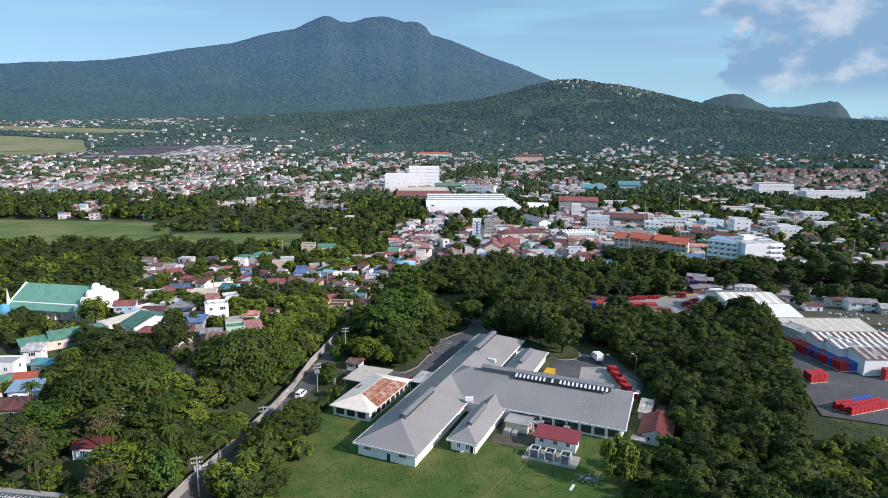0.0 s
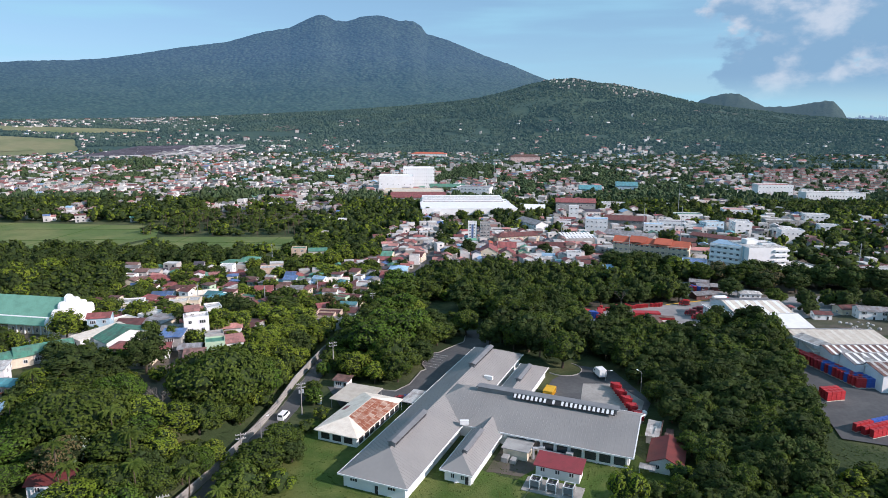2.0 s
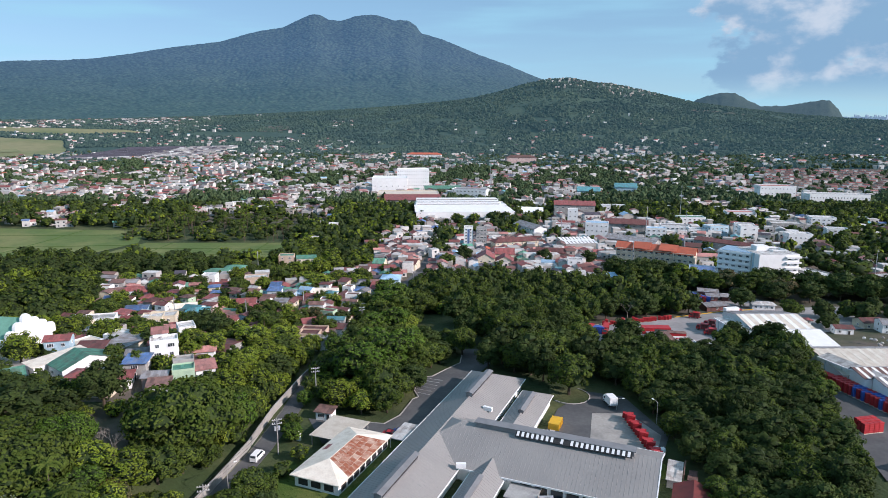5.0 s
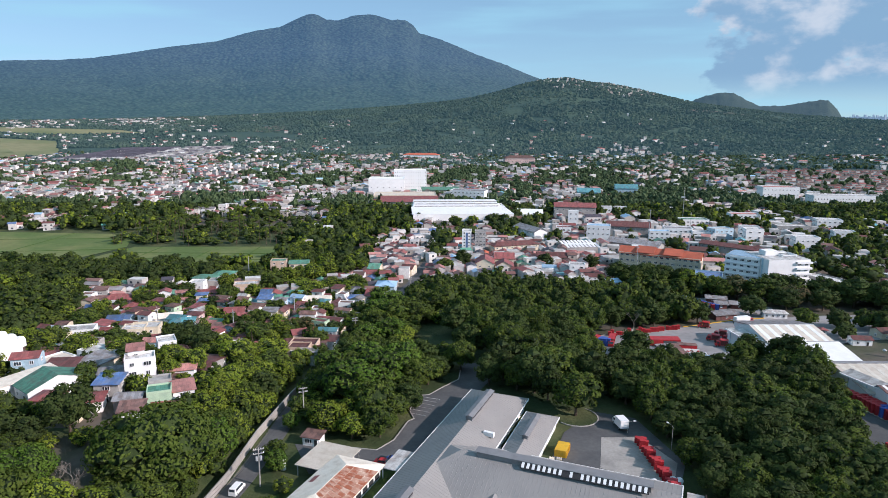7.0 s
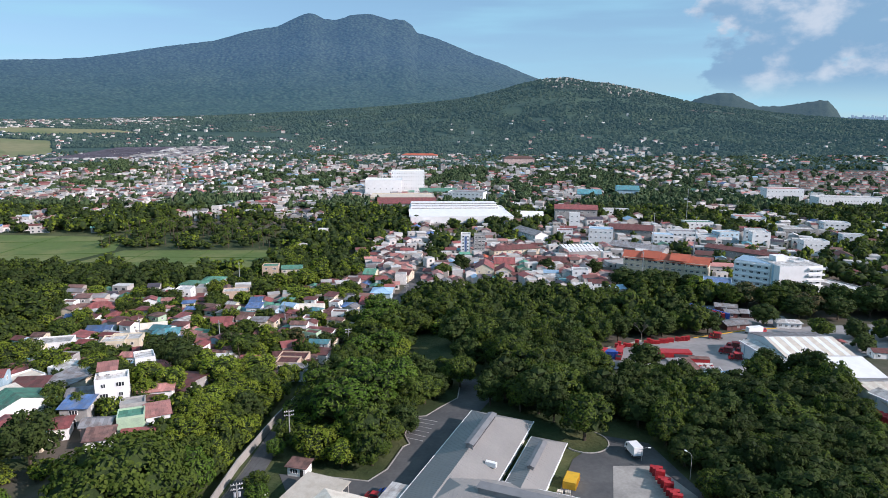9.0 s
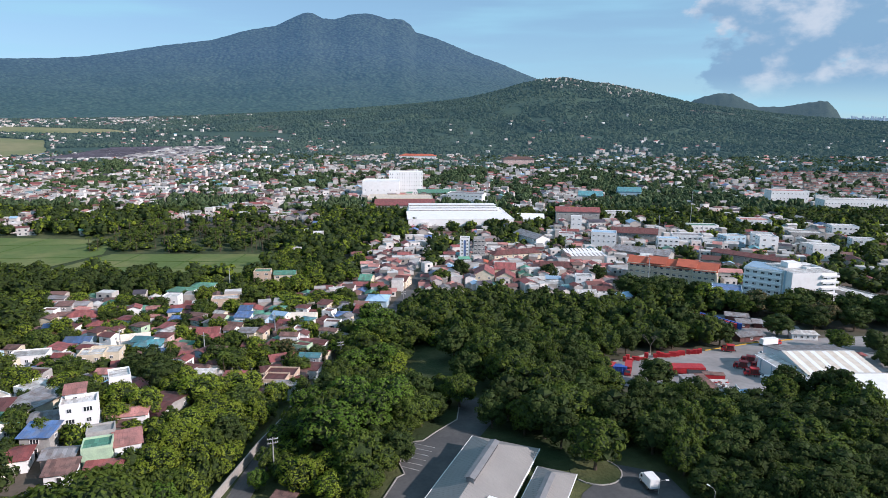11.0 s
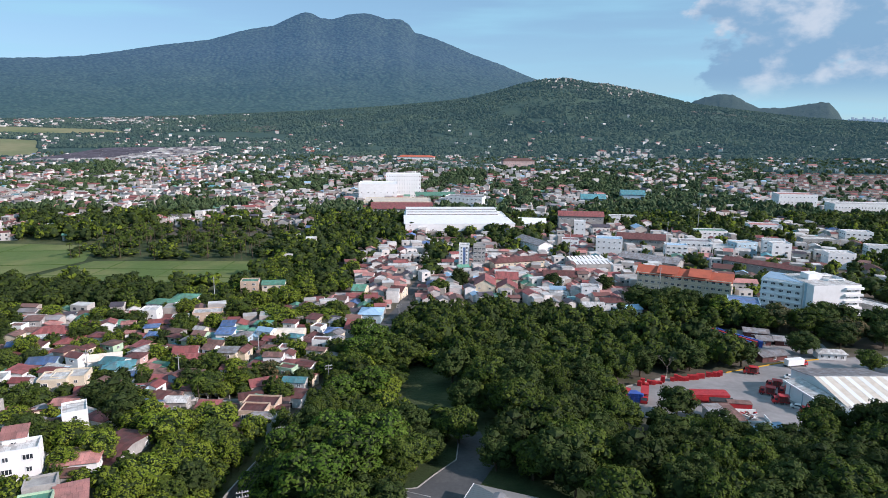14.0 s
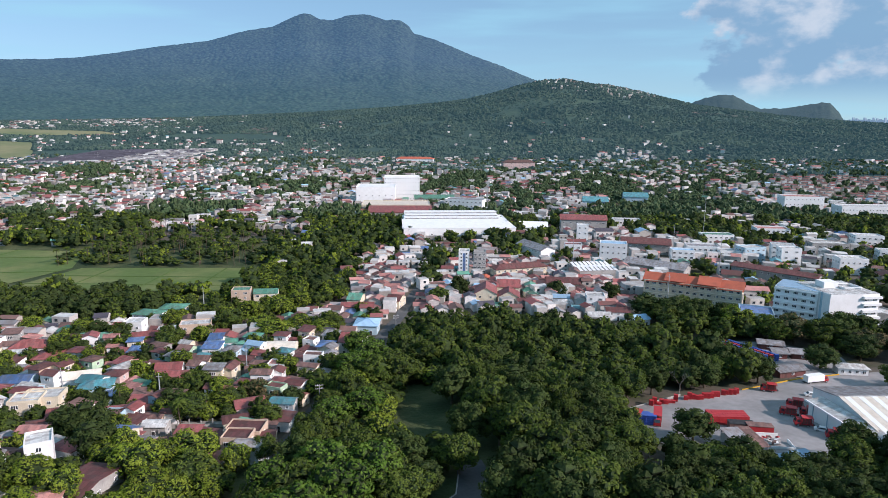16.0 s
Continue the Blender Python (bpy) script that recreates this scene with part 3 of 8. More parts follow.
ribbon("depot_road", [(109, 315.6), (134, 326.6), (152, 331.4)], 0.22, "yellow", 0.5, "yellow painted kerb along the depot yard", "kerb", 0.3)
ribbon("kerb", [(-26, 199.5), (-18.5, 198), (-12.3, 196.8), (-8.3, 202), (-5.1, 212.5), (-3.5, 214), (-5, 219), (-2, 230), (0.5, 230.5), (4.5, 237), (9.8, 244.5), (11, 256)], 0.3, "concrete", 0.3, "pale concrete kerb of the parking lot", "kerb", 0.18)
BED = [(41 + 6.0 * math.cos(2 * math.pi * i / 20), 215 + 6.0 * math.sin(2 * math.pi * i / 20)) for i in range(20)]
drape("planted_bed", BED, "scrub", 0.24, "round grassy bed under a large tree", "bed", 4)
ribbon("kerb", BED[12:] + BED[:4], 0.3, "concrete", 0.32, "pale concrete kerb round the planted bed", "kerb", 0.2)
ribbon("drain_edge", [(9.5, 128.5), (15.5, 138.5)], 0.16, "hay", 0.22, "thin dull yellow drain edge across the lawn", "edge", 0.1)
ribbon("drain_edge", [(17.4, 138), (22, 146.5)], 0.16, "hay", 0.22, "thin dull yellow drain edge across the lawn", "edge", 0.1)
drape("worn_ground", [hall_at(*q)[:2] for q in ((19, 28), (20, 36), (24, 38), (31.5, 37), (32, 28))], "soil", 0.12, "worn brown earth beside the pump shed", "ground", 4)
drape("dirt_clearing", [(-91, 184), (-80, 188), (-70, 181), (-65, 166), (-68, 158), (-77, 164), (-86, 173)], "soil", 0.3, "bare grey earth clearing among the trees", "clearing", 4)
for k in range(6):
    ribbon("bay_line", [(-4.6 + k * 0.55, 217.5 + k * 2.3), (-0.2 + k * 0.75, 215.5 + k * 2.2)], 0.10, "r_pale", 0.20, "white painted parking bay line", "line")


# ---- trees ----
def ball(r, sub):
    bm = bmesh.new()
    bmesh.ops.create_icosphere(bm, subdivisions=sub, radius=r)
    v = np.array([q.co[:] for q in bm.verts])
    f = [tuple(q.index for q in p.verts) for p in bm.faces]
    bm.free()
    return v, f


BALL0 = np.array([(1, 0, 0), (-1, 0, 0), (0, 1, 0), (0, -1, 0), (0, 0, 1), (0, 0, -1)]), [(0, 2, 4), (2, 1, 4), (1, 3, 4), (3, 0, 4), (2, 0, 5), (1, 2, 5), (3, 1, 5), (0, 3, 5)]
BALL1, BALL2 = ball(1, 1), ball(1, 2)


def unit(v):
    return v / np.maximum(np.linalg.norm(v, axis=-1, keepdims=True), 1e-6)


def crown_mesh(name, seed, r, h, base, leafy, cards, size, lobes, flat=0.75):
    """A crown of small leaf sprays on many rounded boughs, over an inner mass coloured dark as the shade between them.
    """
    rng = np.random.default_rng(seed)
    b = Build()
    mid, half, reach = base + (h - base) * 0.47, (h - base) * 0.42, 0.72
    i = np.arange(lobes)
    a = i * 2.39996 + rng.uniform(-0.5, 0.5, lobes)
    e = np.arcsin(np.clip(-0.55 + 1.52 * (i + 0.5) / lobes + rng.uniform(-0.12, 0.12, lobes), -0.95, 0.98))
    out = rng.uniform(0.78, 1.08, lobes)
    ring = np.cos(e)
    cen = np.stack([np.cos(a) * ring * r * reach * out, np.sin(a) * ring * r * reach * out, mid + np.sin(e) * half * out], 1)
    rad = r * rng.uniform(0.17, 0.34, lobes)
    squash = np.array((1, 1, flat))
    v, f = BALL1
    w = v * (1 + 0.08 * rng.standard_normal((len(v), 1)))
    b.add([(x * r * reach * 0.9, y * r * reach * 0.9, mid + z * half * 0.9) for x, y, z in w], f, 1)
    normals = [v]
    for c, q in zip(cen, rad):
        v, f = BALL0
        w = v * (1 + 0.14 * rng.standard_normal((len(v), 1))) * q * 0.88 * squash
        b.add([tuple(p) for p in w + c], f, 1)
        normals.append(unit(v + unit(c - np.array((0, 0, mid - half * 0.4)))))
    # sprays on the outside of the boughs only
    pick = rng.choice(lobes, cards * 3, p=rad ** 2 / (rad ** 2).sum())
    mass = unit((cen[pick] - np.array((0, 0, mid - half * 0.35))) / np.array((r, r, half)))
    d = unit(unit(rng.standard_normal((cards * 3, 3))) + mass * 0.65)
    p = cen[pick] + d * squash * (rad[pick] * rng.uniform(0.86, 1.16, cards * 3))[:, None]
    gap = np.linalg.norm((p[:, None, :] - cen[None]) / squash, axis=2) / rad[None]
    gap[np.arange(cards * 3), pick] = 9
    sel = np.flatnonzero(gap.min(1) > 0.86)[:cards]
    d, p, mass = d[sel], p[sel], mass[sel]
    m = len(sel)
    shade = unit(0.7 * d + 0.5 * mass + 0.15 * rng.standard_normal((m, 3)) + np.array((0, 0, 0.12)))
    g = unit(d + 0.55 * unit(rng.standard_normal((m, 3))))
    s = unit(np.cross(g, rng.standard_normal((m, 3))))
    t = np.cross(g, s)
    L, W = (size * rng.uniform(0.6, 1.35, m))[:, None], (size * rng.uniform(0.45, 0.85, m))[:, None]
    quad = np.stack([p - s * L - g * L * 0.25, p + t * W, p + s * L - g * L * 0.25, p - t * W * 0.8], 1)
    turn = np.einsum("ij,ij->i", g, shade) < 0
    o = len(b.v)
    b.v += [tuple(q) for q in quad.reshape(-1, 3)]
    for k in range(m):
        j = o + 4 * k
        b.f += [(j, j + 1, j + 3), (j + 1, j + 2, j + 3)] if turn[k] else [(j + 3, j + 1, j), (j + 3, j + 2, j + 1)]
    b.k += [0] * (2 * m)
    normals.append(np.repeat(shade, 4, 0))
    return leaf_normals(b.mesh(name, [leafy, "shade_core"]), np.concatenate(normals))


def trunk_mesh(name, seed, h, r):
    rng = np.random.default_rng(seed)
    b = Build()
    lean = rng.uniform(-0.5, 0.5, 2)
    b.tube([(0, 0, -0.6), (0, 0, 0), (lean[0] * 0.4, lean[1] * 0.4, h * 0.35), (lean[0], lean[1], h * 0.75)], [0.42, 0.34, 0.26, 0.12], 7)
    for i in range(5):
        a = i * 1.26 + rng.uniform(-0.3, 0.3)
        z0 = h * rng.uniform(0.25, 0.45)
        b.tube([(lean[0] * 0.4, lean[1] * 0.4, z0), (math.cos(a) * r * 0.3, math.sin(a) * r * 0.3, z0 + h * 0.16), (math.cos(a) * r * 0.6, math.sin(a) * r * 0.6, z0 + h * 0.28)], [0.17, 0.11, 0.05], 5)
    return b.mesh(name, ["bark"])


KINDS = {
    "broad": [("leaf", 1150, 0.37, 34, 0.85), ("leaf", 1150, 0.37, 44, 0.82), ("leaf", 1150, 0.37, 28, 0.9)],
    "bright": [("leaf_bright", 1150, 0.36, 30, 0.85), ("leaf_bright", 1150, 0.37, 38, 0.9)],
    "fresh": [("leaf_fresh", 1250, 0.36, 38, 0.85), ("leaf_fresh", 1250, 0.36, 46, 0.85)],
    "dark": [("leaf_dark", 1150, 0.37, 40, 0.85), ("leaf_dark", 1150, 0.37, 32, 0.85)],
    "dry": [("leaf_dry", 700, 0.38, 20, 0.8)],
    "pale": [("leaf_pale", 900, 0.34, 26, 0.8)],
    "rain": [("leaf", 3200, 0.23, 80, 0.8), ("leaf_fresh", 3200, 0.23, 70, 0.8)],
    "shrub": [("leaf", 420, 0.46, 12, 0.75), ("leaf_bright", 420, 0.46, 11, 0.75)],
}
TREES = {}
TALL = {"rain": 6.0}  # height of a crown whose radius is 5.5, where it is not 11
for kk, (kind, specs) in enumerate(KINDS.items()):
    TREES[kind] = []
    for i, (leafy, cards, size, lobes, flat) in enumerate(specs):
        low = kind == "shrub"
        TREES[kind].append((crown_mesh("crown", 100 * kk + i, 5.5, TALL.get(kind, 11.0), 0.0 if low else 1.3, leafy, cards, size, lobes, flat), trunk_mesh("trunk", 50 + 10 * kk + i, TALL.get(kind, 11.0) * 0.82, 5.5)))
WORDS = {"broad": "broad-crowned green leafy tree", "bright": "sunlit yellow-green mango tree with a dense crown", "fresh": "fresh green broad tree with a dense domed crown", "dark": "dark green dense tree", "dry": "brownish half-bare tree with a thin crown", "shrub": "low leafy green shrub", "rain": "very wide-spreading green rain tree with a broad domed crown", "pale": "low tree with pale grey-green flowering crown"}
PLACED = [(-78, 177, 6), (-72, 171, 4.5), (-68, 165, 3)]  # x, y, radius of what stands
rnd = random.Random(11)


def tree(x, y, r=5.5, h=11.0, kind="broad", group="trees"):
    crown, trunk = TREES[kind][rnd.randrange(len(TREES[kind]))]
    t = thing("shrub" if kind == "shrub" else "tree", x, y, ground(x, y) - 0.1, rnd.uniform(0, 360), WORDS[kind], "shrub" if kind == "shrub" else "tree", group)
    t.scale = (r / 5.5, r / 5.5, h / TALL.get(kind, 11.0))
    part("trunk", trunk, None, t, "brown bark trunk")
    part("crown", crown, None, t)
    PLACED.append((x, y, r * 0.6))
    return t


def bare_tree(x, y, h=8.0, group="bare trees"):
    """A leafless tree: limbs that fork three times."""
    rng = random.Random(int(x * 7 + y))
    t = thing("bare_tree", x, y, ground(x, y) - 0.1, 0, "leafless pale grey tree with spreading forked branches", "tree", group)
    b, twigs = Build(), Build()

    def limb(p, d, length, r, depth):
        q = p + d * length
        (b if depth < 2 else twigs).tube([tuple(p), tuple((p + q) / 2 + Vector((rng.uniform(-0.1, 0.1), rng.uniform(-0.1, 0.1), 0.05)) * length), tuple(q)], [r, r * 0.8, r * 0.55], 5 if depth < 2 else 3)
        if depth < 4:
            for _ in range(3):
                e = (d + Vector((rng.uniform(-0.8, 0.8), rng.uniform(-0.8, 0.8), rng.uniform(-0.15, 0.5)))).normalized()
                limb(q, e, length * rng.uniform(0.6, 0.8), r * 0.55, depth + 1)

    limb(Vector((0, 0, -0.2)), Vector((0.05, 0.02, 1)), h * 0.3, 0.22, 0)
    part("trunk", b, "dead_wood", t)
    part("twigs", twigs, "dead_wood", t)
    PLACED.append((x, y, 2.5))


def frond_mesh(seed):
    rng = np.random.default_rng(seed)
    b = Build()
    n = 20
    for i in range(n):
        a = 2 * math.pi * i / n + rng.uniform(-0.2, 0.2)
        up = rng.uniform(-0.2, 1.0)
        L = rng.uniform(2.6, 3.4)
        pts = []
        for k in range(7):
            s = k / 6
            pts.append((L * s * (1 - 0.25 * s * s), L * (up * s * 0.75 - (0.55 + 0.25 * up) * s * s)))
        for k in range(6):
            (ra, za), (rb, zb) = pts[k], pts[k + 1]
            wa, wb = (0.08 + 0.30 * math.sin(math.pi * min(k / 6 + 0.15, 1))), (0.08 + 0.30 * math.sin(math.pi * min((k + 1) / 6 + 0.15, 1)))
            for sd in (-1, 1):
                e = Vector((-math.sin(a), math.cos(a), -0.55 * sd * sd)) * 1.0
                side = Vector((-math.sin(a) * sd, math.cos(a) * sd, -0.6))
                pa, pb = Vector((math.cos(a) * ra, math.sin(a) * ra, za)), Vector((math.cos(a) * rb, math.sin(a) * rb, zb))
                b.add([tuple(pa), tuple(pb), tuple(pa + (pb - pa) * 0.75 + side * wb), tuple(pa + (pb - pa) * 0.1 + side * wa * 0.8)], [(0, 1, 2, 3)], 0)
    return b.mesh("fronds", ["leaf"])


FRONDS = [frond_mesh(i) for i in range(3)]
PALM_TRUNK = Build().tube([(0, 0, -0.5), (0.15, 0, 2), (0.4, 0.1, 5), (0.5, 0.1, 8)], [0.26, 0.18, 0.15, 0.13], 7).mesh("trunk", ["bark"])


def palm(x, y, h=8.0, group="palms"):
    t = thing("palm_tree", x, y, ground(x, y) - 0.1, rnd.uniform(0, 360), "tall coconut palm with drooping green fronds", "palm", group)
    s = h / 8.0
    t.scale = (1, 1, s)
    part("trunk", PALM_TRUNK, None, t, "slender grey-brown trunk")
    part("fronds", FRONDS[rnd.randrange(3)], None, t, at=Matrix.Translation((0.5, 0.1, 8.0)) @ Matrix.Diagonal((1.15, 1.15, 1.15 / s, 1)))
    PLACED.append((x, y, 1.0))


CELLS, KNOWN = {}, [0]


def clear(x, y, r):
    """Whether nothing that stands is within r of the place."""
    for a, c, q in PLACED[KNOWN[0]:]:
        for i in range(int((a - q) // 12), int((a + q) // 12) + 1):
            for j in range(int((c - q) // 12), int((c + q) // 12) + 1):
                CELLS.setdefault((i, j), []).append((a, c, q))
    KNOWN[0] = len(PLACED)
    for i in range(int((x - r) // 12), int((x + r) // 12) + 1):
        for j in range(int((y - r) // 12), int((y + r) // 12) + 1):
            for a, c, q in CELLS.get((i, j), ()):
                if (x - a) ** 2 + (y - c) ** 2 <= (r + q) ** 2:
                    return False
    return True


def off_street(x, y, d):
    for (xa, ya), (xb, yb) in zip(STREET, STREET[1:]):
        k = min(max(((x - xa) * (xb - xa) + (y - ya) * (yb - ya)) / ((xb - xa) ** 2 + (yb - ya) ** 2), 0), 1)
        if math.hypot(x - xa - k * (xb - xa), y - ya - k * (yb - ya)) < d:
            return False
    return True


LITE = {}
for i, (kind, leafy) in enumerate((("broad", "leaf"), ("dark", "leaf_dark"), ("bright", "leaf_bright"), ("shrub", "leaf"), ("dry", "leaf_dry"))):
    LITE[kind] = [crown_mesh("crown", 900 + 10 * i + j, 5.5, 11.0, 0.3, leafy, 370, 0.62, 22, 0.85) for j in range(3)]
    LITE[kind + "_far"] = [crown_mesh("crown", 950 + 10 * i + j, 5.5, 11.0, 0.3, leafy, 60, 1.25, 9, 0.85) for j in range(3)]
SOLID = {}


def triangles(me):
    co = np.empty(len(me.vertices) * 3)
    me.vertices.foreach_get("co", co)
    ix = np.empty(len(me.loops), dtype=np.int32)
    me.loops.foreach_get("vertex_index", ix)
    k = np.empty(len(me.polygons), dtype=np.int32)
    me.polygons.foreach_get("material_index", k)
    return co.reshape(-1, 3), ix, k


class Joined:
    """Many copies of triangle meshes in one."""

    def __init__(self, mats):
        self.v, self.i, self.k, self.n, self.mats, self.no = [], [], [], 0, mats, []

    def put(self, me, m, slot, shade_core):
        if me.name not in SOLID:
            SOLID[me.name] = triangles(me)
        v, ix, k = SOLID[me.name]
        a = np.array(m)
        self.v.append(v @ a[:3, :3].T + a[:3, 3])
        self.no.append(unit(NORMALS[me.name] @ np.linalg.inv(a[:3, :3])))
        self.i.append(ix + self.n)
        self.k.append(np.where(k == 0, slot, shade_core))
        self.n += len(v)

    def link(self, name, label, category):
        me = bpy.data.meshes.new(name)
        v, ix, k = np.concatenate(self.v), np.concatenate(self.i), np.concatenate(self.k)
        me.vertices.add(len(v))
        me.vertices.foreach_set("co", v.ravel())
        me.loops.add(len(ix))
        me.loops.foreach_set("vertex_index", ix.astype(np.int32))
        me.polygons.add(len(k))
        me.polygons.foreach_set("loop_start", np.arange(0, len(ix), 3, dtype=np.int32))
        me.update(calc_edges=True)
        for q in self.mats:
            me.materials.append(M[q])
        me.polygons.foreach_set("material_index", k.astype(np.int32))
        leaf_normals(me, np.concatenate(self.no))
        return tagged(new(name, me), label, category, kind="stuff")


SLOT = {"broad": 0, "dark": 1, "bright": 2, "shrub": 0, "dry": 3}
CANOPY = Joined(["leaf", "leaf_dark", "leaf_bright", "leaf_dry", "shade_core"])


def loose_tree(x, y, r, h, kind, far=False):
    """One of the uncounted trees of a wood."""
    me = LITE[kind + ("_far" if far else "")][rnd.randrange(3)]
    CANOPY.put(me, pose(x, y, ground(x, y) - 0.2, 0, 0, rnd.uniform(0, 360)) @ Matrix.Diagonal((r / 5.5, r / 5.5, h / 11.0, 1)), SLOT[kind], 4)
    PLACED.append((x, y, r * 0.6))


def wood(poly, spacing, kinds, rr, hh, tries=4000, most=200, group="trees of the wood", street=5.5, loose=False):
    xs, ys = [p[0] for p in poly], [p[1] for p in poly]
    n = 0
    for _ in range(tries):
        x, y = rnd.uniform(min(xs), max(xs)), rnd.uniform(min(ys), max(ys))
        r = rnd.uniform(*rr)
        if inside(x, y, poly) and clear(x, y, r * spacing) and off_street(x, y, street):
            h, kind = rnd.uniform(*hh) * (0.6 + 0.4 * r / rr[1]), rnd.choice(kinds)
            if loose:
                loose_tree(x, y, r, h, kind)
            else:
                tree(x, y, r, h, kind, group)
            n += 1
            if n >= most:
                break


# ---- the grey hall and what stands round it ----
def keep(a0, a1, c0, c1, r=3.0):
    a = a0
    while a <= a1:
        c = c0
        while c <= c1:
            x, y, _ = hall_at(a, c)
            PLACED.append((x, y, r))
            c += 2 * r
        a += 2 * r


def pane_mesh(w, h, frame_mat="white", glass="glass", bars=1):
    # one frame with its panes set back in it
    f = 0.09
    xs = [-w / 2]
    for i in range(bars + 1):
        a = -w / 2 + w * i / (bars + 1)
        xs += [a + f * (1 if i == 0 else 0.5), a + w / (bars + 1) - f * (1 if i == bars else 0.5)]
    xs.append(w / 2)
    zs = [-h / 2, -h / 2 + f, h / 2 - f, h / 2]
    verts, faces, k = [(x, -0.10, z) for z in zs for x in xs], [], []
    n = len(xs)
    for j in range(3):
        for i in range(n - 1):
            q = (j * n + i, j * n + i + 1, (j + 1) * n + i + 1, (j + 1) * n + i)
            if j == 1 and i % 2 == 1:
                o = len(verts)
                verts += [(verts[p][0], -0.03, verts[p][2]) for p in q]
                faces += [(q[e], q[(e + 1) % 4], o + (e + 1) % 4, o + e) for e in range(4)] + [(o, o + 1, o + 2, o + 3)]
                k += [0] * 4 + [1]
            else:
                faces.append(q)
                k.append(0)
    ring = [*range(n), *(j * n + n - 1 for j in (1, 2, 3)), *range(4 * n - 2, 3 * n - 1, -1), 2 * n, n]
    o = len(verts)
    verts += [(verts[p][0], 0.03, verts[p][2]) for p in ring]
    m = len(ring)
    faces += [(ring[e], o + e, o + (e + 1) % m, ring[(e + 1) % m]) for e in range(m)]
    k += [0] * m
    b = Build()
    b.v, b.f, b.k = verts, faces, k
    return b.mesh("window", [frame_mat, glass])


WINDOWS = {"small": pane_mesh(1.1, 1.1), "wide": pane_mesh(1.9, 1.2, bars=2), "tall": pane_mesh(0.9, 1.5), "strip": pane_mesh(3.2, 1.3, bars=4)}
DOOR = Build().box(-0.5, 0.5, -0.09, 0.02, 0, 2.1, 0).box(-0.4, 0.4, -0.12, -0.09, 0.1, 2.0, 1).box(0.28, 0.34, -0.17, -0.12, 0.95, 1.05, 0).mesh("door", ["white", "dark"])


def on_wall(x, y, z, rot):
    """A pose for what hangs on a wall whose outer side looks towards rot (0: -y, 90: +x, 180: +y, 270: -x)."""
    return pose(x, y, z, 0, 0, rot)


# In the hall's own frame x is across (c) and y is along (a).
hall = thing("hall", *hall_at(0, 0), HR, "long white single-storey industrial hall with grey metal roofs", "hall")


def ribs(b, x0, x1, y0, y1, z, rise, axis, step=0.9, left=False, right=False):
    """Standing seams up both slopes of a roof with its ridge along the axis."""
    n = int(((x1 - x0) if axis == 0 else (y1 - y0)) / step)
    for i in range(1, n):
        s = i * step
        if axis == 0:
            ym, half = (y0 + y1) / 2, (y1 - y0) / 2
            for sg in (-1, 1):
                k = 1.0
                if left:
                    k = min(k, s / half)
                if right:
                    k = min(k, (x1 - x0 - s) / half)
                ye = ym + sg * half
                x = x0 + s
                yt, zt = ye - sg * half * k, z + rise * k
                b.add([(x - 0.035, ye, z + 0.005), (x + 0.035, ye, z + 0.005), (x + 0.035, yt, zt + 0.005), (x - 0.035, yt, zt + 0.005), (x, ye, z + 0.045), (x, yt, zt + 0.045)], [(0, 4, 5, 3), (4, 1, 2, 5)], 0)
        else:
            xm, half = (x0 + x1) / 2, (x1 - x0) / 2
            for sg in (-1, 1):
                k = 1.0
                if left:
                    k = min(k, s / half)
                if right:
                    k = min(k, (y1 - y0 - s) / half)
                xe = xm + sg * half
                y = y0 + s
                xt, zt = xe - sg * half * k, z + rise * k
                b.add([(xe, y - 0.035, z + 0.005), (xe, y + 0.035, z + 0.005), (xt, y + 0.035, zt + 0.005), (xt, y - 0.035, zt + 0.005), (xe, y, z + 0.045), (xt, y, zt + 0.045)], [(0, 4, 5, 3), (4, 1, 2, 5)], 0)
    return b


def hip_y(b, x0, x1, y0, y1, z, rise, near, far, t=0.22, k=0):
    xm, i = (x0 + x1) / 2, (x1 - x0) / 2
    a, c = y0 + (i if near else 0), y1 - (i if far else 0)
    v = [(x0, y0, z), (x1, y0, z), (x1, y1, z), (x0, y1, z), (xm, a, z + rise), (xm, c, z + rise)]
    f = [(1, 2, 5, 4), (3, 0, 4, 5)] + ([(0, 1, 4)] if near else []) + ([(2, 3, 5)] if far else [])
    return b.slab(v, f, t, k)


EAVE = 3.4
part("long_wall", Build().box(0.9, 16.1, 0.9, 87, -0.4, EAVE - 0.05), "white", hall, "white-painted wall")
part("wing_wall", Build().box(16.1, 58.2, 33, 55.8, -0.4, EAVE - 0.05), "white", hall, "white-painted wall")
part("small_wall", Build().box(20.5, 26.8, 12, 33, -0.4, 2.95), "white", hall, "white-painted wall")
part("annex_wall", Build().box(19.0, 26.6, 55.8, 79.8, -0.4, 2.95), "white", hall, "white-painted wall")
roof = part("long_roof", hip_y(Build(), 0, 17, 0, 88, EAVE, 3.7, True, True), "hall_roof", hall, "grey standing-seam roof")
part("seams", ribs(Build(), 0, 17, 0, 88, EAVE, 3.7, 1, 0.9, True, True), "hall_roof", roof)
roof = part("wing_roof", hip(Build(), 0.6, 59.2, 32, 57, EAVE + 0.25, 5.0, True, False, 0.22), "hall_roof", hall, "grey standing-seam roof")
part("seams", ribs(Build(), 0.6, 59.2, 32, 57, EAVE + 0.25, 5.0, 0, 0.9, True, False), "hall_roof", roof)
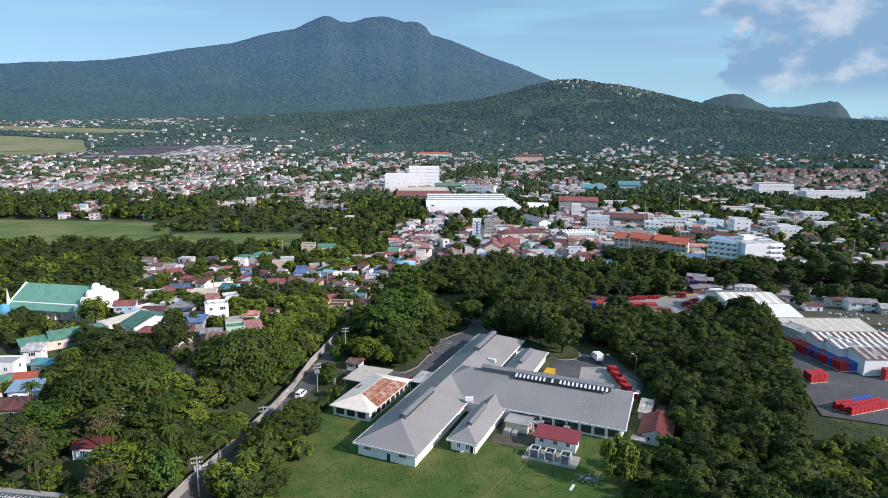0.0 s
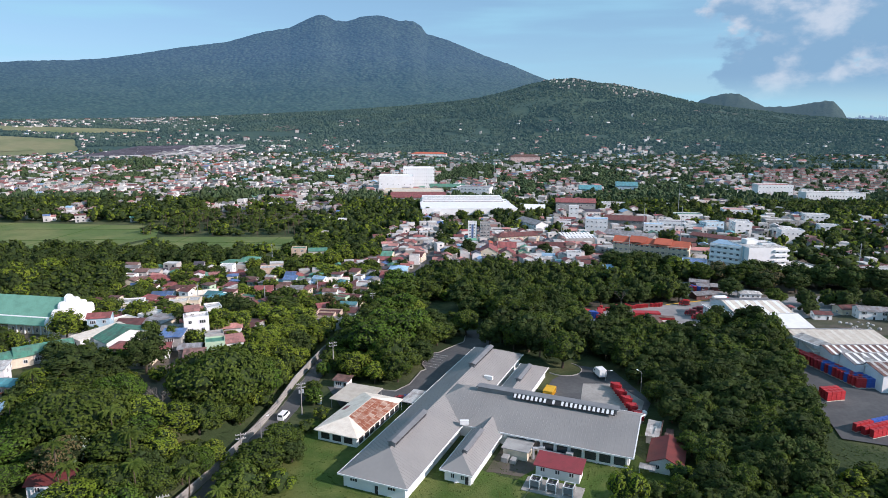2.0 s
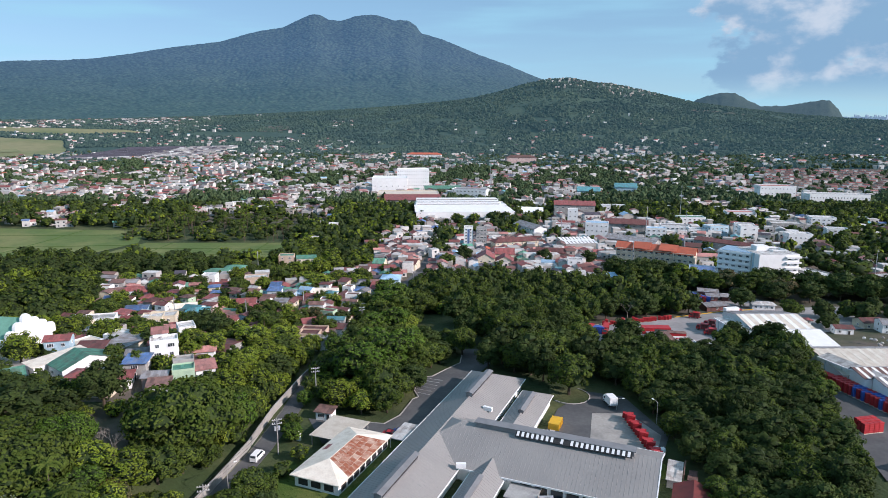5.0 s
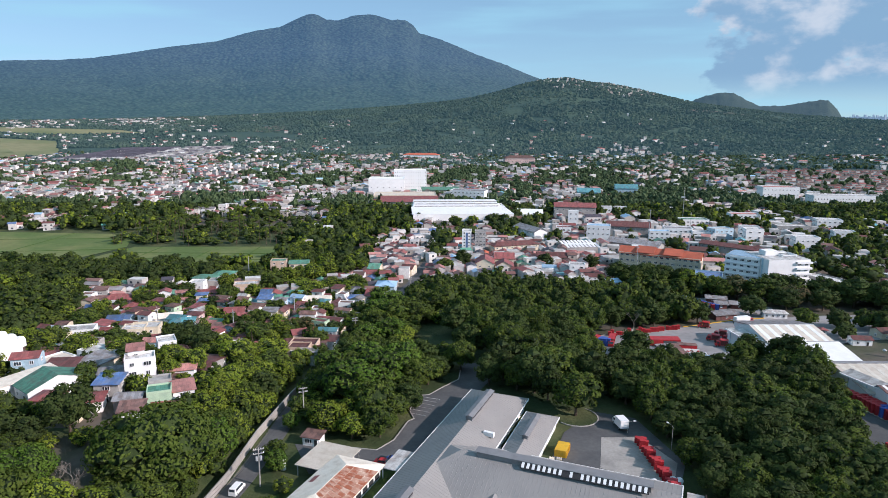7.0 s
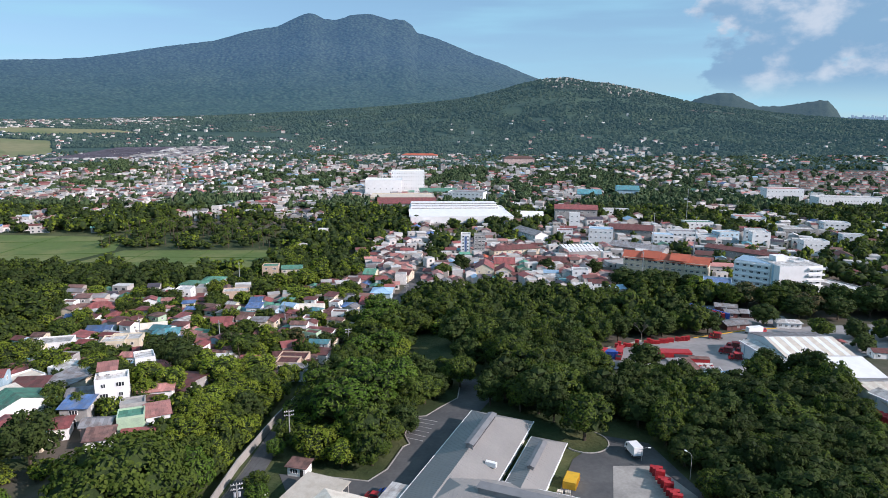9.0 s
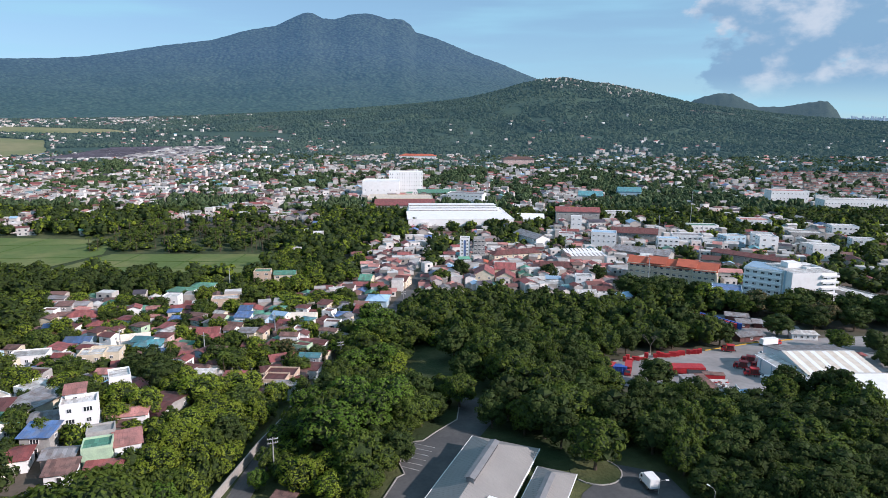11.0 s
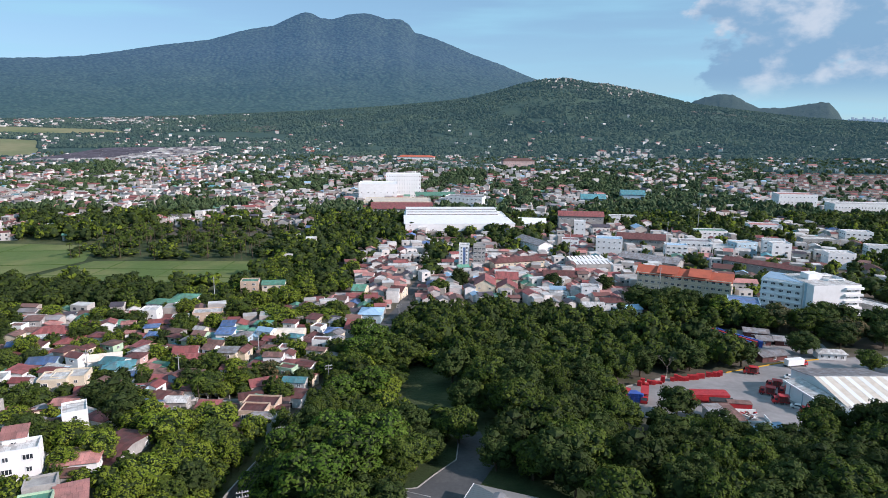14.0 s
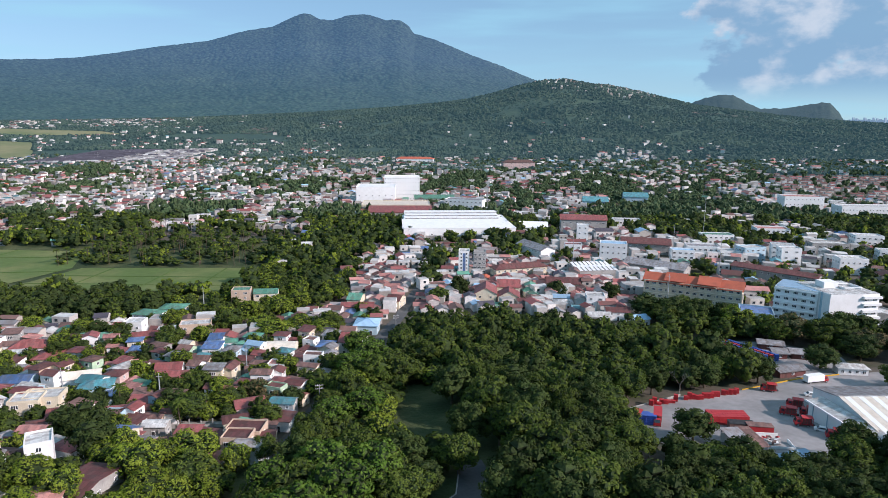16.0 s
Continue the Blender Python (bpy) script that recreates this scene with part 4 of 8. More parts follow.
part("gable_wall", Build().add([(58.2, 33, EAVE - 0.05), (58.2, 55.8, EAVE - 0.05), (58.2, 44.4, EAVE + 4.7), (58.0, 33, EAVE - 0.05), (58.0, 55.8, EAVE - 0.05), (58.0, 44.4, EAVE + 4.7)], [(0, 1, 2), (5, 4, 3), (0, 2, 5, 3), (1, 4, 5, 2)]), "white", hall)
roof = part("small_roof", hip_y(Build(), 19.7, 27.6, 11, 36, 3.05, 2.4, True, False), "hall_roof", hall, "grey standing-seam roof")
part("seams", ribs(Build(), 19.7, 27.6, 11, 34, 3.05, 2.4, 1, 0.9, True, False), "hall_roof", roof)
roof = part("annex_roof", hip_y(Build(), 18.4, 27.3, 54, 80.6, 3.05, 1.9, False, True), "hall_roof", hall, "grey standing-seam roof")
part("seams", ribs(Build(), 18.4, 27.3, 57, 80.6, 3.05, 1.9, 1, 0.9, False, True), "hall_roof", roof)
for x0, x1, y0, y1, z in ((0, 17, 0, 88, EAVE), (19.7, 27.6, 11, 33, 3.05), (18.4, 27.3, 58, 80.6, 3.05)):
    for nm, bx in (("gutter", (x0 - 0.14, x0 + 0.03, y0, y1)), ("gutter", (x1 - 0.03, x1 + 0.14, y0, y1)), ("fascia", (x0, x1, y0 - 0.12, y0 + 0.03))):
        part(nm, Build().box(*bx, z - 0.32, z + 0.03), "white", hall, "white painted edge board")
for y in (32, 57):
    part("gutter", Build().box(17.2, 59.3, y - 0.1, y + 0.08, EAVE - 0.08, EAVE + 0.28), "white", hall, "white painted edge board")
part("verge", Build().slab([(59.15, 32, EAVE + 0.32), (59.4, 32, EAVE + 0.32), (59.4, 44.5, EAVE + 5.34), (59.15, 44.5, EAVE + 5.34), (59.4, 57, EAVE + 0.32), (59.15, 57, EAVE + 0.32)], [(0, 1, 2, 3), (3, 2, 4, 5)], 0.35), "white", hall)


def ridge_vent(x, y0, y1, z, w=1.9, h=1.6):
    b = Build()
    b.box(x - w / 2, x + w / 2, y0, y1, z - 0.5, z + h - 0.25)
    b.slab([(x - w / 2 - 0.3, y0 - 0.3, z + h - 0.2), (x, y0 - 0.3, z + h + 0.15), (x + w / 2 + 0.3, y0 - 0.3, z + h - 0.2), (x - w / 2 - 0.3, y1 + 0.3, z + h - 0.2), (x, y1 + 0.3, z + h + 0.15), (x + w / 2 + 0.3, y1 + 0.3, z + h - 0.2)], [(0, 1, 4, 3), (1, 2, 5, 4)], 0.1)
    v = part("ridge_vent", b, "hall_vent", hall, "raised grey ridge ventilator")
    for s in (-1, 1):
        part("louvre", Build().box(x + s * (w / 2 + 0.01) - 0.02, x + s * (w / 2 + 0.01) + 0.02, y0 + 0.2, y1 - 0.2, z + 0.08, z + h - 0.35), "dark", v, "dark louvre opening")


ridge_vent(8.5, 9.5, 27, EAVE + 3.7, 1.7, 1.15)
ridge_vent(8.5, 62, 79, EAVE + 3.7, 1.7, 1.15)
ridge_vent(23.65, 16, 27, 5.35, 1.2, 0.85)
ridge_vent(22.85, 62, 74, 4.9, 1.4, 0.95)
# monitor roof along the wing's ridge, with white shutters
z = EAVE + 5.2
mon = part("monitor", Build().box(17, 53.5, 43.6, 45.6, z - 0.6, z + 0.85).box(16.6, 53.9, 43.3, 46.0, z + 0.85, z + 1.0), "hall_vent", hall, "raised grey ridge monitor")
part("opening", Build().slab([(27, 42.3, z - 0.05), (53.2, 42.3, z - 0.05), (53.2, 43.58, z + 0.9), (27, 43.58, z + 0.9)], [(0, 1, 2, 3)], 0.1), "dark", mon, "dark sloping strip")
for i in range(23):
    if i not in (8, 10):
        x = 27.25 + i * 1.135
        part("shutter", Build().slab([(x, 42.4, z + 0.10), (x + 0.6, 42.4, z + 0.10), (x + 0.6, 43.45, z + 0.88), (x, 43.45, z + 0.88)], [(0, 1, 2, 3)], 0.06), "white", mon, "white sheet shutter")
part("skylight", Build(Matrix.Translation((17.0, 30.5, 5.2)) @ Matrix.Rotation(0.4, 4, "Z")).box(0, 2.2, 0, 0.9, -0.9, 0.15), "white", hall, "white roof hatch")
part("skylight", Build(Matrix.Translation((13.0, 60.0, 5.6)) @ Matrix.Rotation(-0.1, 4, "Z")).box(0, 2.6, 0, 0.9, -0.9, 0.15), "white", hall, "white roof hatch")
for x in (3.5, 12.8):
    part("window", WINDOWS["wide"], None, hall, at=on_wall(x, 0.87, 2.3, 0))
part("door", DOOR, None, hall, "dark service door", at=on_wall(9.2, 0.87, 0.05, 0))
for y in range(6, 32, 4):
    part("window", WINDOWS["wide"], None, hall, at=on_wall(16.13, y, 2.2, 90))
for x in (22.5, 24.8):
    part("window", WINDOWS["tall"], None, hall, at=on_wall(x, 11.97, 1.7, 0))
part("door", DOOR, None, hall, "dark service door", at=on_wall(25.9, 11.97, 0.05, 0))
for y in (15, 19, 23, 27):
    part("window", WINDOWS["small"], None, hall, at=on_wall(26.83, y, 1.9, 90))
for i in range(8):
    part("bay_opening", Build().box(31 + i * 3.4, 33.6 + i * 3.4, 32.93, 33.05, 0.7, 2.7), "glass", hall, "dark window bay", None)
for i in range(9):
    part("wall_post", Build().box(30.35 + i * 3.4, 30.65 + i * 3.4, 32.7, 32.99, -0.3, 3.3), "white", hall)
keep(-1, 89, -1, 18)
keep(30, 59, 17, 60)
keep(9, 30, 19, 29)
keep(57, 82, 18, 29)
keep(60, 94, 30, 44)
keep(60, 80, 44, 60)
keep(0, 30, -14, 0)
keep(-30, 14, -12, 52, 4)
keep(45, 110, -16, -1)
keep(41, 58, -36, -1)

# low building with a stained, half-rusted roof
shed = thing("workshop", *hall_at(16, -17), HR, "low workshop with a pale, half-rusted metal hip roof", "workshop")
part("wall", Build().box(0.8, 12.0, 0.8, 24.5, -0.3, 2.95), "white", shed, "grimy white wall")
part("roof", hip_y(Build(), 0, 12.8, 0, 25.3, 3.0, 2.0, True, True), "r_cream", shed, "stained pale cream roof")
RUST = [Vector(p) for p in ((12.75, 4.0, 3.06), (12.75, 22.0, 3.06), (6.55, 18.6, 5.0), (6.55, 6.4, 5.0))]
for i in range(11):
    for j in range(4):
        quad = []
        for u, w in ((i + 0.03, j + 0.02), (i + 0.97, j + 0.02), (i + 0.97, j + 0.98), (i + 0.03, j + 0.98)):
            p = RUST[0].lerp(RUST[1], u / 11).lerp(RUST[3].lerp(RUST[2], u / 11), w / 4)
            quad.append((p.x, p.y, p.z + 0.012 * ((i + j) % 2)))
        part("roof_sheet", Build().slab(quad, [(0, 1, 2, 3)], 0.03), "rusted", shed, "rusted roof sheet")
part("rust_patch", Build().slab([(2.2, 11.8, 3.72), (2.2, 14.6, 3.72), (1.0, 14.6, 3.34), (1.0, 11.8, 3.34)], [(3, 2, 1, 0)], 0.03), "r_red", shed, "red primer patch")
part("carport_roof", Build().slab([(-6.5, 17.5, 2.9), (4.5, 17.5, 3.0), (4.5, 29, 3.3), (-6.5, 29, 3.2)], [(0, 1, 2, 3)], 0.15), "r_cream", shed, "stained pale lean-to roof")
for x, y in ((-6, 18), (-6, 28.5), (4, 28.5), (-1, 18)):
    part("post", Build().box(x - 0.1, x + 0.1, y - 0.1, y + 0.1, -0.3, 3.0), "grey", shed)
for i in range(8):
    part("bay_opening", Build().box(11.95, 12.06, 2 + i * 2.8, 4.1 + i * 2.8, 0.5, 2.5), "dark", shed, "open dark bay")
for i in range(3):
    part("bay_opening", Build().box(1.8 + i * 3.3, 4.2 + i * 3.3, 0.74, 0.85, 0.7, 2.4), "dark", shed, "open dark bay")
keep(16, 42, -22, -5, 3)

link = thing("covered_walkway", *hall_at(40, -4.5), HR, "white flat-roofed covered walkway beside the hall", "walkway")
part("roof", Build().box(0, 4.6, 0, 9, 2.7, 2.9), "r_pale", link)
for x in (0.2, 4.4):
    for y in (0.2, 4.5, 8.8):
        part("post", Build().box(x - 0.08, x + 0.08, y - 0.08, y + 0.08, -0.2, 2.7), "white", link)

guard = thing("guard_house", -28.4, 200.5, ground(-28, 200), -15, "small white guard house with a rusty flat roof", "guard house")
part("wall", Build().box(-2.2, 2.2, -1.7, 1.7, -0.4, 2.6), "white", guard)
part("roof", Build().slab([(-2.7, -2.2, 2.6), (2.7, -2.2, 2.6), (2.7, 2.2, 2.95), (-2.7, 2.2, 2.95)], [(0, 1, 2, 3)], 0.14), "r_rust", guard, "rusty sheet roof")
part("window", WINDOWS["wide"], None, guard, at=on_wall(-0.6, -1.73, 1.5, 0))
part("door", DOOR, None, guard, at=on_wall(1.4, -1.73, 0.02, 0))
PLACED.append((-28.4, 200.5, 4))

plant = thing("generator_house", *hall_at(21.5, 38.5), HR, "small white plant house with a red lean-to roof", "plant house")
part("wall", Build().box(0.4, 10.4, 0.6, 4.6, -0.3, 3.1), "white", plant)
part("roof", Build().slab([(0, -0.4, 3.15), (11, -0.4, 3.15), (11, 5.2, 4.0), (0, 5.2, 4.0)], [(0, 1, 2, 3)], 0.18), "plain_red", plant, "faded red sheet roof")
for x in (2.0, 5.4, 8.6):
    part("window", WINDOWS["small"], None, plant, at=on_wall(x, 0.57, 1.9, 0))
slab_ = thing("plant_slab", *hall_at(14.8, 37.5), HR, "pale concrete slab under the cooling units", "slab")
part("slab", Build().box(0, 13, 0, 6, -0.3, 0.22), "concrete", slab_)
for i in range(3):
    u = thing("cooling_unit", *hall_at(17.2, 40.2 + i * 3.7, 0.22), HR, "white steel-framed cooling unit with twin dark fans", "cooling unit", "cooling units by the plant house")
    part("casing", Build().box(-1.0, 1.0, -1.1, 1.1, 0.55, 1.7), "hall_vent", u, "grey galvanised casing")
    for x in (-1.05, 1.05):
        for y in (-1.15, 1.15):
            part("leg", Build().box(x - 0.09, x + 0.09, y - 0.09, y + 0.09, -0.02, 2.15), "white", u)
    part("top_rail", Build().box(-1.15, 1.15, -1.25, -1.1, 2.0, 2.15).box(-1.15, 1.15, 1.1, 1.25, 2.0, 2.15).box(-1.15, -1.0, -1.1, 1.1, 2.0, 2.15).box(1.0, 1.15, -1.1, 1.1, 2.0, 2.15), "white", u)
    for y in (-0.55, 0.55):
        for x in (-0.5, 0.5):
            part("fan", Build(Matrix.Translation((x, y, 1.7))).tube([(0, 0, -0.03), (0, 0, 0.10)], [0.46, 0.46], 12), "dark", u, "round dark fan")
keep(12, 28, 37, 51, 3)

tank_house = thing("pump_shed", *hall_at(27, 29.5), HR, "low concrete pump shed with stained flat roof and ducts", "shed")
part("wall", Build().box(0, 6, 0, 5.5, -0.3, 2.5), "cream", tank_house, "stained pale wall")
part("roof", Build().box(-0.4, 6.4, -0.4, 5.6, 2.5, 2.68), "grey", tank_house, "stained flat concrete roof")
part("duct", Build().box(0.3, 1.9, -2.6, -0.4, 0, 1.3).box(2.4, 3.8, -2.4, -0.4, 0, 1.0), "grey", tank_house, "grimy metal duct")
part("duct", Build().tube([(6.9, 2, 0), (6.9, 2, 2.9), (9.5, 3, 2.9)], [0.4, 0.4, 0.4], 8), "steel", tank_house, "bent metal duct")
duct = thing("wall_duct", *hall_at(30.9, 37), HR, "pale metal duct run along the hall wall", "duct")
part("duct", Build().box(0, 6.5, 0, 1.6, -0.3, 1.2).box(6.8, 8.4, 0.2, 1.5, -0.3, 2.0), "steel", duct)

red_house = thing("outbuilding", *hall_at(33.5, 62.2), HR, "white outbuilding with a dark red gable roof", "outbuilding")
part("wall", Build().box(0.5, 7.3, 0.6, 11.4, -0.3, 2.8), "white", red_house)
b = Build()
b.slab([(-0.3, -0.3, 2.75), (3.9, -0.3, 4.6), (8.1, -0.3, 2.75), (-0.3, 12.2, 2.75), (3.9, 12.2, 4.6), (8.1, 12.2, 2.75)], [(0, 1, 4, 3), (1, 2, 5, 4)], 0.15)
part("roof", b, "deep_red", red_house, "dark red metal roof")
part("gable_end", Build().add([(0.5, 0.62, 2.8), (7.3, 0.62, 2.8), (3.9, 0.62, 4.35), (0.5, 0.9, 2.8), (7.3, 0.9, 2.8), (3.9, 0.9, 4.35)], [(0, 1, 2), (5, 4, 3), (0, 3, 4, 1), (1, 4, 5, 2), (2, 5, 3, 0)]), "white", red_house)
for x in (2.2, 5.4):
    part("window", WINDOWS["small"], None, red_house, at=on_wall(x, 0.57, 1.6, 0))
part("porch", Build().box(-1.6, 2.0, -2.2, 0.4, 1.9, 2.05).box(-1.5, -1.35, -2.1, -1.95, -0.3, 1.9), "r_pale", red_house, "pale porch sheet")
keep(32, 47, 61, 72, 3)
lean = thing("utility_shed", *hall_at(48, 60.5), HR, "cluttered pale utility shed beside the hall", "shed")
part("wall", Build().box(0, 2.6, 0, 8, -0.3, 2.2), "grey", lean)
part("roof", Build().slab([(-0.3, -0.4, 2.3), (3.1, -0.4, 2.2), (3.1, 8.4, 2.6), (-0.3, 8.4, 2.7)], [(0, 1, 2, 3)], 0.12), "r_pale", lean)
part("pipe", Build().tube([(3.4, 1, -0.2), (3.4, 1, 3.4), (3.4, 7.5, 3.4), (3.4, 7.5, -0.2)], [0.12] * 4, 6), "r_rust", lean, "rusty pipe frame")
part("crate", Build().box(4.2, 6.4, 2, 4.4, -0.2, 1.8).box(4.4, 6.2, 5, 7.4, -0.2, 1.5), "r_rust", lean)

# yellow skip container and pallets
skip = thing("yellow_container", *hall_at(67.5, 31), HR, "yellow metal container beside the annex", "container")
part("body", Build().box(-1.4, 1.4, -2.4, 2.4, 0.1, 1.9), "yellow", skip)
for i in range(6):
    for s in (-1, 1):
        part("rib", Build().box(s * 1.46 - 0.06, s * 1.46 + 0.06, -2.2 + i * 0.85, -2.05 + i * 0.85, 0.1, 1.9), "yellow", skip)
for k, (a, c) in enumerate(((62.5, 29.5), (63.0, 31.2), (61.0, 32.0))):
    p = thing("wooden_pallet_stack", *hall_at(a, c), HR + 8 * k, "stack of weathered wooden pallets", "pallets", "pallets by the annex")
    b = Build()
    for i in range(7):
        b.box(-0.6, 0.6, -0.5, 0.5, 0.15 * i, 0.15 * i + 0.035)
        for x in (-0.55, 0, 0.47):
            b.box(x, x + 0.1, -0.5, 0.5, 0.15 * i + 0.035, 0.15 * i + 0.15)
    part("boards", b, "r_cream", p)


# ---- vehicles and depot goods ----
def wheel(parent, x, y, r=0.42, w=0.26):
    t = part("wheel", Build().tube([(-w / 2, 0, 0), (w / 2, 0, 0)], [r, r], 12), "tyre", parent, at=Matrix.Translation((x, y, r)))
    part("rim", Build().tube([(-w / 2 - 0.01, 0, 0), (w / 2 + 0.01, 0, 0)], [r * 0.55, r * 0.55], 8), "steel", t, "steel rim")


def truck(x, y, rot, cab="white", box="white", length=6.0, open_bed=False, label="white box truck", group="trucks"):
    t = thing("truck", x, y, ground(x, y) + 0.3, rot, label, "truck", group)
    c = part("cab", Build().add([(-1.0, 0, 0.5), (1.0, 0, 0.5), (1.0, 1.7, 0.5), (-1.0, 1.7, 0.5), (-0.95, 0, 2.2), (0.95, 0, 2.2), (0.92, 1.15, 2.2), (-0.92, 1.15, 2.2), (1.0, 1.65, 1.35), (-1.0, 1.65, 1.35)],
                                [(3, 2, 1, 0), (0, 1, 5, 4), (4, 5, 6, 7), (1, 2, 8, 6, 5), (3, 0, 4, 7, 9), (2, 3, 9, 8), (7, 6, 8, 9)]), cab, t)
    part("windscreen", Build().add([(-0.85, 1.64, 1.42), (0.85, 1.64, 1.42), (0.8, 1.22, 2.12), (-0.8, 1.22, 2.12)], [(0, 1, 2, 3)]), "glass", c, at=Matrix.Translation((0, 0.03, 0.02)))
    for s in (-1, 1):
        part("side_window", Build().box(s * 1.0 - 0.02, s * 1.0 + 0.02, 0.3, 1.1, 1.4, 2.0), "glass", c)
    part("chassis", Build().box(-0.5, 0.5, -length + 0.3, 0.1, 0.5, 0.75), "dark", t)
    if open_bed:
        part("bed", Build().box(-1.15, 1.15, -length + 1.0, -0.15, 0.75, 0.95), box, t)
        for i in range(5):
            yy = -length + 1.0 + (length - 1.15) * i / 4
            for s in (-1.1, 1.1):
                part("rack_post", Build().box(s - 0.05, s + 0.05, yy - 0.05, yy + 0.05, 0.95, 2.7), box, t)
        part("rack_roof", Build().box(-1.2, 1.2, -length + 0.9, -0.1, 2.7, 2.82), box, t)
        part("load", Build().box(-0.95, 0.95, -length + 1.2, -0.3, 0.95, 2.3), "r_maroon", t, "stacked dark red crates")
    else:
        part("cargo_box", Build().box(-1.15, 1.15, -length + 1.0, -0.15, 0.78, 3.0), box, t)
    for yy in (0.8, -length + 2.2):
        for s in (-0.95, 0.95):
            wheel(t, s, yy)
    PLACED.append((x, y, 2))
    return t


def car(x, y, rot, paint, label, group="parked cars"):
    t = thing("car", x, y, ground(x, y) + 0.18, rot, label, "car", group)
    prof = [(-2.1, 0.35), (-2.1, 0.85), (-1.3, 0.95), (-0.7, 1.45), (0.8, 1.45), (1.5, 0.98), (2.1, 0.85), (2.1, 0.35)]
    n = len(prof)
    v = [(s * (0.85 if z < 1.2 else 0.68), y_, z) for s in (-1, 1) for y_, z in prof]
    body = part("body", Build().add(v, [tuple(range(n))[::-1], tuple(range(n, 2 * n))] + [(i, (i + 1) % n, n + (i + 1) % n, n + i) for i in range(n)][::1]), paint, t)
    part("windscreen", Build().add([(-0.7, 0.88, 1.42), (0.7, 0.88, 1.42), (0.78, 1.45, 1.06), (-0.78, 1.45, 1.06)], [(0, 3, 2, 1)]), "glass", t, at=Matrix.Translation((0, 0.03, 0.03)))
    part("rear_window", Build().add([(-0.7, -0.78, 1.42), (0.7, -0.78, 1.42), (0.78, -1.25, 1.02), (-0.78, -1.25, 1.02)], [(0, 1, 2, 3)]), "glass", t, at=Matrix.Translation((0, -0.03, 0.03)))
    for s in (-1, 1):
        part("side_window", Build().add([(s * 0.74, -0.6, 1.38), (s * 0.74, 0.7, 1.38), (s * 0.86, 1.2, 1.0), (s * 0.86, -1.0, 1.0)], [(0, 1, 2, 3) if s > 0 else (3, 2, 1, 0)]), "glass", t)
        for yy in (-1.3, 1.3):
            wheel(t, s * 0.8, yy, 0.32, 0.2)
    return t


def crates(colours):
    # five layers of crates, with a groove at each joint
    rings = []
    for k in range(5):
        z = 0.14 + k * 0.34
        rings += [(z, 0.93), (z + 0.03, 1.0), (z + 0.29, 1.0), (z + 0.31, 0.93)]
    v = [(sx * 0.6 * s, sy * 0.5 * s, z) for z, s in rings for sx, sy in ((-1, -1), (1, -1), (1, 1), (-1, 1))]
    f = [(4 * i + j, 4 * i + (j + 1) % 4, 4 * i + 4 + (j + 1) % 4, 4 * i + 4 + j) for i in range(len(rings) - 1) for j in range(4)]
    n = 4 * len(rings)
    return Build().add(v, f + [(3, 2, 1, 0), (n - 4, n - 3, n - 2, n - 1)]).mesh("crates", [colours])


PALLET = Build().box(-0.6, 0.6, -0.5, 0.5, 0.0, 0.135).mesh("pallet", ["r_cream"])


CRATES = {"red": crates("red_plastic"), "blue": crates("blue_plastic"), "maroon": crates("r_maroon")}


def stack_at(x, y, rot, colour, tall=1.0):
    p = thing("crate_stack", x, y, ground(x, y) + 0.28, rot, f"stack of {colour} plastic bottle crates on a pallet", "crates", f"{colour} crate stacks")
    p.scale = (1.15, 1.15, tall)
    part("crate_block", CRATES[colour], None, p)
    part("pallet", PALLET, None, p, "wooden pallet")


truck(51.2, 209.5, 10, "white", "white", 4.6, label="white box truck parked in the service yard")
for i in range(15):
    x, y, _ = hall_at(79.5 - i * 1.45, 47.6 + i * 0.70)
    stack_at(x, y, HR + 6 * (i % 3) - 6, "red", 0.9 + 0.25 * (i % 3))
    if i % 3 != 2:
        x, y, _ = hall_at(79 - i * 1.45, 49.0 + i * 0.70)
        stack_at(x, y, HR + 4 * (i % 3), "red", 1.1)
sacks = thing("white_sack_heap", *hall_at(61.5, 56.5), HR, "heap of white bulk sacks beside red crates", "sacks")
for i, (x, y, s) in enumerate(((0, 0, 1.1), (1.5, 0.6, 1.0), (0.5, 1.9, 1.1), (-3.4, -0.3, 0.9), (1.9, 2.4, 0.9))):
    v, f = BALL2
    part("sack", Build().add([(x + q[0] * s, y + q[1] * s, max(-0.05, 0.75 + q[2] * 0.95 * s)) for q in v], f), "white", sacks, smooth=True)
car(*hall_at(45.5, -7)[:2], 70, "red_plastic", "bright red car parked by the workshop")
car(*hall_at(47.5, -5)[:2], 70, "blue_plastic", "dark blue car parked by the workshop")


def utility_pole(x, y, h=9.0, rot=0, drum=True):
    p = thing("utility_pole", x, y, ground(x, y) - 0.1, rot, "grey concrete utility pole with crossarms and transformers", "utility pole", "utility poles along the street")
    part("pole", Build().tube([(0, 0, -0.4), (0, 0, h)], [0.19, 0.12], 8), "grey", p)
    for k, z in enumerate((h - 0.5, h - 1.5)):
        arm = part("crossarm", Build().box(-1.2, 1.2, -0.07, 0.07, z, z + 0.14), "grey", p)
        for s in (-1.05, -0.55, 0.55, 1.05):
            part("insulator", Build().tube([(s, 0, z + 0.14), (s, 0, z + 0.4)], [0.07, 0.05], 6), "white", arm)
    if drum:
        for s in (-0.45, 0.45):
            part("transformer", Build().tube([(s, 0.1, h - 3.1), (s, 0.1, h - 2.1)], [0.28, 0.28], 10), "steel", p)
    PLACED.append((x, y, 1))


